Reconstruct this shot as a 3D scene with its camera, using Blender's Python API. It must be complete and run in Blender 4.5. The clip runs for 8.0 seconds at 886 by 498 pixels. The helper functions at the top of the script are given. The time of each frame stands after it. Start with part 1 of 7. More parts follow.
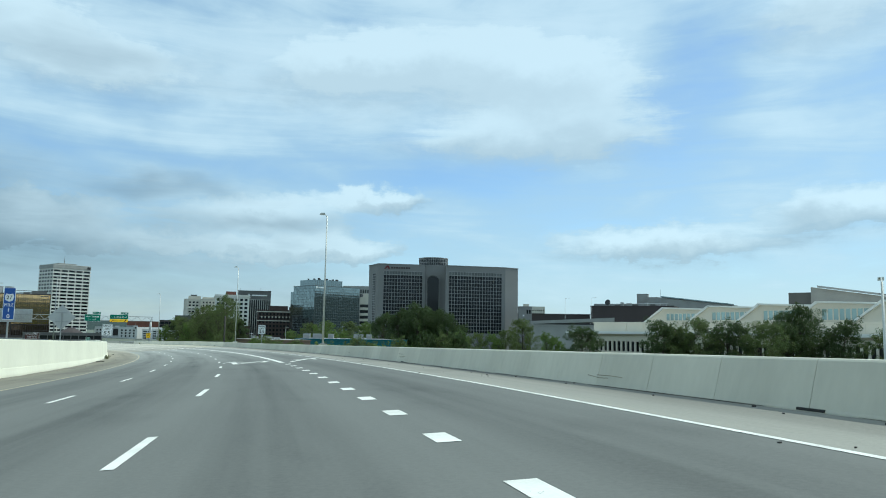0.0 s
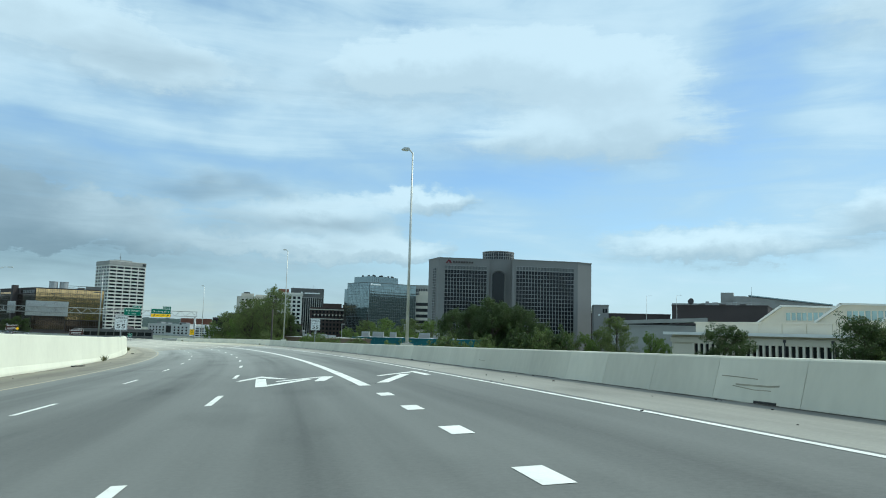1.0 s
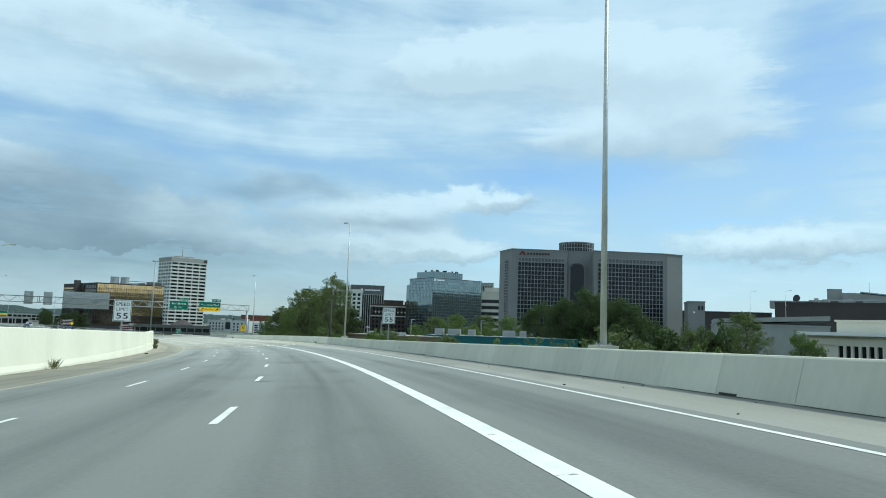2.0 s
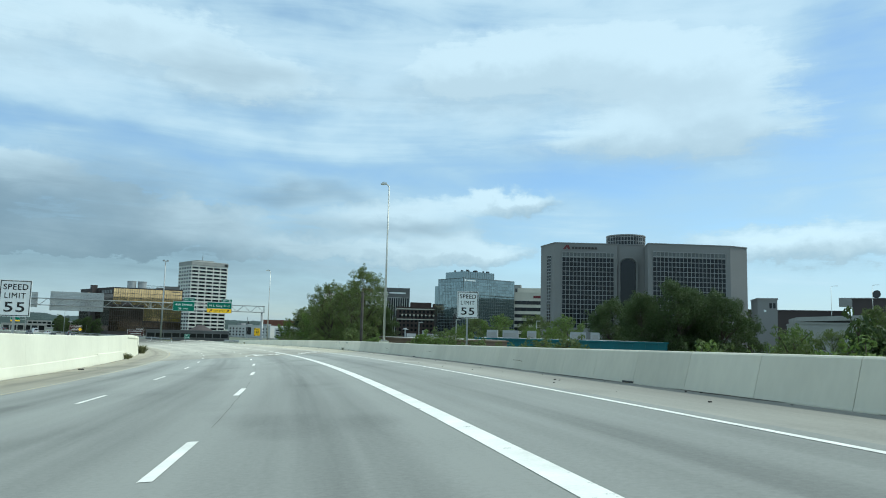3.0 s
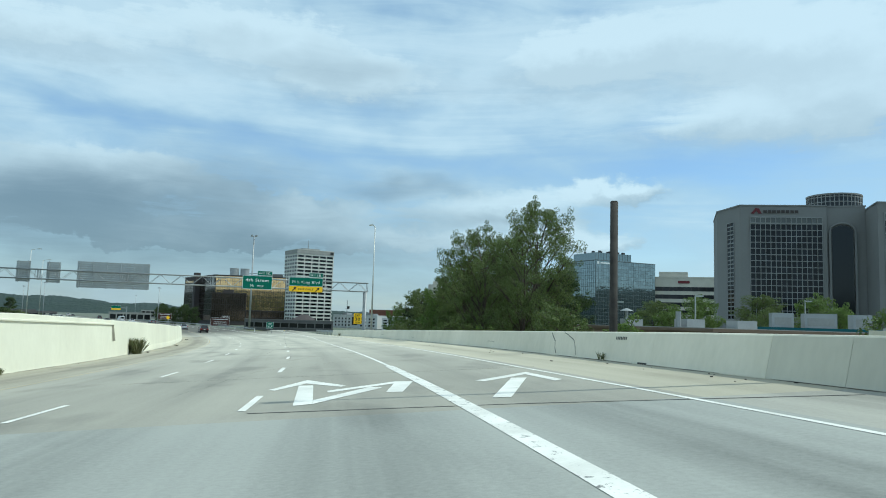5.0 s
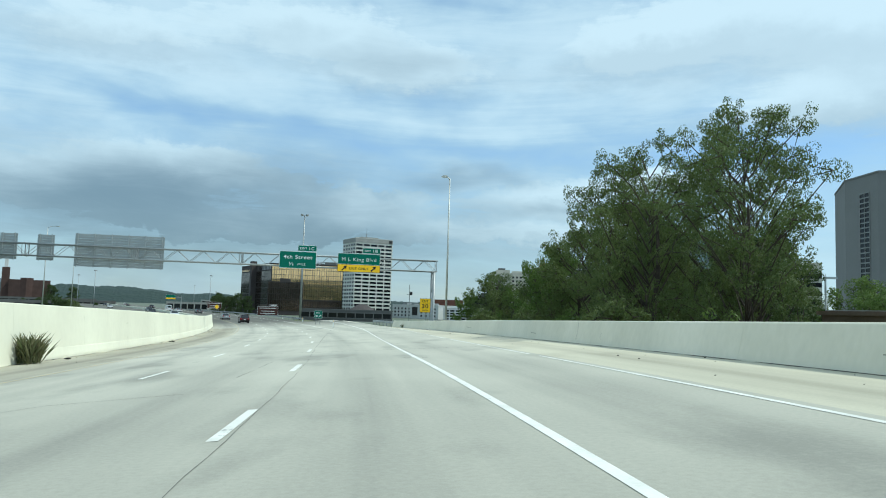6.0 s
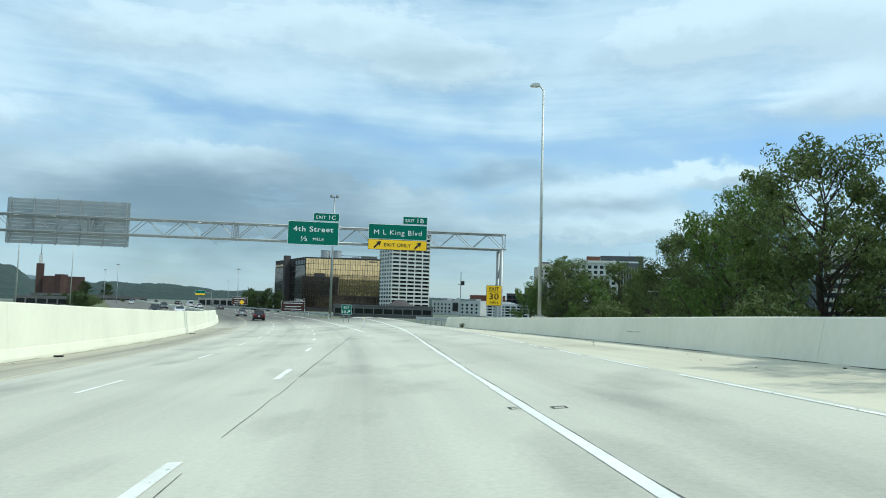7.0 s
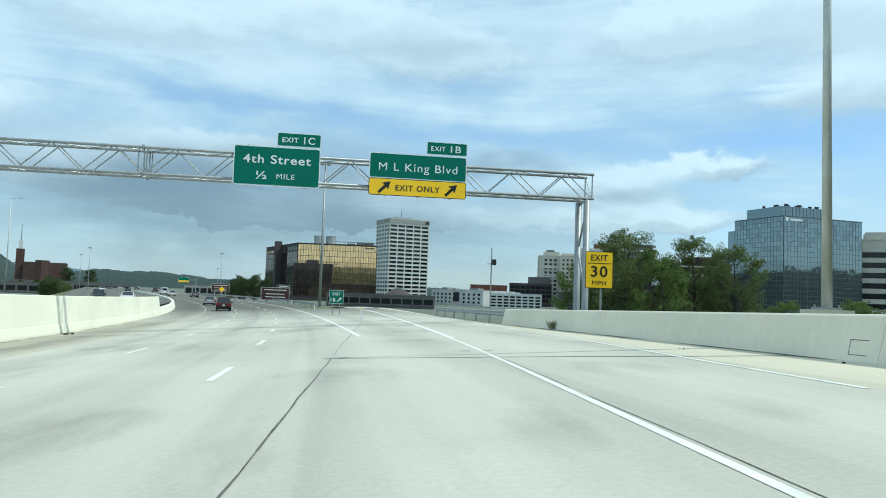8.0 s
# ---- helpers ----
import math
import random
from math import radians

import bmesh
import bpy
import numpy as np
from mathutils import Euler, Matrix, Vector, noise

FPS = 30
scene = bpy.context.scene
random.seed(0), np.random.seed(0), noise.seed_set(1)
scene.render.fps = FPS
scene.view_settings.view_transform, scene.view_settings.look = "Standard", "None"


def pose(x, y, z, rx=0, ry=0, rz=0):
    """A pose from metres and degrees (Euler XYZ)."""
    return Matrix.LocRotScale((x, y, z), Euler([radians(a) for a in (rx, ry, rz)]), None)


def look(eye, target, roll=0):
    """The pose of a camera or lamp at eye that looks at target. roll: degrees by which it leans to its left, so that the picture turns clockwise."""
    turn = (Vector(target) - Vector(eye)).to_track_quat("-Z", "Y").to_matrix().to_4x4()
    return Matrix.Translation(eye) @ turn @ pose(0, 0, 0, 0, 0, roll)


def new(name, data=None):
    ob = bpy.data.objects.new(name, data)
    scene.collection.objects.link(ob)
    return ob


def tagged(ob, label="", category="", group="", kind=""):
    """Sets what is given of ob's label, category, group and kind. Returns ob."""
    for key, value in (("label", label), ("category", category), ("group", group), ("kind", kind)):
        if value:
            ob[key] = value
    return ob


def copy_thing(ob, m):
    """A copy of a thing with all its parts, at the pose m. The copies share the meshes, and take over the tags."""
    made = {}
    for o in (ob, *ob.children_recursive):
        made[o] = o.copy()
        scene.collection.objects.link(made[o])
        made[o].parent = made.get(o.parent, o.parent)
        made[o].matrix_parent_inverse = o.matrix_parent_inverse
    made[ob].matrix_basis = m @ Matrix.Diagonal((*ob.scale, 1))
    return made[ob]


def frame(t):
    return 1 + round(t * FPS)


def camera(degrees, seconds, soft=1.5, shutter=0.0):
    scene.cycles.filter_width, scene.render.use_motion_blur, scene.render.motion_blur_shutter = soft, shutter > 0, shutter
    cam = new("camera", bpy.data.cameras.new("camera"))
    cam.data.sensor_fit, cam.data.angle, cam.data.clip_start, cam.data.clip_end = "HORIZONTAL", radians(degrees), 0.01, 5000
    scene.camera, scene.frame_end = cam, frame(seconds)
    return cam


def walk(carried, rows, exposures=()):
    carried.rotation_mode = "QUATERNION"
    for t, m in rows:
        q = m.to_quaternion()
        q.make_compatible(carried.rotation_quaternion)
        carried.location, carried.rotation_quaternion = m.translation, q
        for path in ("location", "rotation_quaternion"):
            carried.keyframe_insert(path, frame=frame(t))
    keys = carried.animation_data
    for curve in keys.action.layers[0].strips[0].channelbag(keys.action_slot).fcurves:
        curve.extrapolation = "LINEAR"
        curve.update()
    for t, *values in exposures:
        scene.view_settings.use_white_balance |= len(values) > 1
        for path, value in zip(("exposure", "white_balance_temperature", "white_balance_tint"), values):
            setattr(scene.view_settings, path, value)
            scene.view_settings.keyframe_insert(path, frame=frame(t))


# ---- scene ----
cam = camera(62.34, 8.0, soft=1.0, shutter=0.0)
PATH = [
    (0.0, 0.000, 0.000, 1.315, -0.553, 6.442, -0.911),
    (0.5, -3.182, 13.951, 1.014, 1.020, 6.528, -1.153),
    (1.0, -6.648, 27.812, 0.721, 3.372, 6.416, -1.508),
    (1.5, -10.407, 41.569, 0.435, 6.085, 6.216, -1.865),
    (3.0, -23.477, 82.123, -0.388, 9.642, 6.473, -1.500),
    (3.5, -28.436, 95.373, -0.651, 10.724, 6.770, -1.256),
    (4.0, -33.697, 108.480, -0.911, 12.588, 6.648, -1.404),
    (4.5, -39.255, 121.441, -1.166, 14.985, 6.270, -1.598),
    (5.0, -45.109, 134.253, -1.419, 17.765, 5.605, -1.710),
    (6.5, -64.405, 171.814, -2.163, 24.088, 4.485, -1.716),
    (7.0, -71.402, 184.056, -2.409, 25.216, 4.386, -1.668),
    (7.5, -78.675, 196.171, -2.655, 25.129, 4.144, -1.734),
    (8.0, -86.219, 208.167, -2.902, 24.855, 3.625, -1.984),
]
EXPOSURES = [(0.0, 0.0, 5580, -2.5), (3.0, 0.03, 5580, -2.5), (3.7, -0.07, 5580, -2.5), (5.0, -0.04, 5580, -2.5), (6.5, 0.07, 5580, -2.5), (8.0, 0.11, 5580, -2.5)]
walk(cam, [(t, pose(x, y, z, 90 + pitch, roll, yaw)) for t, x, y, z, yaw, pitch, roll in PATH], EXPOSURES)

# ---- the road's line: heading, height and banking along its length, in metres and degrees ----
GRID0, GRID1, GSTEP = -60.0, 1100.0, 0.5
UG = np.arange(GRID0, GRID1 + GSTEP, GSTEP)


def lerp_table(u, table):
    return float(np.interp(u, [r[0] for r in table], [r[1] for r in table]))


def heading_curve(u):
    base = 12.0 + 0.081935 * u + 1.43094e-4 * u ** 2 - 3.98841e-7 * u ** 3
    if u <= 300:
        return base
    h300 = 12.0 + 0.081935 * 300 + 1.43094e-4 * 9e4 - 3.98841e-7 * 2.7e7
    if u <= 360:
        return h300 + 0.066 * (u - 300)
    h360 = h300 + 0.066 * 60
    w = min(u, 500) - 360
    return h360 + 0.066 * (w - w * w / 280)


def bend_left(u):
    """The extra turn of the road past the sign bridge."""
    return lerp_table(u, [(300, 0.0), (370, 4.5), (455, 4.5), (520, 2.6), (1100, 2.6)])


def grade_curve(u):
    def poly(v):
        return -0.0210302 * v + 1.78961e-5 * v ** 2 - 3.3489e-8 * v ** 3
    if u <= 255:
        return poly(u)
    s = -0.0210302 + 2 * 1.78961e-5 * 255 - 3 * 3.3489e-8 * 255 ** 2
    w = min(u, 345) - 255
    return poly(255) + s * (w - w * w / 180)


def bank_curve(u):
    v = min(u, 240)
    b = 0.04652 + 1.66636e-4 * v - 3.63671e-7 * v * v
    return b if u <= 240 else b * max(0.0, 1 - (u - 240) / 240.0)


HG = np.radians([heading_curve(u) + bend_left(u) for u in UG])
ZG = np.array([grade_curve(u) for u in UG])
BG = np.array([bank_curve(u) for u in UG])
XG = np.concatenate([[0], np.cumsum(-(np.sin(HG[1:]) + np.sin(HG[:-1])) / 2 * GSTEP)])
YG = np.concatenate([[0], np.cumsum((np.cos(HG[1:]) + np.cos(HG[:-1])) / 2 * GSTEP)])
XG -= np.interp(0, UG, XG)
YG -= np.interp(0, UG, YG)


def road(u, d, h=0.0):
    """The place u metres along the road, d metres to the right of its line, h above its surface."""
    a = np.interp(u, UG, HG)
    return (float(np.interp(u, UG, XG) + d * math.cos(a)), float(np.interp(u, UG, YG) + d * math.sin(a)),
            float(np.interp(u, UG, ZG) + np.interp(u, UG, BG) * d + h))


def head(u):
    return math.degrees(float(np.interp(u, UG, HG)))


def exit_line(u):
    """The wide line that parts the exit lane from the through lanes."""
    if u < 195:
        return 2.17
    if u < 240:
        return 2.17 + 0.0009 * (u - 195) ** 2
    return 2.17 + 0.0009 * 2025 + 0.078 * (u - 240)


def right_foot(u):
    return lerp_table(u, [(-60, 8.15), (14, 8.05), (52, 7.87), (62, 7.80), (92, 7.82), (110, 7.95), (120, 8.18), (135, 8.35), (185, 9.25), (240, 9.5), (265, 10.1), (330, 13.8), (420, 21.0)])


LEFT_FOOT = -13.35


def left_rise(u):
    """Height of the median barrier over the pavement on this side."""
    return lerp_table(u, [(-60, 2.15), (90, 2.2), (150, 2.3), (178, 2.6), (230, 2.4), (262, 2.17), (300, 2.05), (311.95, 2.02), (312.0, 0.85), (1100, 0.85)])


# ---- world, sun, exposure ----
SUN_EL, SUN_AZ = 55.5, 70.5
world = bpy.data.worlds.new("world")
scene.world = world
world.use_nodes = True
wt = world.node_tree
wt.nodes.clear()


def wnode(kind, **kw):
    n = wt.nodes.new(kind)
    for k, v in kw.items():
        if k == "ins":
            for key, val in v.items():
                n.inputs[key].default_value = val
        elif k == "op":
            n.operation = v
        elif k == "blend":
            n.blend_type = v
    return n


def wlink(a, b):
    wt.links.new(a, b)


def wmath(op, a, b=None, clamp=False):
    n = wt.nodes.new("ShaderNodeMath")
    n.operation, n.use_clamp = op, clamp
    for i, v in enumerate((a, b)):
        if v is None:
            continue
        if isinstance(v, (int, float)):
            n.inputs[i].default_value = v
        else:
            wlink(v, n.inputs[i])
    return n.outputs[0]


sky = wt.nodes.new("ShaderNodeTexSky")
sky.sky_type, sky.sun_disc = "NISHITA", False
sky.sun_elevation, sky.sun_rotation = radians(SUN_EL), radians(SUN_AZ)
sky.air_density, sky.dust_density, sky.ozone_density = 1.0, 0.6, 1.9
tex = wt.nodes.new("ShaderNodeTexCoord")
sep = wt.nodes.new("ShaderNodeSeparateXYZ")
wlink(tex.outputs["Generated"], sep.inputs[0])
# clouds, laid out by compass angle (degrees to the right of +y) and height over the horizon
az = wmath("MULTIPLY", wmath("ARCTAN2", sep.outputs[0], sep.outputs[1]), 180 / math.pi)
el = wmath("MULTIPLY", wmath("ARCSINE", sep.outputs[2]), 180 / math.pi)
dome = wt.nodes.new("ShaderNodeCombineXYZ")
wlink(wmath("DIVIDE", az, 12.0), dome.inputs[0])
wlink(wmath("DIVIDE", el, 6.5), dome.inputs[1])


def wnoise(scale, detail, rough, shift, distort=0.0, stretch=(1, 1, 1), turn=0.0):
    m = wt.nodes.new("ShaderNodeMapping")
    m.inputs["Location"].default_value = shift
    m.inputs["Rotation"].default_value = (0, 0, radians(turn))
    m.inputs["Scale"].default_value = stretch
    wlink(dome.outputs[0], m.inputs[0])
    n = wt.nodes.new("ShaderNodeTexNoise")
    n.inputs["Scale"].default_value, n.inputs["Detail"].default_value = scale, detail
    n.inputs["Roughness"].default_value, n.inputs["Distortion"].default_value = rough, distort
    wlink(m.outputs[0], n.inputs["Vector"])
    return n.outputs[0]


def wramp(value, lo, hi):
    n = wt.nodes.new("ShaderNodeMapRange")
    n.interpolation_type = "SMOOTHSTEP"
    n.inputs["From Min"].default_value, n.inputs["From Max"].default_value = lo, hi
    wlink(value, n.inputs["Value"])
    return n.outputs[0]


warp_a = wmath("MULTIPLY", wmath("SUBTRACT", wnoise(1.1, 3, 0.5, (5, 2, 0)), 0.5), 9.0)
warp_e = wmath("MULTIPLY", wmath("SUBTRACT", wnoise(1.3, 3, 0.5, (1, 8, 0)), 0.5), 4.0)
azw, elw = wmath("ADD", az, warp_a), wmath("ADD", el, warp_e)


def blob(a0, e0, sa, se, tilt=0.0):
    da = wmath("SUBTRACT", azw, a0)
    de = wmath("SUBTRACT", wmath("SUBTRACT", elw, e0), wmath("MULTIPLY", da, tilt))
    q = wmath("ADD", wmath("POWER", wmath("ABSOLUTE", wmath("DIVIDE", da, sa)), 2.0), wmath("POWER", wmath("ABSOLUTE", wmath("DIVIDE", de, se)), 2.0))
    return wmath("EXPONENT", wmath("MULTIPLY", q, -1.0))


def total(items):
    out = None
    for weight, value in items:
        v = wmath("MULTIPLY", value, weight)
        out = v if out is None else wmath("ADD", out, v)
    return out


gaps = total([(0.34, blob(19.5, 18.0, 4.5, 4.5, 0.25)), (0.30, blob(3.0, 11.6, 9.0, 1.7, 0.03)), (0.22, blob(-20, 12.4, 13, 0.9, -0.06)), (0.22, blob(-8, 24.0, 3.5, 1.2)), (0.16, blob(-24, 24.5, 10, 1.6)), (0.12, blob(-20, 15.5, 9, 1.0, -0.1)),
              (0.24, blob(31, 17, 5, 2.5)), (0.16, blob(10, 8.0, 5, 1.8)), (0.26, blob(-42, 14.4, 9, 0.9, -0.12)), (0.14, blob(-33, 9.0, 7, 0.7)), (0.16, blob(-2, 6.0, 5, 1.6)),
              (0.30, blob(60, 25, 18, 10)), (0.25, blob(-95, 22, 20, 9)), (0.25, blob(140, 20, 26, 9)), (0.2, blob(-160, 30, 25, 9))])
detail_n = wmath("ADD", wmath("MULTIPLY", wnoise(0.9, 7, 0.5, (3.1, 1.7, 0), 0.4), 0.65), wmath("MULTIPLY", wnoise(2.6, 6, 0.5, (7.7, 4.2, 0), 0.2), 0.35))
# wind-drawn wisps, longer than they are high
wisps = wnoise(1.5, 9, 0.60, (2.6, 5.3, 0), 0.9, (0.50, 1.9, 1), 7)
wisps_fine = wnoise(4.0, 9, 0.66, (8.1, 0.4, 0), 0.7, (0.45, 1.5, 1), 9)
# a thin veil, open in the gaps
veil_in = wmath("SUBTRACT", wmath("ADD", wmath("ADD", wmath("MULTIPLY", detail_n, 0.62), wmath("MULTIPLY", wisps, 0.42)), wmath("ADD", 0.09, wmath("MULTIPLY", wramp(el, 11.0, 17.0), 0.13))), gaps)
veil = wmath("ADD", wmath("MULTIPLY", wramp(veil_in, 0.20, 0.74), 0.86), 0.03)
# heaped clouds with pale tops and grey undersides
puff_a = wmath("MULTIPLY", wmath("SUBTRACT", wnoise(3.4, 5, 0.6, (2.2, 6.1, 0), 0.0, (1.0, 0.75, 1)), 0.5), 5.0)
puff_e = wmath("MULTIPLY", wmath("SUBTRACT", wnoise(3.6, 5, 0.6, (9.2, 3.1, 0), 0.0, (1.0, 0.75, 1)), 0.5), 3.4)
heap_a, heap_e = wmath("ADD", az, puff_a), wmath("ADD", el, puff_e)
mass, lift = None, None
HEAPS = ((-14.0, 8.8, 7.5, 1.8), (-5.0, 10.3, 5.0, 1.0), (2.0, 21.5, 11.0, 3.6), (-8, 20.0, 6, 2.6), (10.5, 19.0, 7, 3.2), (7, 15.0, 12, 2.2), (16.5, 6.9, 9.0, 1.8), (30, 9.2, 6.5, 2.0), (29, 22.8, 6.5, 3.2), (-18, 6.0, 8, 1.0), (-29, 7.8, 6, 1.7),
         (-25, 18.6, 10, 2.2), (-42, 10.2, 9, 2.2), (-52, 7.8, 9, 2.0), (-38, 5.6, 9, 1.4), (-7.5, 6.2, 5, 1.3), (-60, 12.5, 8, 2.5), (-34, 21.5, 9, 2.2), (-48, 19, 9, 2.4), (44, 9, 7, 2), (75, 12, 12, 3), (-85, 10, 12, 3), (120, 16, 20, 5), (-130, 14, 18, 5), (175, 18, 20, 6))
for a0, e0, sa_, se_ in HEAPS:
    da = wmath("DIVIDE", wmath("SUBTRACT", heap_a, a0), sa_)
    de = wmath("DIVIDE", wmath("SUBTRACT", heap_e, e0), se_)
    q = wmath("EXPONENT", wmath("MULTIPLY", wmath("ADD", wmath("MULTIPLY", da, da), wmath("MULTIPLY", de, de)), -1.0))
    v = wmath("MULTIPLY", q, de)
    mass, lift = (q, v) if mass is None else (wmath("ADD", mass, q), wmath("ADD", lift, v))
torn = wmath("ADD", mass, wmath("MULTIPLY", wmath("SUBTRACT", wisps_fine, 0.5), 0.70))
near_horizon = wramp(el, 13.0, 10.0)
heaped = wmath("MULTIPLY", wmath("MAXIMUM", wramp(torn, 0.10, 0.82), wmath("MULTIPLY", wramp(torn, 0.26, 0.60), near_horizon)), 0.92)
dense = wmath("MAXIMUM", veil, heaped)
under = wmath("MULTIPLY", wramp(wmath("SUBTRACT", wmath("MULTIPLY", wnoise(1.8, 5, 0.5, (4.3, 2.4, 0), 0.2), 0.9), lift), 0.20, 0.95), heaped)
grey_at = total([(0.40, blob(-6, 19.3, 3.6, 1.0)), (0.35, blob(-21, 10.4, 5, 0.7)), (0.5, blob(-48, 7.0, 13, 3.6)), (0.55, blob(-26, 18.8, 9, 1.6)), (0.3, blob(-12, 8.0, 6, 0.8)), (0.3, blob(-30, 5.0, 9, 1.2)), (0.42, blob(-44, 3.0, 24, 7.5)), (0.3, blob(-16, 4.0, 14, 5.0)), (0.22, blob(-32, 9.0, 12, 4.0))])
thin = wramp(wmath("ADD", wmath("ADD", wmath("MULTIPLY", wnoise(1.4, 6, 0.5, (1.3, 9.4, 0), 0.3), 0.42), wmath("MULTIPLY", wisps_fine, 0.26)), grey_at), 0.34, 1.25)
shade = wmath("MULTIPLY", wmath("MAXIMUM", wmath("MULTIPLY", under, 0.46), thin), wmath("SUBTRACT", 1.0, wmath("MULTIPLY", wramp(el, 10.0, 20.0), 0.42)))
low = wramp(el, 9.0, -1.0)
veilcol = wt.nodes.new("ShaderNodeMix")
veilcol.data_type = "RGBA"
veilcol.inputs[6].default_value = (0.57, 0.72, 0.81, 1)
veilcol.inputs[7].default_value = (0.87, 0.965, 0.985, 1)
wlink(wmath("MAXIMUM", wramp(torn, 0.30, 0.95), wmath("MULTIPLY", wramp(veil_in, 0.50, 0.85), 0.8)), veilcol.inputs[0])
cloudcol = wt.nodes.new("ShaderNodeMix")
cloudcol.data_type = "RGBA"
wlink(veilcol.outputs[2], cloudcol.inputs[6])
cloudcol.inputs[7].default_value = (0.235, 0.305, 0.35, 1)
wlink(shade, cloudcol.inputs[0])
skyk = wt.nodes.new("ShaderNodeVectorMath")
skyk.operation = "SCALE"
skyk.inputs["Scale"].default_value = 0.155
wlink(sky.outputs[0], skyk.inputs[0])
mixer = wt.nodes.new("ShaderNodeMix")
mixer.data_type = "RGBA"
wlink(wmath("MULTIPLY", wmath("MAXIMUM", dense, wmath("MULTIPLY", low, 0.40)), 0.95), mixer.inputs[0])
wlink(skyk.outputs[0], mixer.inputs[6])
wlink(cloudcol.outputs[2], mixer.inputs[7])
bg = wt.nodes.new("ShaderNodeBackground")
bg.inputs["Strength"].default_value = 0.90
wlink(mixer.outputs[2], bg.inputs["Color"])
wout = wt.nodes.new("ShaderNodeOutputWorld")
wlink(bg.outputs[0], wout.inputs[0])

sun = bpy.data.lights.new("sun", "SUN")
sun.energy, sun.angle, sun.color = 3.1, radians(0.6), (1.0, 0.915, 0.765)
sun_ob = new("sun", sun)
se, sa = radians(SUN_EL), radians(SUN_AZ)
sun_ob.matrix_world = look((0, 0, 300), (-math.sin(sa) * math.cos(se) * 100, -math.cos(sa) * math.cos(se) * 100, 300 - math.sin(se) * 100))

# ---- materials ----
MATS = {}


def mat(name, color, rough=0.8, metal=0.0, vary=0.12, scale=0.6, fine=8.0, bump=0.15, spec=0.4, rand=0.0, tint=None, bumpdist=0.02, coord="Object", stretch=(1, 1, 1)):
    """A plain surface with variation at two scales, small relief and, by rand, a difference from piece to piece."""
    if name in MATS:
        return MATS[name]
    m = bpy.data.materials.new(name)
    m.use_nodes = True
    t = m.node_tree
    b = t.nodes["Principled BSDF"]
    b.inputs["Roughness"].default_value, b.inputs["Metallic"].default_value = rough, metal
    b.inputs["Specular IOR Level"].default_value = spec
    tc = t.nodes.new("ShaderNodeTexCoord")
    mp = t.nodes.new("ShaderNodeMapping")
    mp.inputs["Scale"].default_value = stretch
    t.links.new(tc.outputs[coord], mp.inputs[0])
    n1, n2 = t.nodes.new("ShaderNodeTexNoise"), t.nodes.new("ShaderNodeTexNoise")
    for n, s, d in ((n1, scale, 5), (n2, fine, 3)):
        n.inputs["Scale"].default_value, n.inputs["Detail"].default_value = s, d
        t.links.new(mp.outputs[0], n.inputs["Vector"])
    add = t.nodes.new("ShaderNodeMath")
    add.operation = "MULTIPLY_ADD"
    add.inputs[1].default_value = 0.35
    t.links.new(n2.outputs[0], add.inputs[0])
    t.links.new(n1.outputs[0], add.inputs[2])
    value = add.outputs[0]
    if rand:
        oi = t.nodes.new("ShaderNodeObjectInfo")
        ad2 = t.nodes.new("ShaderNodeMath")
        ad2.operation = "MULTIPLY_ADD"
        ad2.inputs[1].default_value = rand
        t.links.new(oi.outputs["Random"], ad2.inputs[0])
        t.links.new(value, ad2.inputs[2])
        value = ad2.outputs[0]
    ramp = t.nodes.new("ShaderNodeMapRange")
    ramp.inputs["From Min"].default_value, ramp.inputs["From Max"].default_value = 0.4, 0.95 + rand
    t.links.new(value, ramp.inputs["Value"])
    mix = t.nodes.new("ShaderNodeMix")
    mix.data_type = "RGBA"
    c2 = tint if tint else tuple(c * (1 - 2 * vary) for c in color)
    mix.inputs[6].default_value = (*[min(1, c * (1 + vary)) for c in color], 1)
    mix.inputs[7].default_value = (*c2, 1)
    t.links.new(ramp.outputs[0], mix.inputs[0])
    t.links.new(mix.outputs[2], b.inputs["Base Color"])
    if bump:
        bp = t.nodes.new("ShaderNodeBump")
        bp.inputs["Strength"].default_value, bp.inputs["Distance"].default_value = bump, bumpdist
        t.links.new(n2.outputs[0], bp.inputs["Height"])
        t.links.new(bp.outputs[0], b.inputs["Normal"])
    MATS[name] = m
    return m


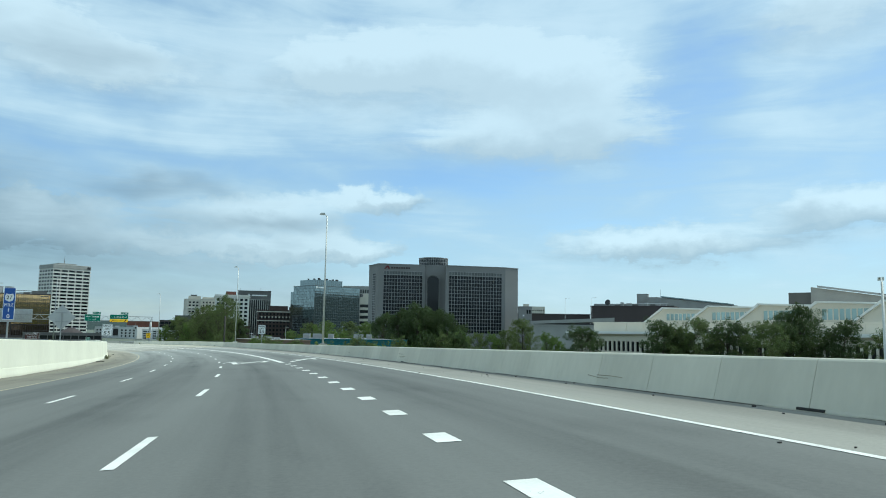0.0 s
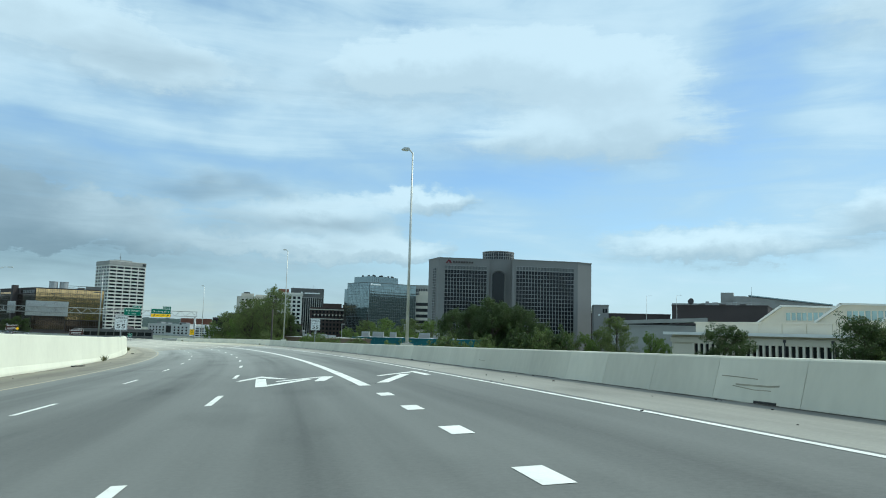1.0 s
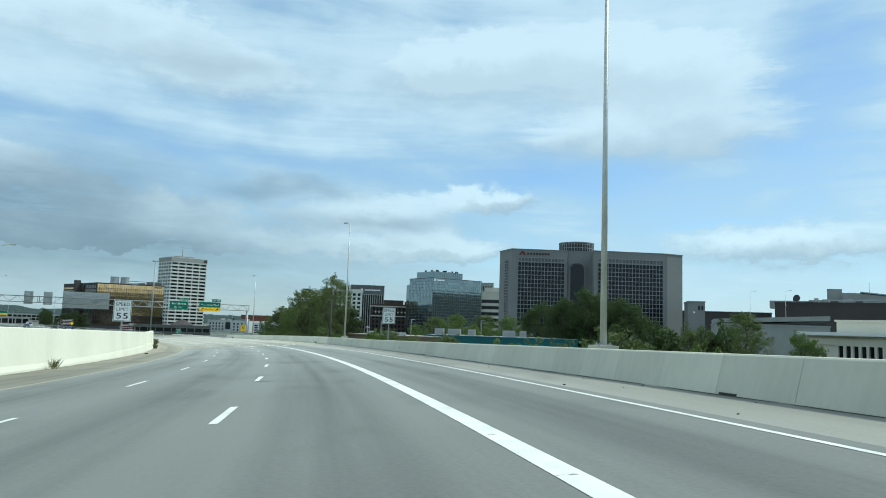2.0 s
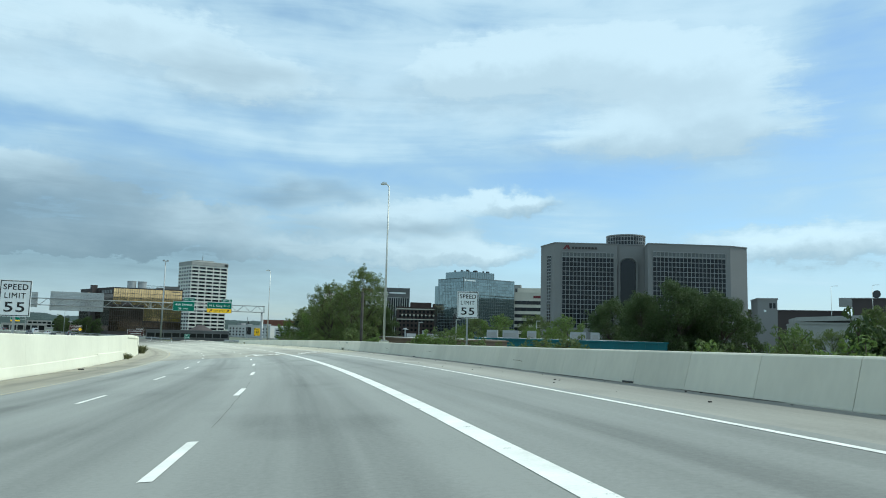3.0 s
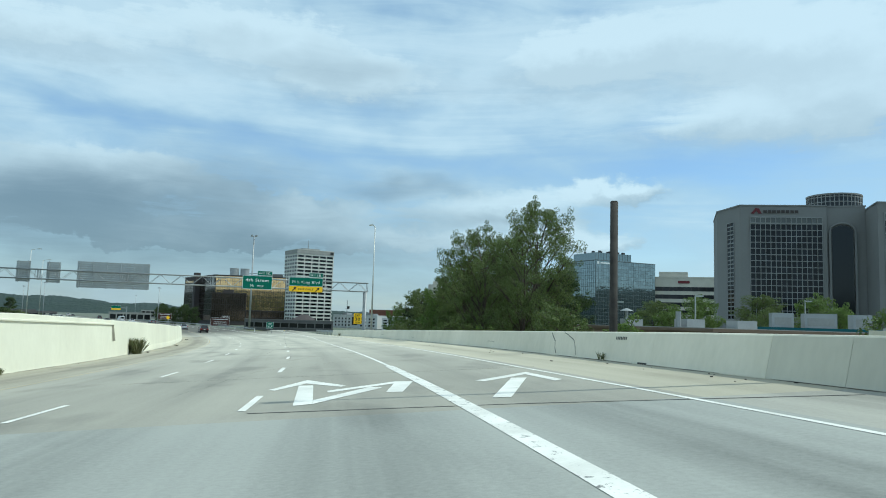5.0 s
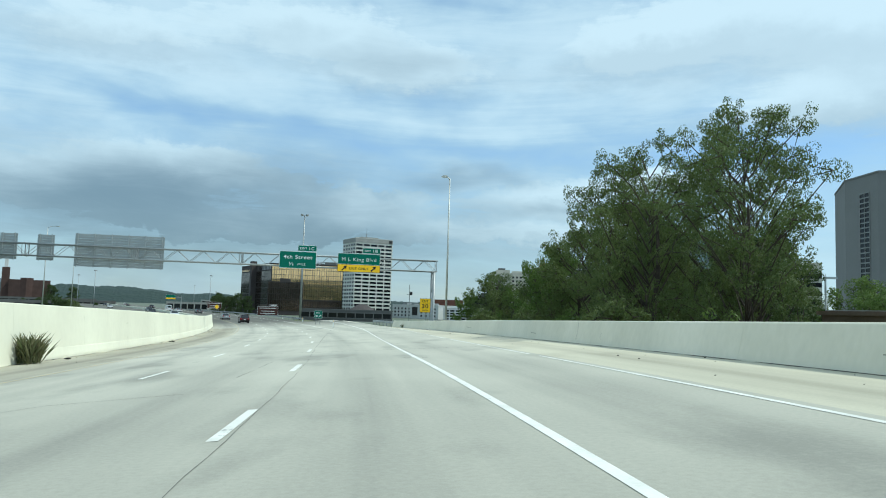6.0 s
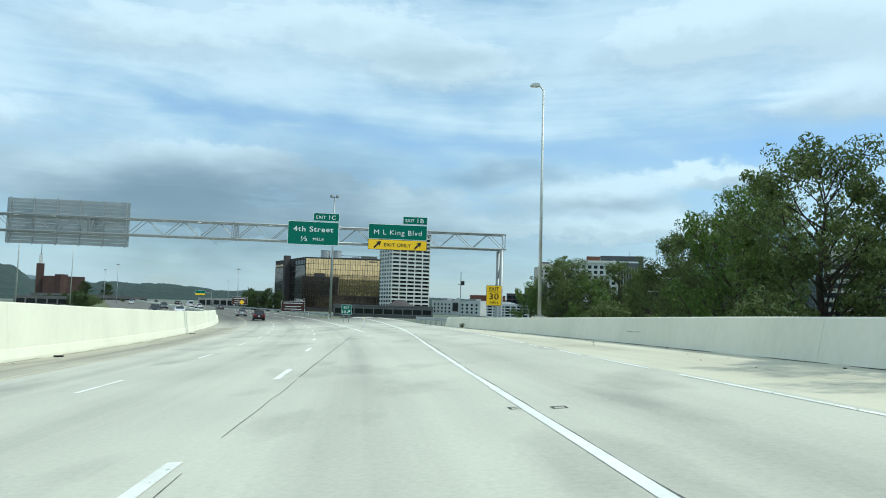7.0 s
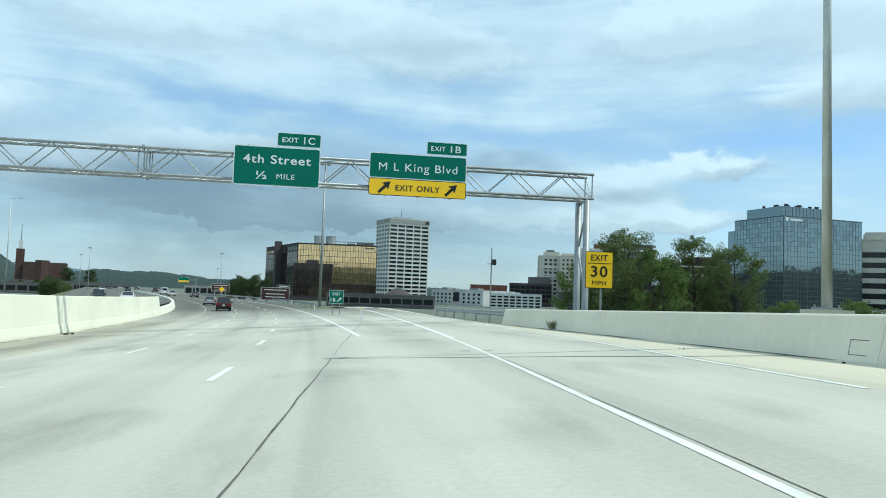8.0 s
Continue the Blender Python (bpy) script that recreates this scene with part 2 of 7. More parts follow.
def glass_mat(name, color, rough=0.04, rand=0.25, metal=0.0, spec=0.8, wobble=0.02):
    """Coated window glass seen from outside: dark, mirror-like, with slightly uneven panes."""
    m = bpy.data.materials.new(name)
    m.use_nodes = True
    t = m.node_tree
    b = t.nodes["Principled BSDF"]
    b.inputs["Roughness"].default_value, b.inputs["Metallic"].default_value = rough, metal
    b.inputs["Specular IOR Level"].default_value = spec
    oi = t.nodes.new("ShaderNodeObjectInfo")
    mix = t.nodes.new("ShaderNodeMix")
    mix.data_type = "RGBA"
    mix.inputs[6].default_value = (*color, 1)
    mix.inputs[7].default_value = (*[c * (1 - rand) for c in color], 1)
    t.links.new(oi.outputs["Random"], mix.inputs[0])
    t.links.new(mix.outputs[2], b.inputs["Base Color"])
    tc = t.nodes.new("ShaderNodeTexCoord")
    n = t.nodes.new("ShaderNodeTexNoise")
    n.inputs["Scale"].default_value = 0.35
    t.links.new(tc.outputs["Object"], n.inputs["Vector"])
    bp = t.nodes.new("ShaderNodeBump")
    bp.inputs["Strength"].default_value, bp.inputs["Distance"].default_value = 0.4, wobble
    t.links.new(n.outputs[0], bp.inputs["Height"])
    t.links.new(bp.outputs[0], b.inputs["Normal"])
    MATS[name] = m
    return m


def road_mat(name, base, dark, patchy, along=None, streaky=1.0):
    """Worn pavement: aggregate grain, blotches, darker wheel paths and drip lines that follow the lanes (by the mesh's u and d)."""
    m = bpy.data.materials.new(name)
    m.use_nodes = True
    t = m.node_tree
    b = t.nodes["Principled BSDF"]
    b.inputs["Roughness"].default_value, b.inputs["Specular IOR Level"].default_value = 0.85, 0.3
    uv = t.nodes.new("ShaderNodeUVMap")
    uv.uv_map = "lane"
    sp = t.nodes.new("ShaderNodeSeparateXYZ")
    t.links.new(uv.outputs[0], sp.inputs[0])

    def mth(op, a, bb=None, cc=None):
        n = t.nodes.new("ShaderNodeMath")
        n.operation = op
        for i, v in enumerate((a, bb, cc)):
            if v is None:
                continue
            if isinstance(v, (int, float)):
                n.inputs[i].default_value = v
            else:
                t.links.new(v, n.inputs[i])
        return n.outputs[0]

    def nz(scale, detail, sx, sy):
        mp = t.nodes.new("ShaderNodeMapping")
        mp.inputs["Scale"].default_value = (sx, sy, 1)
        t.links.new(uv.outputs[0], mp.inputs[0])
        n = t.nodes.new("ShaderNodeTexNoise")
        n.inputs["Scale"].default_value, n.inputs["Detail"].default_value = scale, detail
        t.links.new(mp.outputs[0], n.inputs["Vector"])
        return n.outputs[0]
    lane = mth("FRACT", mth("DIVIDE", mth("ADD", sp.outputs[0], 1.73), 3.72))
    centre = mth("POWER", mth("SUBTRACT", 1.0, mth("MULTIPLY", mth("ABSOLUTE", mth("SUBTRACT", lane, 0.5)), 2.0)), 1.5)
    streak = nz(1.0, 4, 1.6, 0.035)
    blot = nz(0.25, 5, 1.0, 0.5)
    grain = nz(14.0, 3, 1.0, 1.0)
    grain2 = nz(60.0, 2, 1.0, 1.0)
    v = mth("ADD", mth("MULTIPLY", mth("MULTIPLY", centre, streak), 0.9 * streaky), mth("MULTIPLY", blot, patchy))
    v = mth("ADD", v, mth("MULTIPLY", mth("SUBTRACT", streak, 0.5), 0.5 * streaky))
    v = mth("ADD", v, mth("MULTIPLY", mth("SUBTRACT", grain, 0.5), 0.5))
    v = mth("ADD", v, mth("MULTIPLY", mth("SUBTRACT", grain2, 0.5), 0.4))
    spill = t.nodes.new("ShaderNodeMapRange")
    spill.inputs["From Min"].default_value, spill.inputs["From Max"].default_value = 0.55, 0.70
    t.links.new(nz(0.42, 7, 1.0, 0.38), spill.inputs["Value"])
    v = mth("ADD", v, mth("MULTIPLY", spill.outputs[0], 0.62 * patchy))
    mr = t.nodes.new("ShaderNodeMapRange")
    mr.inputs["From Min"].default_value, mr.inputs["From Max"].default_value = 0.15, 1.05
    t.links.new(v, mr.inputs["Value"])
    mix = t.nodes.new("ShaderNodeMix")
    mix.data_type = "RGBA"
    mix.inputs[6].default_value = (*base, 1)
    mix.inputs[7].default_value = (*dark, 1)
    t.links.new(mr.outputs[0], mix.inputs[0])
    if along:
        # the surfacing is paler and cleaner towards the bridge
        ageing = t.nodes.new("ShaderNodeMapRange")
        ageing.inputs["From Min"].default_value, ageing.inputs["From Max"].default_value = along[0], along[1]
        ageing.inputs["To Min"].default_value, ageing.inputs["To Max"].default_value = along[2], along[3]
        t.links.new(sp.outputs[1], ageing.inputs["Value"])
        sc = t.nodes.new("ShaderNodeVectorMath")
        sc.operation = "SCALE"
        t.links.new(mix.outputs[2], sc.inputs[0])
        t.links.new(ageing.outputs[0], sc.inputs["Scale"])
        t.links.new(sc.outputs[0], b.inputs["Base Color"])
    else:
        t.links.new(mix.outputs[2], b.inputs["Base Color"])
    bp = t.nodes.new("ShaderNodeBump")
    bp.inputs["Strength"].default_value, bp.inputs["Distance"].default_value = 0.35, 0.006
    t.links.new(grain2, bp.inputs["Height"])
    t.links.new(bp.outputs[0], b.inputs["Normal"])
    MATS[name] = m
    return m


def leaf_mat(name, a, c):
    """Foliage: green that differs from leaf to leaf, a little light passing through."""
    m = bpy.data.materials.new(name)
    m.use_nodes = True
    t = m.node_tree
    b = t.nodes["Principled BSDF"]
    b.inputs["Roughness"].default_value, b.inputs["Specular IOR Level"].default_value = 0.55, 0.25
    geo, oi = t.nodes.new("ShaderNodeNewGeometry"), t.nodes.new("ShaderNodeObjectInfo")
    ad = t.nodes.new("ShaderNodeMath")
    ad.operation = "MULTIPLY_ADD"
    ad.inputs[1].default_value = 0.35
    t.links.new(oi.outputs["Random"], ad.inputs[0])
    t.links.new(geo.outputs["Random Per Island"], ad.inputs[2])
    mr = t.nodes.new("ShaderNodeMapRange")
    mr.inputs["From Max"].default_value = 1.35
    t.links.new(ad.outputs[0], mr.inputs["Value"])
    mix = t.nodes.new("ShaderNodeMix")
    mix.data_type = "RGBA"
    mix.inputs[6].default_value, mix.inputs[7].default_value = (*a, 1), (*c, 1)
    t.links.new(mr.outputs[0], mix.inputs[0])
    t.links.new(mix.outputs[2], b.inputs["Base Color"])
    tr = t.nodes.new("ShaderNodeBsdfTranslucent")
    t.links.new(mix.outputs[2], tr.inputs["Color"])
    ms = t.nodes.new("ShaderNodeMixShader")
    ms.inputs[0].default_value = 0.36
    out = t.nodes["Material Output"]
    t.links.new(b.outputs[0], ms.inputs[1])
    t.links.new(tr.outputs[0], ms.inputs[2])
    t.links.new(ms.outputs[0], out.inputs[0])
    MATS[name] = m
    return m


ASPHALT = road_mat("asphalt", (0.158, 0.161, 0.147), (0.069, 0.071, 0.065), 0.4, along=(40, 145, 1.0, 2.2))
DECK = road_mat("bridge_concrete", (0.57, 0.545, 0.455), (0.32, 0.31, 0.265), 0.8, streaky=0.65, along=(150, 205, 0.62, 1.0))
SHOULDER_OLD = road_mat("old_shoulder", (0.33, 0.32, 0.275), (0.17, 0.165, 0.145), 0.6, along=(100, 150, 1.0, 1.25))
CONCRETE_B = mat("bridge_parapet_concrete", (0.76, 0.72, 0.60), 0.9, vary=0.06, scale=0.3, fine=5, bump=0.2, rand=0.1, stretch=(1, 1, 0.6), tint=(0.60, 0.575, 0.46))
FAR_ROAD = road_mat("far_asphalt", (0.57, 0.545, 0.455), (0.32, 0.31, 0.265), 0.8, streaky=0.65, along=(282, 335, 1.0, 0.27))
SHOULDER_L = road_mat("median_shoulder_concrete", (0.46, 0.43, 0.335), (0.27, 0.25, 0.20), 0.9, along=(70, 190, 0.55, 1.0))
SHOULDER = road_mat("shoulder_concrete", (0.62, 0.58, 0.45), (0.40, 0.37, 0.285), 0.6, along=(150, 200, 0.70, 1.0))
CONCRETE = mat("barrier_concrete", (0.58, 0.56, 0.46), 0.9, vary=0.10, scale=0.35, fine=5, bump=0.25, rand=0.25, stretch=(1, 1, 0.35), tint=(0.43, 0.415, 0.34))
CONCRETE_L = mat("median_concrete", (0.80, 0.785, 0.64), 0.9, vary=0.04, scale=0.25, fine=3, bump=0.12, rand=0.06, stretch=(1, 1, 0.8), tint=(0.71, 0.69, 0.56))
PAINT = mat("road_paint_white", (0.80, 0.79, 0.73), 0.75, vary=0.06, scale=1.2, fine=22, bump=0.1, tint=(0.60, 0.59, 0.54))
# chips and tyre scuffs in the white paint
pt = PAINT.node_tree
pb = pt.nodes["Principled BSDF"]
chip_at = pt.nodes.new("ShaderNodeTexCoord")
chip = pt.nodes.new("ShaderNodeTexNoise")
chip.inputs["Scale"].default_value, chip.inputs["Detail"].default_value, chip.inputs["Roughness"].default_value = 3.2, 8, 0.72
pt.links.new(chip_at.outputs["Object"], chip.inputs["Vector"])
chip_r = pt.nodes.new("ShaderNodeMapRange")
chip_r.inputs["From Min"].default_value, chip_r.inputs["From Max"].default_value = 0.63, 0.68
pt.links.new(chip.outputs[0], chip_r.inputs["Value"])
chip_m = pt.nodes.new("ShaderNodeMix")
chip_m.data_type = "RGBA"
chip_m.inputs[7].default_value = (0.20, 0.20, 0.19, 1)
pt.links.new(pb.inputs["Base Color"].links[0].from_socket, chip_m.inputs[6])
pt.links.new(chip_r.outputs[0], chip_m.inputs[0])
pt.links.new(chip_m.outputs[2], pb.inputs["Base Color"])
PAINT_WORN = PAINT.copy()
PAINT_WORN.name = "road_paint_worn"
for nd in PAINT_WORN.node_tree.nodes:
    if nd.type == "MAP_RANGE" and abs(nd.inputs["From Min"].default_value - 0.63) < 1e-3:
        nd.inputs["From Min"].default_value, nd.inputs["From Max"].default_value = 0.58, 0.62
    if nd.type == "TEX_NOISE" and abs(nd.inputs["Scale"].default_value - 3.2) < 1e-3:
        nd.inputs["Scale"].default_value = 6.5
PAINT_Y = mat("road_paint_yellow", (0.50, 0.42, 0.25), 0.8, vary=0.1, scale=1.2, fine=22, bump=0.1, tint=(0.38, 0.33, 0.24))
# for parapet scrapes, and for shade painted at the median panel's end
STAIN_SHADE = mat("wall_stain_and_shade", (0.30, 0.28, 0.21), 0.95, vary=0.3, scale=1.5, fine=9, bump=0.1)
CRACK = mat("crack_dirt", (0.13, 0.13, 0.12), 0.95, vary=0.3, scale=2, fine=15, bump=0.0)
SEAL = mat("joint_sealant", (0.05, 0.05, 0.05), 0.8, vary=0.2)
STEEL = mat("galvanised_steel", (0.33, 0.345, 0.345), 0.5, metal=0.5, vary=0.1, scale=1.5, fine=20, bump=0.05)
POLE = mat("pole_aluminium", (0.62, 0.63, 0.60), 0.5, metal=0.3, vary=0.08, scale=0.8, fine=10, bump=0.03, tint=(0.40, 0.40, 0.36))
DARKMETAL = mat("dark_metal", (0.05, 0.05, 0.05), 0.5, metal=0.4, vary=0.2)
RUSTWOOD = mat("dark_post", (0.045, 0.04, 0.035), 0.8, vary=0.3, scale=2, fine=15)
SIGN_GREEN = mat("sign_green", (0.0, 0.135, 0.085), 0.35, vary=0.05, scale=0.4, fine=30, bump=0.0)
SIGN_YELLOW = mat("sign_yellow", (1.0, 0.60, 0.01), 0.4, vary=0.03, scale=0.4, fine=30, bump=0.0)
SIGN_WHITE = mat("sign_white", (0.78, 0.80, 0.79), 0.4, vary=0.03, scale=0.4, fine=30, bump=0.0)
SIGN_BLACK = mat("sign_black", (0.015, 0.015, 0.015), 0.5, vary=0.1, bump=0.0)
SIGN_BROWN = mat("sign_brown", (0.055, 0.02, 0.016), 0.45, vary=0.06, bump=0.0)
SIGN_BLUE = mat("sign_blue", (0.02, 0.08, 0.32), 0.4, vary=0.05, bump=0.0)
SIGN_BACK = mat("sign_back_aluminium", (0.40, 0.42, 0.42), 0.5, metal=0.5, vary=0.08, scale=0.7, fine=12, bump=0.03)
HOTEL_WALL = mat("hotel_precast_grey", (0.235, 0.232, 0.225), 0.9, vary=0.06, scale=0.08, fine=2, bump=0.05)
HOTEL_GRID = mat("hotel_mullion", (0.28, 0.28, 0.272), 0.8, vary=0.06, scale=0.3, fine=3, bump=0.0)
HOTEL_GLASS = glass_mat("hotel_glass", (0.016, 0.020, 0.026), 0.08, rand=0.7, spec=0.25)
HOTEL_PALE = glass_mat("hotel_pale_glass", (0.16, 0.17, 0.165), 0.25, rand=0.3, spec=0.4)
TOWER_WALL = mat("tower_white_concrete", (0.66, 0.65, 0.60), 0.85, vary=0.06, scale=0.05, fine=1.5, bump=0.03)
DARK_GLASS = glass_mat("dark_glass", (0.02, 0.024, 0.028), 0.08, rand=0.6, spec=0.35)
GOLD_GLASS = glass_mat("gold_glass", (0.86, 0.58, 0.30), 0.05, rand=0.2, metal=1.0)
BRONZE_GLASS = glass_mat("bronze_glass", (0.13, 0.095, 0.075), 0.06, rand=0.35, metal=0.8)
CHURCH_BRICK = mat("old_red_brick", (0.085, 0.050, 0.042), 0.9, vary=0.15, scale=0.2, fine=6, bump=0.1)
BLUE_GLASS = glass_mat("silver_glass", (0.25, 0.305, 0.32), 0.03, rand=0.3, metal=0.9, wobble=0.03)
MULLION_D = mat("dark_mullion", (0.05, 0.045, 0.04), 0.5, metal=0.3, vary=0.1, bump=0.0)
MULLION_B = mat("grey_mullion", (0.16, 0.18, 0.18), 0.5, metal=0.3, vary=0.1, bump=0.0)
SHED_BRICK = mat("brown_shed_brick", (0.20, 0.145, 0.105), 0.9, vary=0.15, scale=0.3, fine=6, bump=0.1)
DARK_BRICK = mat("dark_brick", (0.065, 0.046, 0.040), 0.9, vary=0.2, scale=0.3, fine=6, bump=0.1)
RED_BRICK = mat("red_brick", (0.23, 0.10, 0.07), 0.9, vary=0.15, scale=0.2, fine=6, bump=0.1)
BROWN_WALL = mat("brown_panel", (0.07, 0.058, 0.056), 0.85, vary=0.1, scale=0.1, fine=4, bump=0.05)
CREAM = mat("cream_wall", (0.66, 0.61, 0.50), 0.9, vary=0.05, scale=0.12, fine=3, bump=0.04)
CREAM_ROOF = mat("white_roof", (0.72, 0.72, 0.68), 0.85, vary=0.06, scale=0.15, fine=3, bump=0.03)
STONE = mat("pale_stone", (0.58, 0.55, 0.47), 0.9, vary=0.08, scale=0.2, fine=3, bump=0.05)
WHITE_STUCCO = mat("white_stucco", (0.62, 0.62, 0.60), 0.9, vary=0.06, scale=0.15, fine=3, bump=0.03)
GREY_CONC = mat("grey_concrete", (0.33, 0.33, 0.31), 0.9, vary=0.1, scale=0.2, fine=4, bump=0.06)
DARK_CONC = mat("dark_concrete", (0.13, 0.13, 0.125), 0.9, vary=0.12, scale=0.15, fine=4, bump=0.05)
TEAL = mat("teal_metal_siding", (0.02, 0.13, 0.15), 0.5, metal=0.2, vary=0.1, scale=0.3, fine=4, bump=0.03)
METAL_ROOF = mat("grey_roof_unit", (0.37, 0.38, 0.38), 0.5, metal=0.4, vary=0.1)
GRASS = mat("rough_grass", (0.075, 0.10, 0.035), 0.95, vary=0.3, scale=0.15, fine=3, bump=0.4, bumpdist=0.1, tint=(0.13, 0.12, 0.06))
EARTH = mat("town_ground", (0.16, 0.16, 0.15), 0.95, vary=0.2, scale=0.02, fine=0.6, bump=0.1, tint=(0.07, 0.10, 0.045))
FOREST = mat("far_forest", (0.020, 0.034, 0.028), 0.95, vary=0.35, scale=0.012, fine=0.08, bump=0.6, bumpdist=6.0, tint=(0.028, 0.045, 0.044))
# distance haze is mixed into the colour as pale blue
HAZED_RIDGE = mat("hazed_ridge", (0.085, 0.115, 0.135), 0.95, vary=0.2, scale=0.004, fine=0.05, bump=0.4, bumpdist=8.0, tint=(0.10, 0.135, 0.155))
BARK = mat("bark", (0.075, 0.06, 0.045), 0.95, vary=0.3, scale=2, fine=18, bump=0.5)
LEAF = leaf_mat("leaf_green", (0.068, 0.102, 0.029), (0.165, 0.205, 0.066))
LEAF_D = leaf_mat("leaf_dark_green", (0.036, 0.060, 0.018), (0.090, 0.126, 0.040))
LEAF_L = leaf_mat("leaf_light_green", (0.09, 0.15, 0.03), (0.17, 0.23, 0.06))
WEED = leaf_mat("weed_green", (0.13, 0.16, 0.07), (0.26, 0.24, 0.13))
TYRE = mat("tyre_rubber", (0.02, 0.02, 0.02), 0.9, vary=0.2)
CARGLASS = glass_mat("car_glass", (0.015, 0.017, 0.02), 0.05, rand=0.3)
LAMP_RED = mat("tail_lamp_red", (0.35, 0.01, 0.01), 0.25, vary=0.05, bump=0)
LAMP_WHITE = mat("head_lamp_clear", (0.75, 0.75, 0.72), 0.15, vary=0.05, bump=0)


def car_paint(name, c):
    return mat(name, c, 0.3, metal=0.25, vary=0.04, scale=0.4, fine=30, bump=0.0, spec=0.6)


# ---- mesh helpers ----
class Geo:
    """Collects boxes, tubes and faces of one part."""

    def __init__(self):
        self.v, self.f, self.uv = [], [], None

    def add(self, vs, fs):
        n = len(self.v)
        self.v += [tuple(p) for p in vs]
        self.f += [tuple(i + n for i in f) for f in fs]
        return self

    def box(self, c, s, turn=0.0):
        a = radians(turn)
        ca, sa_ = math.cos(a), math.sin(a)
        vs = []
        for k in (-0.5, 0.5):
            for i, j in ((-0.5, -0.5), (0.5, -0.5), (0.5, 0.5), (-0.5, 0.5)):
                x, y = i * s[0], j * s[1]
                vs.append((c[0] + x * ca - y * sa_, c[1] + x * sa_ + y * ca, c[2] + k * s[2]))
        return self.add(vs, [(3, 2, 1, 0), (4, 5, 6, 7), (0, 1, 5, 4), (1, 2, 6, 5), (2, 3, 7, 6), (3, 0, 4, 7)])

    def span(self, lo, hi):
        return self.box([(a + b) / 2 for a, b in zip(lo, hi)], [b - a for a, b in zip(lo, hi)])

    def rod(self, p0, p1, r0, r1=None, n=8, caps=True):
        r1 = r0 if r1 is None else r1
        p0, p1 = Vector(p0), Vector(p1)
        q = (p1 - p0).to_track_quat("Z", "Y")
        ring = [Vector((math.cos(2 * math.pi * i / n), math.sin(2 * math.pi * i / n), 0)) for i in range(n)]
        vs = [p0 + q @ (r * r0) for r in ring] + [p1 + q @ (r * r1) for r in ring]
        fs = [(i, (i + 1) % n, n + (i + 1) % n, n + i) for i in range(n)]
        if caps:
            fs += [tuple(reversed(range(n))), tuple(range(n, 2 * n))]
        return self.add(vs, fs)

    def prism(self, poly, z0, z1):
        """A plan outline, counter-clockwise, raised from z0 to z1."""
        n = len(poly)
        vs = [(x, y, z0) for x, y in poly] + [(x, y, z1) for x, y in poly]
        return self.add(vs, [(i, (i + 1) % n, n + (i + 1) % n, n + i) for i in range(n)] + [tuple(reversed(range(n))), tuple(range(n, 2 * n))])

    def slab(self, outline, y0, y1):
        """An outline in x and z (counter-clockwise seen from -y), thick from y0 (front) to y1."""
        n = len(outline)
        vs = [(x, y0, z) for x, z in outline] + [(x, y1, z) for x, z in outline]
        return self.add(vs, [tuple(range(n)), tuple(reversed(range(n, 2 * n)))] + [(i, n + i, n + (i + 1) % n, (i + 1) % n) for i in range(n)])

    def mesh(self, name, material, smooth=False):
        me = bpy.data.meshes.new(name)
        me.from_pydata(self.v, [], self.f)
        me.materials.append(material)
        if smooth:
            me.shade_smooth()
        me.update()
        return me


def part(name, geo, material, parent=None, label="", smooth=False):
    me = geo if isinstance(geo, bpy.types.Mesh) else geo.mesh(name, material, smooth)
    ob = new(name, me)
    if parent is not None:
        ob.parent = parent
    if label:
        ob["label"] = label
    return ob


def thing(name, place, turn=0.0, label="", category="", group="", kind=""):
    """An empty at the base of a thing; its local x runs to the right, y away and z up."""
    ob = new(name)
    ob.empty_display_size = 0.2
    ob.matrix_world = pose(*place, 0, 0, turn)
    return tagged(ob, label, category, group, kind)


def lettering(name, text, size, x, z, y, material, parent, width=None, label=""):
    """Letters in the built-in font, centred at x, their foot at z, facing -y."""
    cu = bpy.data.curves.new(name, "FONT")
    cu.body, cu.size, cu.extrude = text, size, 0.004
    cu.align_x = "CENTER"
    cu.space_character = 1.12
    cu.offset = 0.0 if "M" in text else size * 0.013
    tmp = bpy.data.objects.new("tmp_text", cu)
    scene.collection.objects.link(tmp)
    dg = bpy.context.evaluated_depsgraph_get()
    me = bpy.data.meshes.new_from_object(tmp.evaluated_get(dg))
    bpy.data.objects.remove(tmp)
    me.materials.clear()
    me.materials.append(material)
    xs = [v.co.x for v in me.vertices]
    w = (max(xs) - min(xs)) if xs else 1
    k = width / w if width else 1.0
    c = (max(xs) + min(xs)) / 2
    for v in me.vertices:
        v.co = Vector(((v.co.x - c) * k + x, y - v.co.z, v.co.y + z))
    ob = new(name, me)
    ob.parent = parent
    if label:
        ob["label"] = label
    return ob


# ---- ground, pavement, barriers ----
GROUND_Z = -9.0


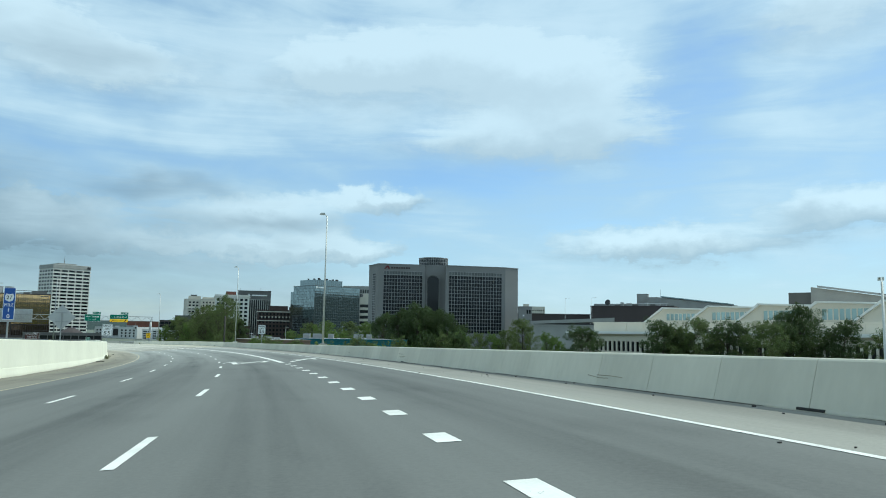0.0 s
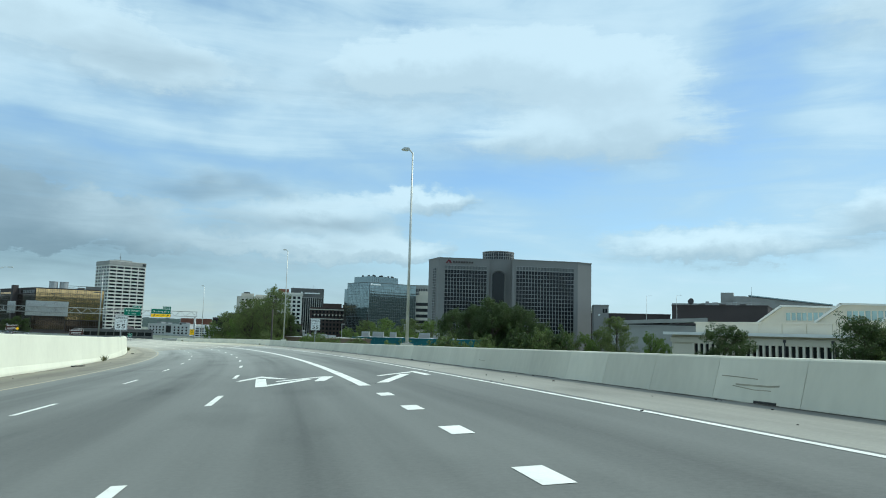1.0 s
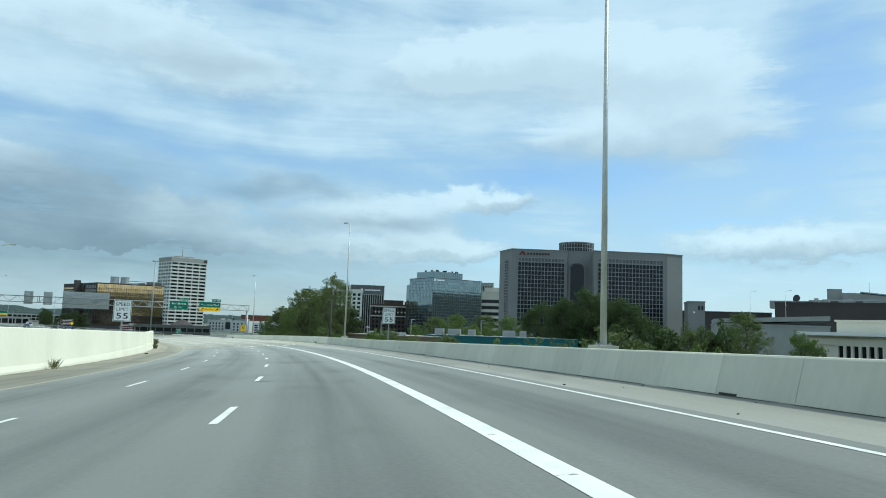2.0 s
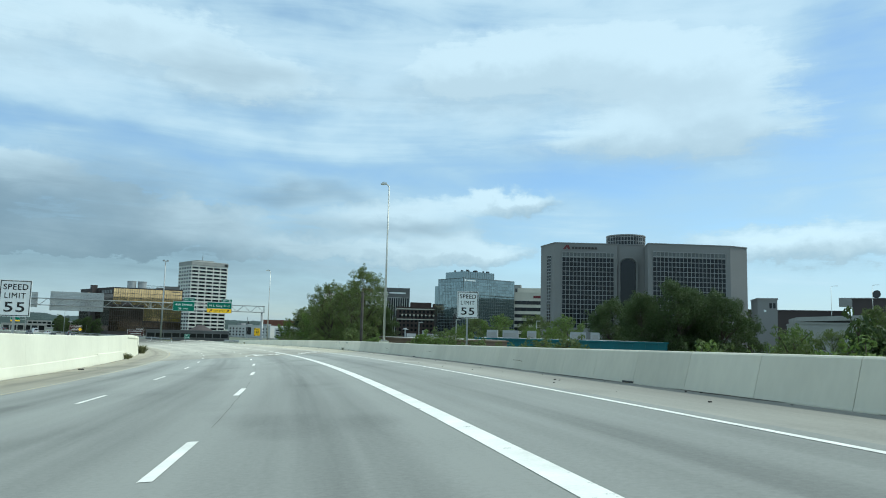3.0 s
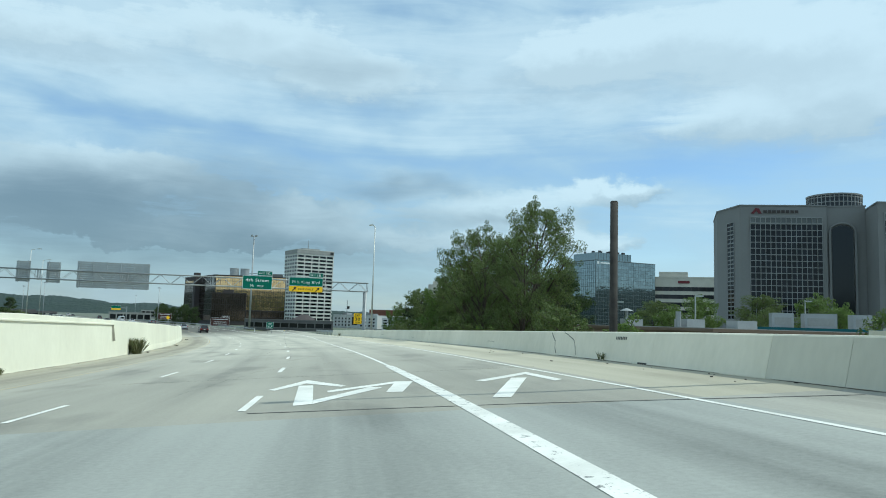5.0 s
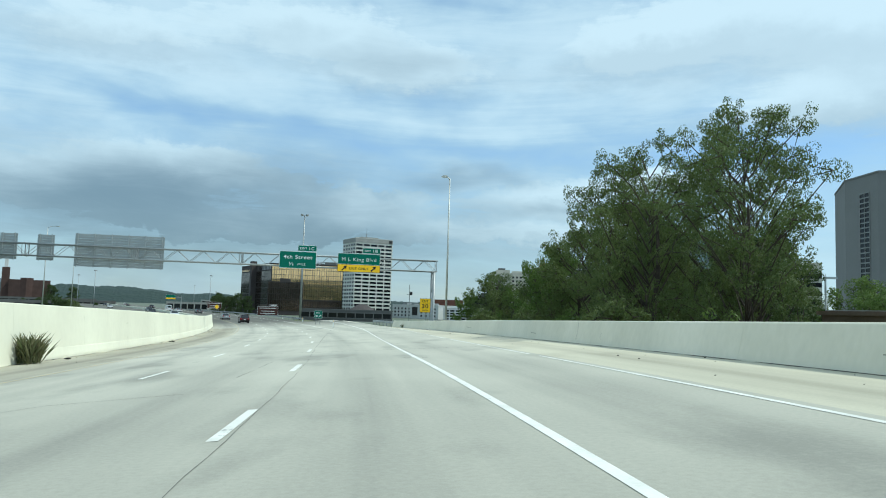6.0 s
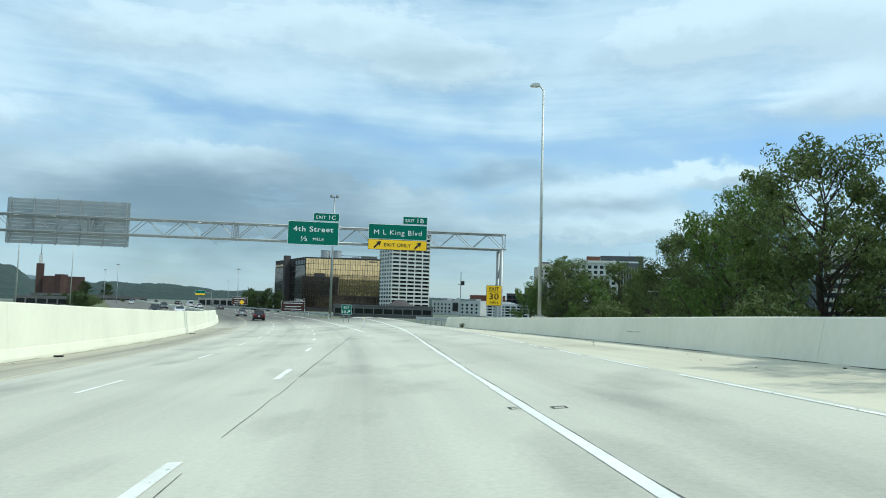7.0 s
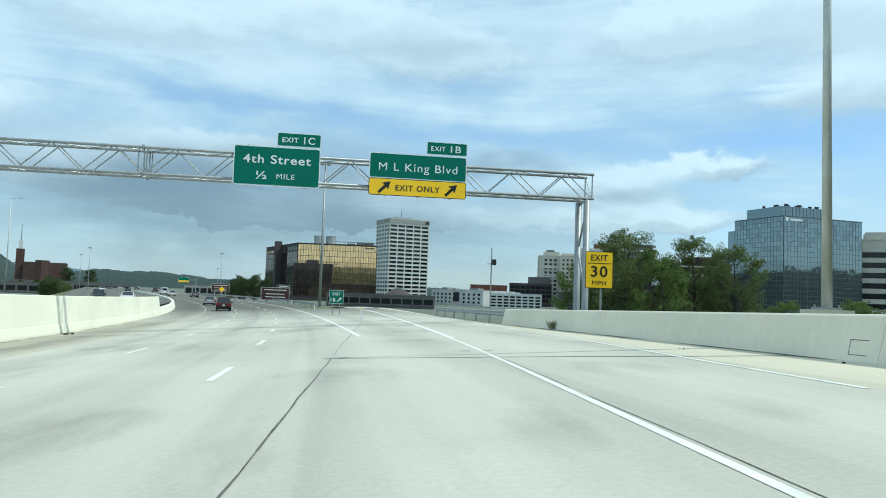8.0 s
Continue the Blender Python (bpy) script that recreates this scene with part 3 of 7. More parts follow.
def strip(name, material, u0, u1, left, right, h=0.0, step=2.0, cuts=4, parent=None, label="", kind=""):
    """A piece of surface between two lines beside the road; left and right give d at u."""
    n = max(1, int(math.ceil((u1 - u0) / step)))
    vs, uvs, fs = [], [], []
    for i in range(n + 1):
        u = u0 + (u1 - u0) * i / n
        a, b = left(u), right(u)
        for j in range(cuts + 1):
            d = a + (b - a) * j / cuts
            vs.append(road(u, d, h))
            uvs.append((d, u))
    w = cuts + 1
    for i in range(n):
        for j in range(cuts):
            fs.append((i * w + j, i * w + j + 1, (i + 1) * w + j + 1, (i + 1) * w + j))
    me = bpy.data.meshes.new(name)
    me.from_pydata(vs, [], fs)
    layer = me.uv_layers.new(name="lane")
    for loop in me.loops:
        layer.data[loop.index].uv = uvs[loop.vertex_index]
    me.materials.append(material)
    me.update()
    ob = new(name, me)
    if parent is not None:
        ob.parent = parent
    if label:
        ob["label"] = label
    if kind:
        ob["kind"] = kind
    return ob


def const(v):
    return lambda u: v


# wide ground to the horizon, with a gentle unevenness
gv, gf = [], []
rings = [0, 60, 120, 200, 300, 420, 600, 850, 1200, 1700, 2400, 3300, 4600]
SEG = 64
gv.append((-100, 250, GROUND_Z))
for r in rings[1:]:
    for k in range(SEG):
        a = 2 * math.pi * k / SEG
        x, y = -100 + r * math.cos(a), 250 + r * math.sin(a)
        gv.append((x, y, GROUND_Z + 0.4 * noise.noise((x * 0.01, y * 0.01, 0))))
for k in range(SEG):
    gf.append((0, 1 + k, 1 + (k + 1) % SEG))
for i in range(len(rings) - 2):
    for k in range(SEG):
        a, b = 1 + i * SEG + k, 1 + i * SEG + (k + 1) % SEG
        gf.append((a, a + SEG, b + SEG, b))
g = Geo()
g.v, g.f = gv, gf
ground = part("ground", g, EARTH)
tagged(ground, "flat built-up town ground with patches of grass", "ground", kind="structure")

JOINT_U = 153.6
FAR_U = 1050.0
MAIN_R = 2.05


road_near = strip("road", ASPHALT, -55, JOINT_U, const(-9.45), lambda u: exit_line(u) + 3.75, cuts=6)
tagged(road_near, "worn grey highway pavement with darker wheel paths", "road", kind="structure")
road_far = strip("road", DECK, JOINT_U, 280, const(-9.45), lambda u: exit_line(u) + 3.75, cuts=6)
tagged(road_far, "pale concrete bridge deck of the highway", "road", kind="structure")
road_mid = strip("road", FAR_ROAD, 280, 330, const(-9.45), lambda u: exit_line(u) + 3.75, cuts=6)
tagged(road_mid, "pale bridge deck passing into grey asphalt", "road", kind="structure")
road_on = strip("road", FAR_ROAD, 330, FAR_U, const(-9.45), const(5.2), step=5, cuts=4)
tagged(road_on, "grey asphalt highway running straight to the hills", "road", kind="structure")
sh_r = strip("pavement", SHOULDER_OLD, -55, JOINT_U, lambda u: exit_line(u) + 3.75, right_foot, cuts=2)
sh_far = strip("pavement", SHOULDER, JOINT_U, 330, lambda u: exit_line(u) + 3.75, right_foot, cuts=2)
tagged(sh_r, "worn grey shoulder beside the parapet", "shoulder", kind="structure")
tagged(sh_far, "dusty pale concrete shoulder beside the parapet", "shoulder", kind="structure")
sh_l = strip("pavement", SHOULDER_L, -55, 290, const(LEFT_FOOT), const(-9.45), cuts=2)
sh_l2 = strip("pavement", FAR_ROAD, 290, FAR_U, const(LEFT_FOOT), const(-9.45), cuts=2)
tagged(sh_l2, "grey asphalt shoulder of the far highway", "shoulder", kind="structure")
tagged(sh_l, "dusty tan concrete shoulder beside the median barrier", "shoulder", kind="structure")
for nm, a, b in (("pavement", 330, 420),):
    ob = strip(nm, DECK, a, b, lambda u: exit_line(u) - 1.0, lambda u: right_foot(u), h=0, cuts=3)
    for v in ob.data.vertices:
        i = v.index // 4
        v.co.z -= max(0.0, 0.0009 * (i * 2.0) ** 2)
    tagged(ob, "pale concrete exit ramp that drops away", "ramp", kind="structure")

# opposing carriageway, higher behind the median barrier
OPP0, OPP1 = LEFT_FOOT - 0.75, LEFT_FOOT - 20.0


def opp_h(u):
    return lerp_table(u, [(-60, 1.3), (90, 1.35), (150, 1.45), (178, 1.75), (230, 1.55), (262, 1.32), (300, 1.2), (400, 0.35), (480, 0.1), (1100, 0.1)])


n = 180
vs, uvs, fs = [], [], []
for i in range(n + 1):
    u = -55 + (FAR_U + 55) * i / n
    z0 = road(u, LEFT_FOOT)[2] + opp_h(u)
    for j in range(5):
        d = OPP0 + (OPP1 - OPP0) * j / 4
        p = road(u, d)
        vs.append((p[0], p[1], z0 + 0.6 * float(np.interp(u, UG, BG)) * (d - LEFT_FOOT)))
        uvs.append((d, u))
for i in range(n):
    for j in range(4):
        fs.append((i * 5 + j + 1, i * 5 + j, (i + 1) * 5 + j, (i + 1) * 5 + j + 1))
me = bpy.data.meshes.new("road")
me.from_pydata(vs, [], fs)
lay = me.uv_layers.new(name="lane")
for loop in me.loops:
    lay.data[loop.index].uv = uvs[loop.vertex_index]
me.materials.append(FAR_ROAD)
opp = new("road", me)
tagged(opp, "carriageway for oncoming traffic, pale concrete then grey asphalt", "road", kind="structure")


def opp_pt(u, d, h=0.0):
    p = road(u, d)
    z0 = road(u, LEFT_FOOT)[2] + opp_h(u)
    return (p[0], p[1], z0 + 0.6 * float(np.interp(u, UG, BG)) * (d - LEFT_FOOT) + h)


# embankment that carries the road over the town's ground
g = Geo()
n = 140
rows_ = []
for i in range(n + 1):
    u = -55 + (FAR_U + 55) * i / n
    rd = (right_foot(u) + 0.45) if u < 420 else lerp_table(u, [(420, 21), (520, 8), (1100, 6)])
    top = road(u, rd, -0.03)
    if u > 330:
        top = (top[0], top[1], top[2] - min(1.6, 0.02 * (u - 330)))
    toe = road(u, rd + 16)
    ltop = opp_pt(u, OPP1, -0.03)
    ltoe = road(u, OPP1 - 14)
    rows_.append([(ltoe[0], ltoe[1], GROUND_Z - 0.6), ltop, road(u, -11, -0.7), road(u, 0, -0.6), top, (toe[0], toe[1], GROUND_Z - 0.6)])
for r in rows_:
    g.v += r
for i in range(n):
    for j in range(5):
        a = i * 6 + j
        g.f.append((a, a + 1, a + 7, a + 6))
bank = part("ground", g, GRASS)
tagged(bank, "grassy embankment under the raised highway", "embankment", kind="structure")


def barrier_piece(u0, u1, foot, hgt, wide, flip, gap=0.012, lean=0.20):
    g = Geo()
    m = max(2, int((u1 - u0) / 1.5) + 1)
    k = 8
    for i in range(m):
        u = u0 + gap + (u1 - u0 - 2 * gap) * i / (m - 1)
        h = hgt(u)
        prof = [(0, -0.25), (0, 0.02), (0.015, 0.06), (lean, h - 0.03), (lean + 0.03, h), (wide - 0.03, h), (wide, h - 0.03), (wide, -0.25)]
        for o, z in prof:
            g.v.append(road(u, foot(u) + flip * o, z))
    for i in range(m - 1):
        for j in range(k):
            a, b = i * k + j, i * k + (j + 1) % k
            g.f.append((a, b, b + k, a + k) if flip > 0 else (a, a + k, b + k, b))
    g.f.append(tuple(range(k)) if flip < 0 else tuple(reversed(range(k))))
    g.f.append(tuple(range((m - 1) * k, m * k)) if flip > 0 else tuple(reversed(range((m - 1) * k, m * k))))
    return g


def right_rise(u):
    return lerp_table(u, [(-60, 0.80), (130, 0.80), (160, 0.93), (215, 0.93), (240, 0.82), (264, 0.80)])


barrier_right = thing("parapet", road(0, 8.2), 0, "weathered grey concrete parapet in jointed lengths", "barrier", kind="structure")
barrier_left = thing("median_barrier", road(0, LEFT_FOOT), 0, "tall pale concrete median wall, sunlit, with a construction line", "barrier", kind="structure")


def local_part(name, geo, material, parent, label=""):
    """A part whose points are given in the world."""
    inv = parent.matrix_world.inverted()
    geo.v = [tuple(inv @ Vector(p)) for p in geo.v]
    return part(name, geo, material, parent, label)


u = -53.6
while u < 156:
    nxt = u + 2.44
    local_part("segment", barrier_piece(u, nxt, right_foot, right_rise, 0.42, 1, 0.006), CONCRETE, barrier_right)
    u = nxt
for nxt in (161.9, 174.6, 187.3, 199.9, 212.5, 225.1, 237.7, 250.3, 264.0):
    local_part("segment", barrier_piece(u, nxt, right_foot, right_rise, 0.42, 1, 0.004), CONCRETE_B, barrier_right)
    u = nxt
u = -54.0
while u < FAR_U - 10:
    s = 9.15 if u < 360 else 24.0
    local_part("segment", barrier_piece(u, u + s, const(LEFT_FOOT), left_rise, 0.6, -1, 0.004), CONCRETE_L, barrier_left)
    u += s
# low plinth along the median wall with its sloping top line
for u0, u1, h0, h1 in ((-54, 20, 0.55, 0.6), (20, 100, 0.6, 0.35), (100, 150, 0.35, 0.75), (150, 171, 0.85, 0.85), (205, 310, 0.5, 0.55)):
    n = int((u1 - u0) / 2)
    g = Geo()
    for i in range(n + 1):
        u = u0 + (u1 - u0) * i / n
        h = h0 + (h1 - h0) * i / n
        for o, z in ((0.045, -0.2), (0.045, 0.12), (-0.035, h), (-0.075, h + 0.025), (-0.3, h + 0.025), (-0.3, -0.2)):
            g.v.append(road(u, LEFT_FOOT + o, z))
    for i in range(n):
        for j in range(5):
            a = i * 6 + j
            g.f.append((a, a + 6, a + 7, a + 1))
    local_part("plinth", g, CONCRETE_L, barrier_left)

# ---- painted panel shade, inspection plate and drain scuppers on the walls ----
g = Geo()
for u in (238.0, 238.42):
    for h in (0.13, 0.38):
        for o in (0.055, 0.10):
            g.v.append(road(u, right_foot(u) + o + 0.19 * (h - 0.09) / 0.8, h))
g.f = [(0, 1, 3, 2), (4, 6, 7, 5), (0, 4, 5, 1), (2, 3, 7, 6), (0, 2, 6, 4), (1, 5, 7, 3)]
local_part("junction_plate", g, CONCRETE_B, barrier_right, "small square cover plate let into the parapet")
for u0, u1, h0, h1 in ((237.98, 238.44, 0.38, 0.392), (237.98, 238.44, 0.118, 0.13), (238.42, 238.434, 0.13, 0.38)):
    g = Geo()
    for u in (u0, u1):
        for h in (h0, h1):
            g.v.append(road(u, right_foot(u) + 0.022 + 0.19 * (h - 0.09) / 0.8, h))
    g.f = [(0, 1, 3, 2)]
    local_part("seal", g, SEAL, barrier_right)

# drain slots at the parapet's foot; solid black strips for the shade inside
for u in (9.8, 40.0, 70.4, 102.8, 132.4, 162.4):
    g = Geo()
    for k in (-0.30, 0.30):
        f = right_foot(u + k)
        for o, z in ((-0.008, 0.012), (-0.008, 0.05), (0.06, 0.07), (0.06, 0.012)):
            g.v.append(road(u + k, f + o, z))
    g.f = [(0, 1, 2, 3), (7, 6, 5, 4)] + [(j, j + 4, (j + 1) % 4 + 4, (j + 1) % 4) for j in range(4)]
    local_part("drain_slot", g, SIGN_BLACK, barrier_right, "dark drain slot at the foot")
# median wall's shallow panel: an added lip, not a recess, shades its top edge
n = 14
g = Geo()
for i in range(n + 1):
    u = 174.2 + 22.7 * i / n
    h = 2.27 - 0.05 * i / n
    b = -0.2 * (h - 0.09) / left_rise(u)
    for o, z in ((-0.08, -0.02), (0.075, -0.02), (0.075, 0.05), (-0.08, 0.09)):
        g.v.append(road(u, LEFT_FOOT + b + o, h + z))
for i in range(n):
    for j in range(4):
        a, c = i * 4 + j, i * 4 + (j + 1) % 4
        g.f.append((a, a + 4, c + 4, c))
g.f += [(0, 1, 2, 3), (4 * n + 3, 4 * n + 2, 4 * n + 1, 4 * n)]
local_part("lip", g, CONCRETE_L, barrier_left)
# dark strip painted where the panel's far end lies in shade
g = Geo()
for i in range(5):
    h = 1.1 + 1.12 * i / 4
    o = -0.2 * (h - 0.09) / left_rise(197) + 0.012
    g.v += [road(196.3, LEFT_FOOT + o, h), road(196.3 + 0.9 * (1 - 0.6 * i / 4), LEFT_FOOT + o, h)]
g.f = [(2 * i, 2 * i + 2, 2 * i + 3, 2 * i + 1) for i in range(4)]
local_part("stain", g, STAIN_SHADE, barrier_left, "dark strip painted for the shade at the panel's end")

def on_parapet(u, h, proud=0.006):
    """A point on the parapet's road face, h above the pavement."""
    return road(u, right_foot(u) + 0.015 + 0.185 * (h - 0.06) / (right_rise(u) - 0.09) - proud, h)


def wall_mark(name, pts, width, material, label=""):
    """A thin mark on the parapet's face along (u, h) points."""
    g = Geo()
    for (ua, ha), (ub, hb) in zip(pts, pts[1:]):
        ln = math.hypot(ub - ua, hb - ha)
        pu, ph = -(hb - ha) / ln * width / 2, (ub - ua) / ln * width / 2
        n = len(g.v)
        g.v += [on_parapet(ua - pu, ha - ph), on_parapet(ub - pu, hb - ph), on_parapet(ub + pu, hb + ph), on_parapet(ua + pu, ha + ph)]
        g.f.append((n, n + 1, n + 2, n + 3))
    return local_part(name, g, material, barrier_right, label)


wall_mark("crack", [(170.5, 0.07), (170.8, 0.3), (170.9, 0.55), (171.4, 0.8), (171.5, 0.89)], 0.045, SEAL, "dark open crack with weeds in it")
wall_mark("crack", [(168.2, 0.07), (168.4, 0.35), (168.7, 0.62), (169.6, 0.84), (169.9, 0.89)], 0.03, SEAL, "dark leaning crack")
wall_mark("crack", [(199.9, 0.1), (199.85, 0.4), (200.0, 0.86)], 0.016, CRACK)
wall_mark("crack", [(197.1, 0.2), (197.15, 0.5)], 0.012, CRACK)
for k in range(7):
    wall_mark("stencil_bar", [(163.85 + 0.13 * k, 0.74), (163.94 + 0.13 * k, 0.74)], 0.10, CRACK)
rngs = random.Random(91)
for u, h in ((39.7, 0.33), (40.3, 0.42), (39.9, 0.24), (57.0, 0.3), (16.6, 0.2), (15.9, 0.24), (142.6, 0.42), (141.8, 0.36), (142.3, 0.28), (111.5, 0.3), (128.0, 0.4), (181.0, 0.35), (206.0, 0.3), (222.0, 0.42)):
    wall_mark("scrape", [(u, h), (u + rngs.uniform(0.25, 0.6), h + rngs.uniform(-0.03, 0.03)), (u + rngs.uniform(0.8, 1.4), h + rngs.uniform(-0.04, 0.04))], rngs.uniform(0.012, 0.03), STAIN_SHADE)

# broken dark line in the angle between pavement and wall
FOOT_DARK = mat("wall_foot_dark", (0.10, 0.09, 0.07), 0.95, vary=0.3, scale=1.5, fine=9, bump=0.3)
rngd = random.Random(77)
for line, side, parent_ in ((right_foot, -1, barrier_right), (const(LEFT_FOOT + 0.05), 1, barrier_left)):
    u = -50.0
    while u < 300:
        ln = rngd.uniform(2.0, 7.0)
        g = Geo()
        m = max(2, int(ln / 0.7))
        for i in range(m + 1):
            v = u + ln * i / m
            if side < 0 and v > 262:
                break
            wdt = rngd.uniform(0.02, 0.085) * (1.0 if 0 < i < m else 0.1)
            g.v += [road(v, line(v) - side * 0.01, 0.012), road(v, line(v) + side * wdt, 0.005)]
        k = len(g.v) // 2 - 1
        g.f = [((2 * i, 2 * i + 2, 2 * i + 3, 2 * i + 1) if side > 0 else (2 * i, 2 * i + 1, 2 * i + 3, 2 * i + 2)) for i in range(k)]
        if k > 0:
            local_part("dirt_line", g, FOOT_DARK, parent_)
        u += ln + rngd.choice((0.05, 0.05, 0.6, 2.0))

# ---- road paint ----
markings = thing("lane_marking", road(0, 0), 0, "white and yellow painted lane lines", "road marking", kind="structure")


def paint(name, u0, u1, d0, d1, width, material=PAINT, h=0.006, step=2.0):
    """A stripe from u0 to u1 whose middle runs from d0 to d1 (numbers or functions)."""
    n = max(1, int(math.ceil((u1 - u0) / step)))
    g = Geo()
    for i in range(n + 1):
        u = u0 + (u1 - u0) * i / n
        c = d0(u) if callable(d0) else d0 + (d1 - d0) * i / n
        g.v += [road(u, c - width / 2, h), road(u, c + width / 2, h)]
    g.f = [(2 * i, 2 * i + 1, 2 * i + 3, 2 * i + 2) for i in range(n)]
    return local_part(name, g, material, markings)


DASH0 = 9.23
MID_SHIFT = [(-60, -0.2), (25, -0.3), (60, -0.5), (90, -1.2), (125, -1.4), (150, -0.4), (165, -0.4), (195, -1.7), (215, -1.6), (238, -0.3), (1100, -0.3)]
FAST_SHIFT = [(-60, 0.5), (25, 0.5), (69, -0.8), (120, -1.0), (150, 0.0), (170, 0.2), (200, -2.3), (252, -2.1), (1100, -2.1)]
for k in range(-5, 45):
    u0 = DASH0 + 12.19 * k
    ua = u0 + lerp_table(u0, MID_SHIFT)
    paint("lane_dash", ua, ua + 3.0, -1.74, -1.68, 0.15)
    ua = u0 - 0.4 + lerp_table(u0, FAST_SHIFT)
    paint("lane_dash", ua, ua + 3.0, -5.53, -5.50, 0.13)
for k in range(-16, 12):
    u0 = 9.3 + 3.66 * k
    if u0 < 48:
        paint("lane_dot", u0, u0 + 0.95, 2.25, 2.25, 0.33)
EXIT_OFF = [(50, 0.02), (100, -0.06), (150, -0.15), (166, -0.19), (190, -0.14), (205, -0.07), (235, -0.03), (252, -0.05), (330, 0.0)]


def exit_paint(u):
    return exit_line(u) + lerp_table(u, EXIT_OFF)


paint("solid_line", 49.9, 140, exit_paint, None, 0.32)
paint("solid_line", 140, 168, exit_paint, None, 0.30, PAINT_WORN)
paint("solid_line", 168, 211, exit_paint, None, 0.14)
paint("solid_line", 211, 252, exit_paint, None, 0.11)
paint("edge_line", 252, 330, exit_line, None, 0.2)
EDGE_OFF = [(-60, 3.6), (10, 3.7), (20, 3.72), (50, 3.45), (62, 3.36), (85, 3.36), (106, 3.43), (116, 3.54), (150, 3.48), (165, 3.40), (192, 3.52), (235, 3.62), (240, 3.52), (330, 3.52)]
def edge_paint(u):
    return exit_line(u) + lerp_table(u, EDGE_OFF)


paint("edge_line", -54, 186, edge_paint, None, 0.115)
for a, b in ((186, 192.6), (193.8, 211.5), (213.0, 217.4), (218.2, 220.6), (221.8, 222.9), (224.0, 225.5), (226.4, 234.6), (235.2, 262), (263, 330)):
    paint("edge_line", a, b, edge_paint, None, 0.095, PAINT_WORN)
paint("edge_line", 256, FAR_U, 2.0, 2.0, 0.18, step=5)
paint("yellow_line", -54, FAR_U, -9.22, -9.22, 0.12, PAINT_Y, step=4)


def polymark(name, pts, h=0.0065):
    """A painted shape from its corners in (u, d)."""
    g = Geo()
    g.v = [road(u, d, h) for u, d in pts]
    area = sum(pts[i][1] * pts[(i + 1) % len(pts)][0] - pts[(i + 1) % len(pts)][1] * pts[i][0] for i in range(len(pts)))
    g.f = [tuple(range(len(pts)))] if area > 0 else [tuple(reversed(range(len(pts))))]
    return local_part(name, g, PAINT, markings)


def arrow_pair(u0):
    """The through-and-right arrow in the through lane and the plain arrow in the exit lane."""
    polymark("arrow_stem", [(u0, -0.90), (u0 + 0.15, -0.55), (u0 + 4.8, -0.60), (u0 + 4.95, -0.95)])
    polymark("arrow_head", [(u0 + 4.0, -1.62), (u0 + 3.75, -1.45), (u0 + 5.6, -0.78), (u0 + 6.9, -0.77)])
    polymark("arrow_head", [(u0 + 6.9, -0.77), (u0 + 5.6, -0.78), (u0 + 3.95, 0.05), (u0 + 4.25, 0.17)])
    polymark("arrow_bend", [(u0 + 0.15, -0.55), (u0 + 0.9, -0.55), (u0 + 3.55, 0.72), (u0 + 3.1, 0.95)])
    polymark("arrow_barb", [(u0 + 2.5, -0.25), (u0 + 2.95, -0.29), (u0 + 4.85, 1.42), (u0 + 4.3, 1.42)])
    polymark("arrow_tip", [(u0 + 1.9, 0.93), (u0 + 1.8, 1.27), (u0 + 4.6, 1.82), (u0 + 4.85, 1.42)])
    polymark("arrow_stem", [(u0 - 0.35, 2.68), (u0 - 0.45, 3.02), (u0 + 4.0, 4.55), (u0 + 4.2, 4.22)])
    polymark("arrow_head", [(u0 + 3.85, 3.25), (u0 + 3.5, 3.40), (u0 + 5.15, 4.85), (u0 + 6.0, 5.10)])
    polymark("arrow_head", [(u0 + 6.0, 5.10), (u0 + 5.15, 4.85), (u0 + 2.7, 4.85), (u0 + 3.0, 5.12)])


arrow_pair(51.4)
arrow_pair(155.6)

# ---- joints and cracks in the pavement ----
joints = thing("pavement_joint", road(JOINT_U, 0), 0, "dark sealed joints and cracks across the pavement", "road joint", kind="structure")


def joint(pts, width, name="joint"):
    g = Geo()
    for i in range(len(pts) - 1):
        (ua, da), (ub, db) = pts[i], pts[i + 1]
        m = max(1, int(max(abs(ub - ua), abs(db - da)) / 1.5))
        for k in range(m):
            q = [(ua + (ub - ua) * s / m, da + (db - da) * s / m) for s in (k, k + 1)]
            du, dd = q[1][0] - q[0][0], q[1][1] - q[0][1]
            ln = math.hypot(du, dd)
            pu, pd = -dd / ln * width / 2, du / ln * width / 2
            w1, w2 = random.uniform(0.6, 1.3), random.uniform(0.6, 1.3)
            b = len(g.v)
            g.v += [road(q[0][0] + pu * w1, q[0][1] + pd * w1, 0.0045), road(q[0][0] - pu * w1, q[0][1] - pd * w1, 0.0045),
                    road(q[1][0] - pu * w2, q[1][1] - pd * w2, 0.0045), road(q[1][0] + pu * w2, q[1][1] + pd * w2, 0.0045)]
            g.f.append((b, b + 1, b + 2, b + 3))
    return local_part(name, g, SEAL if name == "joint" else CRACK, joints)


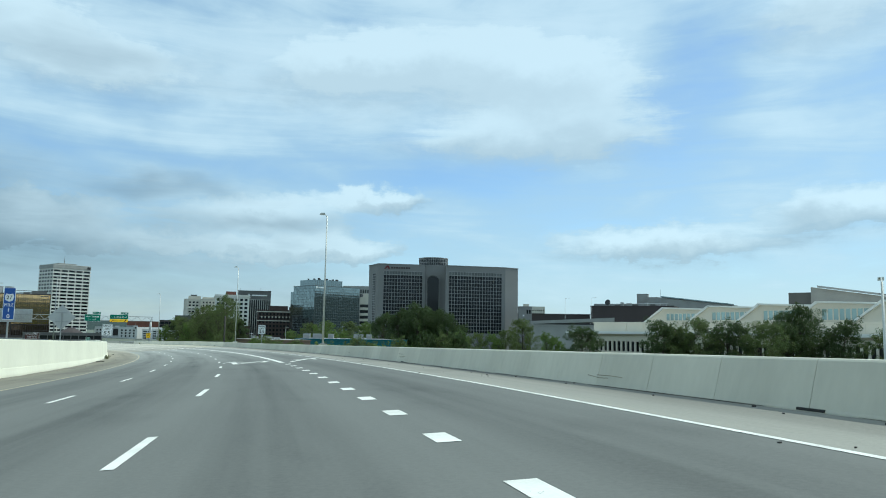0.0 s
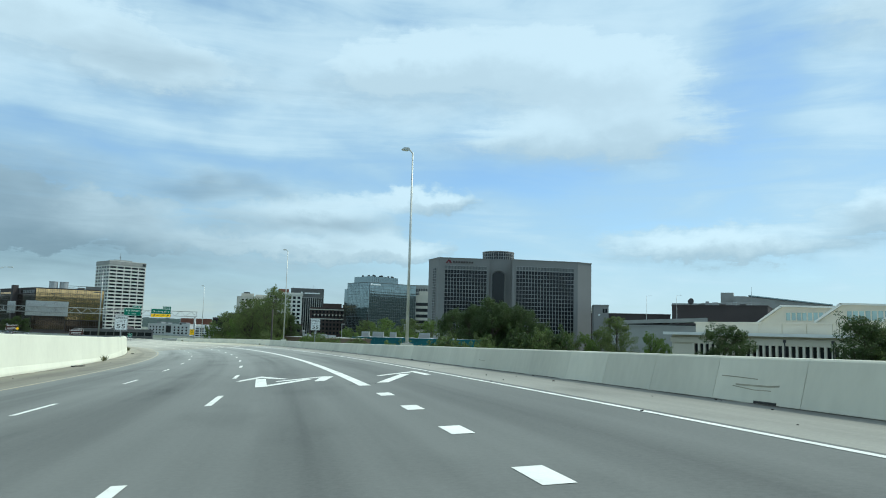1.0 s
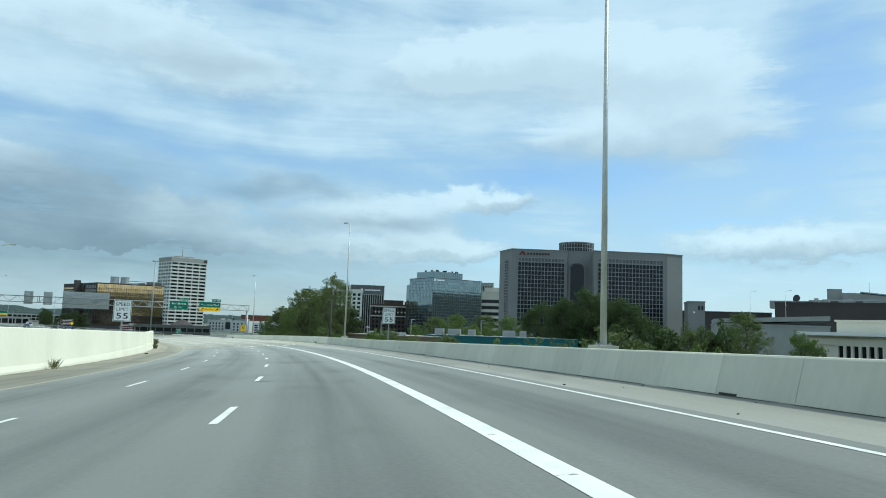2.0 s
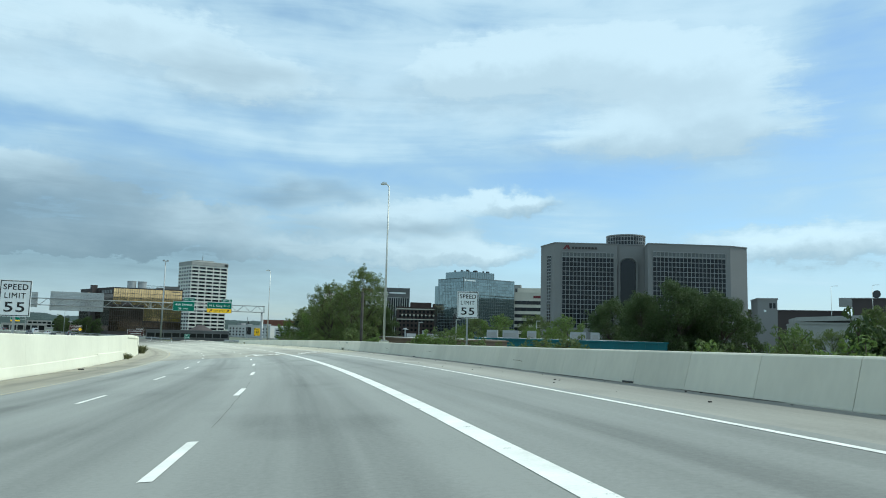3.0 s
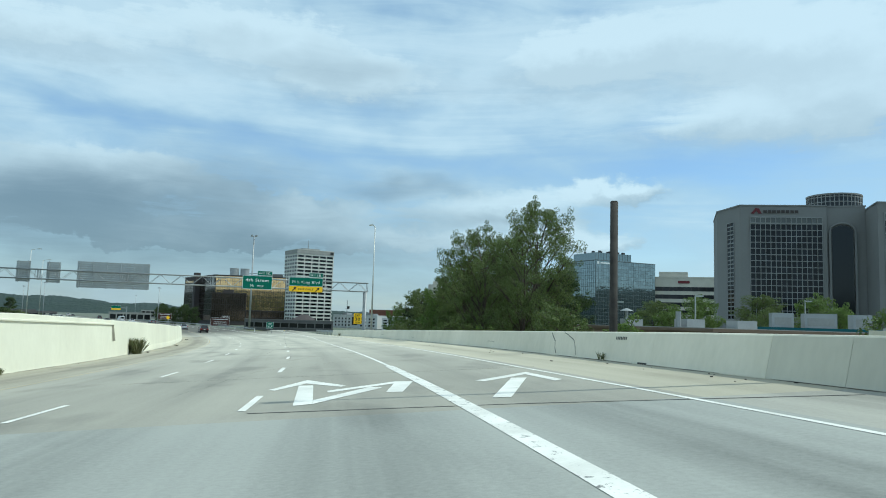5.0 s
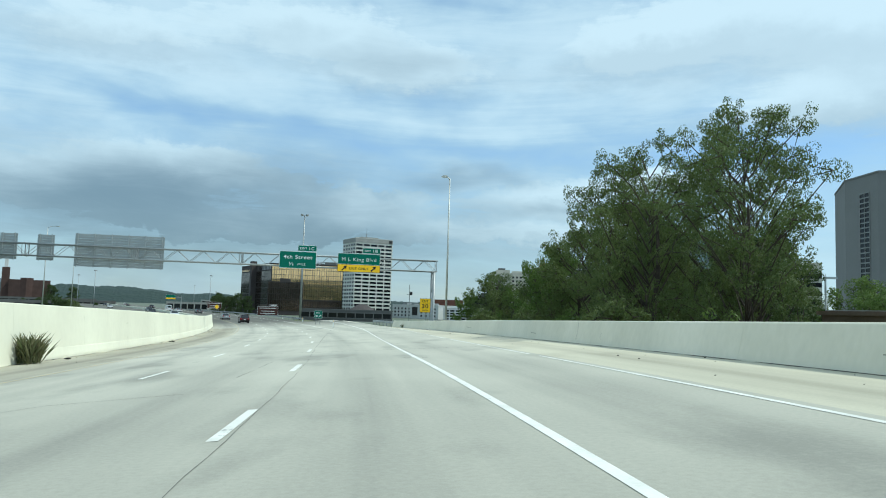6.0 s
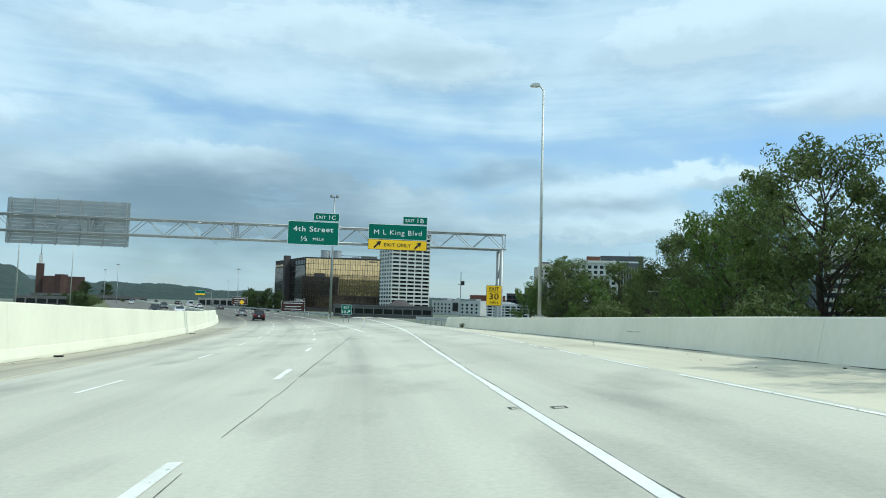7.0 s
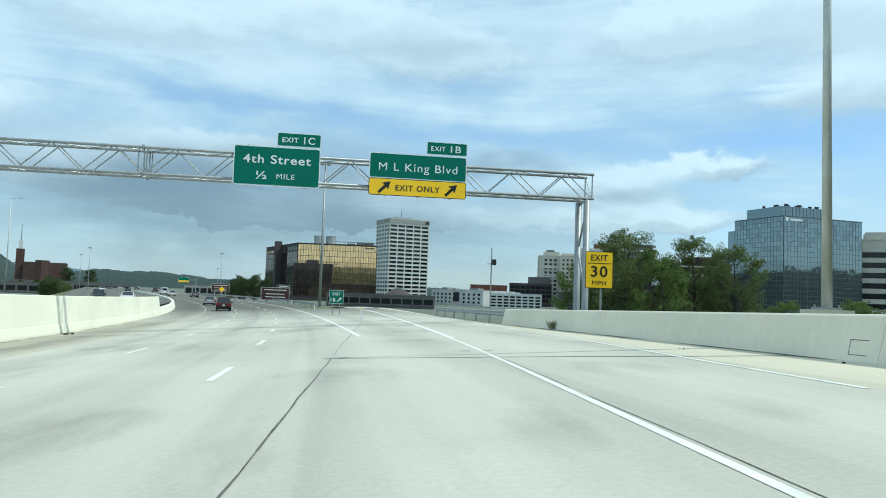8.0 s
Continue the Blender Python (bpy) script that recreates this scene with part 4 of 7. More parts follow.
def ragged(pts, width, seed, wander=0.04, name="crack"):
    """A crack that wanders about the line through pts, broken in places."""
    rng = random.Random(seed)
    run = []
    for (ua, da), (ub, db) in zip(pts, pts[1:]):
        m = max(1, int(abs(ub - ua) / 0.9))
        for k in range(m):
            f = k / m
            run.append((ua + (ub - ua) * f + rng.uniform(-0.1, 0.1), da + (db - da) * f + rng.uniform(-wander, wander)))
            if len(run) > 3 and rng.random() < 0.07:
                joint(run, width * rng.uniform(0.6, 1.3), name)
                run = []
    if len(run) > 1:
        joint(run, width, name)


joint([(154.7, -1.6), (154.0, 3.0), (152.7, 8.2)], 0.07)
joint([(244.7, 0.7), (242.5, 5), (239.9, 9.4)], 0.07)
ragged([(196, 2.17), (205, 2.26), (214, 2.50), (223, 2.95), (234, 3.62), (250, 4.75)], 0.013, 3, 0.012)
joint([(164.5, -6), (164.2, 0), (163.8, 6)], 0.05)
joint([(202.1, -2.2), (201.4, 2), (200.7, 6.2)], 0.055)
joint([(203.2, -12.5), (202.1, -2.2)], 0.02)
joint([(266.6, -13.0), (267.0, 0), (268.2, 9.8)], 0.05)
ragged([(207, -1.51), (219, -1.13), (228, -0.68), (235.5, -0.20), (249.5, 0.90), (262, 2.20), (276, 3.90)], 0.021, 11, 0.018)
ragged([(98, -1.62), (110, -1.64), (134, -1.66)], 0.009, 5, 0.012)
ragged([(176, -1.6), (192, -1.55), (206, -1.5)], 0.012, 6, 0.02)
ragged([(189, -2.95), (196.5, -2.7)], 0.018, 7, 0.04)
ragged([(124.0, 8.1), (125, 6.6)], 0.014, 9, 0.02)
ragged([(176, -9.6), (184, -5.5), (186, -1.5)], 0.02, 10, 0.08)
ragged([(159, -3.6), (168, -2.6), (174, 0.9)], 0.018, 12, 0.08)
# tar patches and skid spots
for k, (u, d, w, l) in enumerate(((54.0, -1.81, 0.10, 0.35), (126.5, -1.71, 0.10, 0.3), (225.0, -1.77, 0.10, 0.3), (198.0, -5.52, 0.12, 0.3), (137.0, -0.4, 0.07, 0.2), (133.0, 1.0, 0.06, 0.2), (140.5, -3.2, 0.08, 0.25))):
    ragged([(u - l, d - w), (u, d + w * 0.5), (u + l, d + w)], 0.07, 60 + k, 0.05, "tar_spot")


# ---- lamps, signs and the sign bridge ----
def road_lamp(u, d, height=14.3, arm=0.35, group="highway lamps"):
    """A tall tapered pole on a concrete foot behind the parapet, with one short arm and a flat head over the road."""
    base = road(u, d, right_rise(u) - 0.05 if u < 264 else 0)
    ob = thing("street_lamp", base, head(u), "tall pale grey tapered metal lamp pole behind the parapet", "street lamp", group)
    part("foot", Geo().box((0, 0, -0.6), (0.75, 0.9, 1.3)), CONCRETE, ob, "concrete foot")
    part("base_plate", Geo().box((0, 0, 0.075), (0.46, 0.46, 0.05)), STEEL, ob)
    for x, y in ((-0.18, -0.18), (0.18, -0.18), (0.18, 0.18), (-0.18, 0.18)):
        part("bolt", Geo().rod((x, y, 0.05), (x, y, 0.17), 0.025, n=6), STEEL, ob)
    part("pole", Geo().rod((0, 0, 0.1), (0, 0, height), 0.122, 0.06, n=14), POLE, ob, smooth=True)
    g = Geo().rod((0, 0, height - 0.1), (-arm * 0.5, 0, height + 0.14), 0.055, 0.05, n=8)
    g.rod((-arm * 0.5, 0, height + 0.14), (-arm, 0, height + 0.2), 0.05, 0.045, n=8)
    part("arm", g, POLE, ob)
    hd = part("lamp_head", Geo().slab([(-arm - 0.5, height + 0.2), (-arm - 0.45, height + 0.13), (-arm, height + 0.13), (-arm + 0.1, height + 0.2), (-arm, height + 0.33), (-arm - 0.35, height + 0.31)], -0.19, 0.19), POLE, ob)
    part("lens", Geo().box((-arm - 0.22, 0, height + 0.115), (0.36, 0.28, 0.03)), SIGN_WHITE, hd)
    return ob


road_lamp(81.25, 9.95, 14.3)
road_lamp(155.0, 10.9, 15.1)
road_lamp(242.0, 11.85, 14.3)


def sign_face(parent, x0, x1, z0, z1, y, face, border, corner=0.08, edge=0.035, name="panel"):
    """A sign plate with rounded corners, a border proud of it and an inner field."""
    def rounded(a, b, c, d, r):
        out = []
        for cx, cz, s in ((b - r, c + r, -90), (b - r, d - r, 0), (a + r, d - r, 90), (a + r, c + r, 180)):
            for k in range(5):
                t = radians(s + 22.5 * k)
                out.append((cx + r * math.cos(t), cz + r * math.sin(t)))
        return out
    p = part(name, Geo().slab(rounded(x0, x1, z0, z1, corner), y, y + 0.03), border, parent)
    e = edge
    part("field", Geo().slab(rounded(x0 + e, x1 - e, z0 + e, z1 - e, max(0.02, corner - e)), y - 0.005, y + 0.001), face, p)
    return p


def speed_sign(place, turn, post):
    ob = thing("speed_limit_sign", place, turn, "white rectangular speed limit 55 sign on a steel post", "road sign", "speed limit signs")
    part("post", Geo().box((0, 0.05, post / 2 + 0.6), (0.09, 0.07, post + 1.2)), STEEL, ob)
    b = part("panel", Geo().box((0, -0.012, post + 0.76), (1.22, 0.02, 1.52)), SIGN_WHITE, ob)
    g = Geo()
    for lo, hi in (((-0.58, post + 0.03), (0.58, post + 0.06)), ((-0.58, post + 1.46), (0.58, post + 1.49)), ((-0.58, post + 0.06), (-0.55, post + 1.46)), ((0.55, post + 0.06), (0.58, post + 1.46))):
        g.span((lo[0], -0.028, lo[1]), (hi[0], -0.023, hi[1]))
    part("border", g, SIGN_BLACK, b)
    lettering("word", "SPEED", 0.33, 0, post + 1.12, -0.026, SIGN_BLACK, b, 0.94)
    lettering("word", "LIMIT", 0.33, 0, post + 0.76, -0.026, SIGN_BLACK, b, 0.80)
    lettering("number", "55", 0.58, 0, post + 0.2, -0.026, SIGN_BLACK, b, 0.78)
    return ob


speed_sign(road(125.8, 9.9, 0.3), head(118) - 4, 1.95)
big = speed_sign(road(127.0, -13.66, left_rise(127) - 0.02), head(118), 0.72)
big.scale = (1.22, 1.22, 1.22)

# route marker and the back of a warning sign on the median wall
ob = thing("mile_marker_sign", road(48.1, -13.65, left_rise(48) - 0.02), head(40), "tall blue mile marker sign on a steel post", "road sign")
part("post", Geo().box((0, 0.05, 1.2), (0.08, 0.06, 2.4)), STEEL, ob)
pn = sign_face(ob, -0.31, 0.31, 1.15, 3.0, 0.0, SIGN_BLUE, SIGN_WHITE, 0.06, 0.025)
part("shield", Geo().slab([(-0.2, 2.28), (0, 2.18), (0.2, 2.28), (0.24, 2.5), (0.17, 2.66), (0, 2.62), (-0.17, 2.66), (-0.24, 2.5)], -0.012, -0.006), SIGN_WHITE, pn)
lettering("number", "27", 0.3, 0, 2.33, -0.015, SIGN_BLACK, pn, 0.3)
lettering("word", "MILE", 0.26, 0, 1.92, -0.012, SIGN_WHITE, pn, 0.46)
lettering("number", "1", 0.32, 0, 1.6, -0.012, SIGN_WHITE, pn)
lettering("number", "0", 0.32, 0, 1.24, -0.012, SIGN_WHITE, pn)
ob = thing("warning_sign", road(64.6, -13.65, left_rise(64) - 0.02), head(58), "bare aluminium back of a diamond warning sign", "road sign")
part("post", Geo().box((0, -0.03, 1.1), (0.08, 0.06, 2.2)), STEEL, ob)
part("panel", Geo().slab([(0, 0.85), (1.0, 1.85), (0, 2.85), (-1.0, 1.85)], 0.02, 0.04), SIGN_BACK, ob)
for z in (1.5, 2.2):
    part("brace", Geo().box((0, 0.005, z), (0.9, 0.03, 0.06)), STEEL, ob)

# ---- the sign bridge over the road ----
GAN0 = Vector((-97.1, 252.4, 0))
GAN_TURN = 33.5
gantry = thing("sign_bridge", (GAN0.x, GAN0.y, 0), GAN_TURN, "grey steel truss sign bridge across the highway", "sign bridge")
G_TOP, G_BOT, G_DEEP, G_LEN = 4.72, 3.24, 1.25, 64.0
g = Geo()
for z in (G_TOP, G_BOT):
    for y in (-G_DEEP / 2, G_DEEP / 2):
        part("chord", Geo().rod((0.1, y, z), (-G_LEN, y, z), 0.085, n=10), STEEL, gantry, smooth=True)
bay = 1.62
nb = int(G_LEN / bay)
for i in range(nb):
    x0, x1 = -i * bay, -(i + 1) * bay
    for y in (-G_DEEP / 2, G_DEEP / 2):
        a, b = (G_BOT, G_TOP) if i % 2 == 0 else (G_TOP, G_BOT)
        g.rod((x0, y, a), (x1, y, b), 0.036, n=6, caps=False)
    for z in (G_TOP, G_BOT):
        s = G_DEEP / 2 if i % 2 == 0 else -G_DEEP / 2
        g.rod((x0, s, z), (x1, -s, z), 0.028, n=6, caps=False)
    if i % 8 == 0:
        for y in (-G_DEEP / 2, G_DEEP / 2):
            g.rod((x0, y, G_BOT), (x0, y, G_TOP), 0.04, n=6, caps=False)
        g.rod((x0, -G_DEEP / 2, G_BOT), (x0, G_DEEP / 2, G_TOP), 0.03, n=6, caps=False)
part("bracing", g, STEEL, gantry)
for x in (-12.9, -26.0, -39.2, -52.0):
    for y in (-G_DEEP / 2, G_DEEP / 2):
        for z in (G_TOP, G_BOT):
            part("flange", Geo().rod((x - 0.05, y, z), (x + 0.05, y, z), 0.16, n=10), STEEL, gantry)
        for dx in (-0.22, 0.22):
            part("strut", Geo().rod((x + dx, y, G_BOT), (x + dx, y, G_TOP), 0.035, n=6), STEEL, gantry)
for x0, side in ((-0.35, 1), (-G_LEN + 0.3, -1)):
    for y in (-0.75, 0.75):
        part("column", Geo().rod((x0, y, -12), (x0, y, G_BOT - 0.12), 0.20, n=14), STEEL, gantry, smooth=True)
    c = Geo().rod((x0, -0.75, -2.4), (x0, 0.75, 0.1), 0.07, n=8).rod((x0, 0.75, 0.2), (x0, -0.75, 2.6), 0.07, n=8).rod((x0, -0.8, G_BOT - 0.14), (x0, 0.8, G_BOT - 0.14), 0.1, n=8)
    part("column_brace", c, STEEL, gantry)


def guide_sign(name, x0, x1, z0, z1, label, shift=0.0, rise=0.0):
    """A guide sign hung on the front of the truss; returns its empty in gantry coordinates."""
    m = gantry.matrix_world @ Matrix.Translation((shift, -G_DEEP / 2 - 0.22, rise))
    ob = new(name)
    ob.matrix_world = m
    tagged(ob, label, "road sign", "guide signs on the bridge")
    k = max(2, int((x1 - x0) / 1.6))
    for i in range(k):
        x = x0 + (x1 - x0) * (i + 0.5) / k
        part("hanger", Geo().box((x, 0.09, (z0 + z1) / 2), (0.07, 0.1, z1 - z0 + 0.1)), STEEL, ob)
    return ob


ml = guide_sign("guide_sign", -14.35, -8.65, 2.72, 5.2, "green exit sign over a yellow exit only strip", 0.85, 0.03)
p = sign_face(ml, -14.35, -8.65, 3.72, 5.2, 0.0, SIGN_GREEN, SIGN_WHITE, 0.12, 0.05)
lettering("writing", "M L King Blvd", 0.66, -11.5, 4.18, -0.012, SIGN_WHITE, p, 4.6)
p = sign_face(ml, -14.35, -8.65, 2.72, 3.715, 0.0, SIGN_YELLOW, SIGN_BLACK, 0.12, 0.04)
lettering("writing", "EXIT ONLY", 0.46, -11.5, 3.04, -0.012, SIGN_BLACK, p, 2.6)
for cx in (-13.45, -9.55):
    c45 = math.sqrt(0.5)
    pts = [(-0.46, -0.085), (0.1, -0.085), (0.06, -0.27), (0.50, 0), (0.06, 0.27), (0.1, 0.085), (-0.46, 0.085)]
    part("arrow", Geo().slab([(cx + (a - b) * c45, 3.2 + (a + b) * c45) for a, b in pts], -0.012, -0.006), SIGN_BLACK, p)
p = sign_face(ml, -11.05, -8.65, 5.26, 6.02, 0.0, SIGN_GREEN, SIGN_WHITE, 0.08, 0.04, "tab")
lettering("writing", "EXIT", 0.40, -10.37, 5.48, -0.012, SIGN_WHITE, p, 0.85)
lettering("number", "1B", 0.56, -9.33, 5.44, -0.012, SIGN_WHITE, p, 0.62)
fs = guide_sign("guide_sign", -22.1, -17.3, 2.7, 4.95, "green half mile exit sign with a number tab", 1.0, 0.22)
p = sign_face(fs, -22.1, -17.3, 2.7, 4.95, 0.0, SIGN_GREEN, SIGN_WHITE, 0.14, 0.05)
lettering("writing", "4th Street", 0.68, -19.7, 3.98, -0.012, SIGN_WHITE, p, 3.75)
lettering("writing", "\u00bd", 0.62, -20.55, 3.08, -0.012, SIGN_WHITE, p, 0.62)
lettering("writing", "MILE", 0.42, -19.2, 3.12, -0.012, SIGN_WHITE, p, 1.0)
p = sign_face(fs, -19.75, -17.3, 5.01, 5.80, 0.0, SIGN_GREEN, SIGN_WHITE, 0.08, 0.04, "tab")
lettering("writing", "EXIT", 0.40, -19.02, 5.25, -0.012, SIGN_WHITE, p, 0.9)
lettering("number", "1C", 0.56, -17.95, 5.2, -0.012, SIGN_WHITE, p, 0.62)


def back_sign(x0, x1, z0, z1):
    """Back of a guide sign for oncoming traffic: aluminium planks and uprights behind the truss."""
    ob = new("guide_sign")
    ob.matrix_world = gantry.matrix_world @ Matrix.Translation((0, G_DEEP / 2 + 0.24, 0))
    tagged(ob, "bare ribbed aluminium back of a guide sign", "road sign", "guide signs on the bridge")
    n = max(2, int((z1 - z0) / 0.3))
    for i in range(n):
        a, b = z0 + (z1 - z0) * i / n, z0 + (z1 - z0) * (i + 1) / n
        g = Geo().span((x0, 0.05, a + 0.01), (x1, 0.08, b - 0.01))
        g.span((x0, 0.02, a + 0.01), (x1, 0.05, a + 0.04))
        part("plank", g, SIGN_BACK, ob)
    k = max(2, int((x1 - x0) / 2.1) + 1)
    for i in range(k):
        x = x0 + 0.3 + (x1 - x0 - 0.6) * i / (k - 1)
        part("upright", Geo().box((x, -0.05, (z0 + z1) / 2), (0.1, 0.13, z1 - z0 + 0.15)), SIGN_BACK, ob)
    return ob


back_sign(-46.6, -35.8, 2.15, 6.35)
back_sign(-51.0, -49.0, 2.75, 6.0)
back_sign(-55.3, -53.3, 2.75, 6.0)

# exit speed sign on two posts beside the columns
es = thing("exit_speed_sign", road(258.6, 13.15, 0.2), head(255) - 3, "yellow exit 30 mph advisory sign on a steel post", "road sign")
part("post", Geo().box((0.12, 0.06, 1.5), (0.08, 0.06, 3.6)), STEEL, es)
p = sign_face(es, -0.66, 0.66, 1.5, 3.2, 0.0, SIGN_YELLOW, SIGN_BLACK, 0.07, 0.025)
part("rule", Geo().span((-0.58, -0.012, 2.64), (0.58, -0.006, 2.67)), SIGN_BLACK, p)
lettering("word", "EXIT", 0.40, 0, 2.78, -0.012, SIGN_BLACK, p, 0.80)
lettering("number", "30", 0.70, 0, 2.04, -0.012, SIGN_BLACK, p, 0.80)
lettering("word", "MPH", 0.28, 0, 1.66, -0.012, SIGN_BLACK, p, 0.68)

# gore signs past the bridge
e1 = thing("gore_sign", (-127.2, 271.0, road(285, 3)[2]), 30, "small green exit 1B gore sign with an arrow", "road sign")
for x in (-0.35, 0.35):
    part("post", Geo().box((x, 0.06, 0.4), (0.1, 0.07, 2.6)), STEEL, e1)
p = sign_face(e1, -0.72, 0.72, 0.95, 2.3, 0.0, SIGN_GREEN, SIGN_WHITE, 0.06, 0.03)
lettering("word", "EXIT", 0.42, 0, 1.78, -0.012, SIGN_WHITE, p, 0.75)
lettering("number", "1B", 0.5, -0.32, 1.15, -0.012, SIGN_WHITE, p, 0.5)
part("arrow", Geo().slab([(0.3 + (a - b) * 0.7, 1.35 + (a + b) * 0.7) for a, b in [(-0.3, -0.05), (0.08, -0.05), (0.08, -0.16), (0.32, 0), (0.08, 0.16), (0.08, 0.05), (-0.3, 0.05)]], -0.012, -0.006), SIGN_WHITE, p)
bs = thing("brown_guide_sign", (-178.0, 326.8, -5.8), 38, "brown visitor guide sign on two posts", "road sign")
for x in (-1.7, 1.7):
    part("post", Geo().box((x, 0.08, 0.0), (0.14, 0.1, 5.6)), STEEL, bs)
p = sign_face(bs, -2.75, 2.75, 0.8, 3.3, 0.0, SIGN_BROWN, SIGN_WHITE, 0.1, 0.05)
for z, w in ((2.75, 4.4), (1.95, 3.6), (1.35, 4.0)):
    part("text_bar", Geo().span((-w / 2, -0.012, z), (w / 2, -0.006, z + 0.14)), SIGN_WHITE, p)
p = sign_face(bs, 0.2, 2.75, 3.34, 3.9, 0.0, SIGN_BROWN, SIGN_WHITE, 0.06, 0.04, "tab")
part("text_bar", Geo().span((0.7, -0.012, 3.52), (2.3, -0.006, 3.7)), SIGN_WHITE, p)
bs2 = thing("brown_guide_sign", road(470, 9.5, -0.3), head(470), "brown visitor guide sign on two posts", "road sign")
for x in (-1.7, 1.7):
    part("post", Geo().box((x, 0.08, 0.8), (0.14, 0.1, 3.4)), STEEL, bs2)
p = sign_face(bs2, -2.75, 2.75, 1.6, 4.2, 0.0, SIGN_BROWN, SIGN_WHITE, 0.1, 0.05)
for z, w in ((3.6, 4.4), (2.8, 3.6), (2.1, 4.0)):
    part("text_bar", Geo().span((-w / 2, -0.012, z), (w / 2, -0.006, z + 0.14)), SIGN_WHITE, p)
ds = thing("warning_sign", road(455, 7.4, -0.2), head(455), "yellow diamond warning sign on a post", "road sign")
part("post", Geo().box((0, 0.05, 1.2), (0.08, 0.06, 2.8)), STEEL, ds)
part("panel", Geo().slab([(0, 1.5), (0.85, 2.35), (0, 3.2), (-0.85, 2.35)], 0.0, 0.02), SIGN_YELLOW, ds)
# far sign bridge with a green and yellow sign
fg = thing("guide_sign", road(640, 16.5, -1.4), head(640), "far green and yellow guide sign on a cantilever post", "road sign")
part("post", Geo().rod((5, 0.3, -2), (5, 0.3, 8.6), 0.25, n=10), STEEL, fg)
part("arm", Geo().rod((5, 0.3, 7.6), (-4.5, 0.3, 7.6), 0.12, n=8), STEEL, fg)
sign_face(fg, -3.9, 1.6, 7.3, 8.9, 0.0, SIGN_GREEN, SIGN_WHITE, 0.12, 0.06)
sign_face(fg, -3.9, 1.6, 6.3, 7.29, 0.0, SIGN_YELLOW, SIGN_BLACK, 0.12, 0.06)


def high_mast(place, height, label="tall high-mast lighting pole with a ring of floodlights", heads=4, group="high masts"):
    ob = thing("high_mast_light", place, 35, label, "light mast", group)
    part("pole", Geo().rod((0, 0, -2), (0, 0, height), height * 0.011, height * 0.005, n=12), STEEL, ob, smooth=True)
    part("ring", Geo().box((0, 0, height - 0.1), (1.9, 0.14, 0.12)).box((0, 0, height - 0.1), (0.14, 1.9, 0.12)), STEEL, ob)
    for k in range(heads):
        a = 2 * math.pi * (k + 0.5) / heads
        part("floodlight", Geo().box((1.0 * math.cos(a), 1.0 * math.sin(a), height + 0.1), (0.55, 0.5, 0.42), 45), METAL_ROOF, ob)
    return ob


high_mast((-172.5, 334.3, -8.0), 31.4)
high_mast((-286, 432, -8.5), 18.9, "lighting pole with a flat head", 2)
high_mast((-413.7, 471, -8.8), 20.4, "lighting pole with a flat head", 2)
high_mast((-341.6, 417.2, -8.8), 20.2, "lighting pole with a flat head", 2)
high_mast((-520, 690, -8.8), 22, "lighting pole with a flat head", 2)


def side_lamp(place, height, turn):
    ob = thing("street_lamp", place, turn, "slim grey metal lamp pole with a curved arm", "street lamp", "roadside lamps")
    part("pole", Geo().rod((0, 0, -1), (0, 0, height), 0.12, 0.06, n=10), POLE, ob, smooth=True)
    part("arm", Geo().rod((0, 0, height - 0.05), (0.8, 0, height + 0.25), 0.05, n=6).rod((0.8, 0, height + 0.25), (1.5, 0, height + 0.3), 0.045, n=6), POLE, ob)
    part("lamp_head", Geo().box((1.75, 0, height + 0.28), (0.7, 0.3, 0.14)), POLE, ob)
    return ob


side_lamp((-181.2, 259.7, -3.5), 15.0, 30)
side_lamp((-218.4, 298.3, -3.6), 16.0, 35)
side_lamp((23.5, 38.4, -6.5), 10.8, 60)
side_lamp(road(170, -33.5, 0.5), 14.0, 20)

# dark bare post and thin masts beyond the parapet
ob = thing("utility_post", road(172.4, 12.3, -4), 0, "thick dark bare wooden post", "post")
part("post", Geo().rod((0, 0, -2), (0, 0, 10.55), 0.19, 0.17, n=12).rod((0, 0, 10.55), (0, 0, 10.6), 0.17, 0.14, n=12), RUSTWOOD, ob, smooth=True)
cp = thing("camera_pole", (-115.1, 282.8, -6.5), 20, "thin grey traffic camera pole with a dark box", "camera pole")
part("pole", Geo().rod((0, 0, -2), (0, 0, 9.0), 0.09, 0.06, n=8), STEEL, cp)
part("camera_box", Geo().box((0.3, 0, 7.4), (0.45, 0.5, 0.6)), DARKMETAL, cp)
part("bracket", Geo().box((-0.1, 0, 7.2), (0.7, 0.06, 0.06)), DARKMETAL, cp)
for (x, y, hgt) in ((-43.5, 214.0, 8.5), (-52.0, 222.0, 8.0), (-30, 236, 9.0)):
    ob = thing("light_pole", (x, y, GROUND_Z + 1), 10, "thin pale parking-lot light pole", "light pole", "parking-lot poles")
    part("pole", Geo().rod((0, 0, -1), (0, 0, hgt + 1.5), 0.1, 0.07, n=8), POLE, ob)
    part("lamp_head", Geo().box((0.4, 0, hgt + 1.4), (0.8, 0.3, 0.16)), POLE, ob)

# steel guard rail that follows the ramp where the concrete ends
gr = thing("guard_rail", road(265, 10.3), 0, "weathered steel guard rail along the exit ramp", "guard rail")


def ramp_drop(u):
    return 0.0 if u < 330 else 0.0009 * (u - 330) ** 2


g = Geo()
ulist = [264.3 + 4 * i for i in range(7)]
prof = [(0.0, 0.42), (-0.07, 0.48), (-0.02, 0.56), (-0.02, 0.60), (-0.07, 0.68), (0.0, 0.74)]
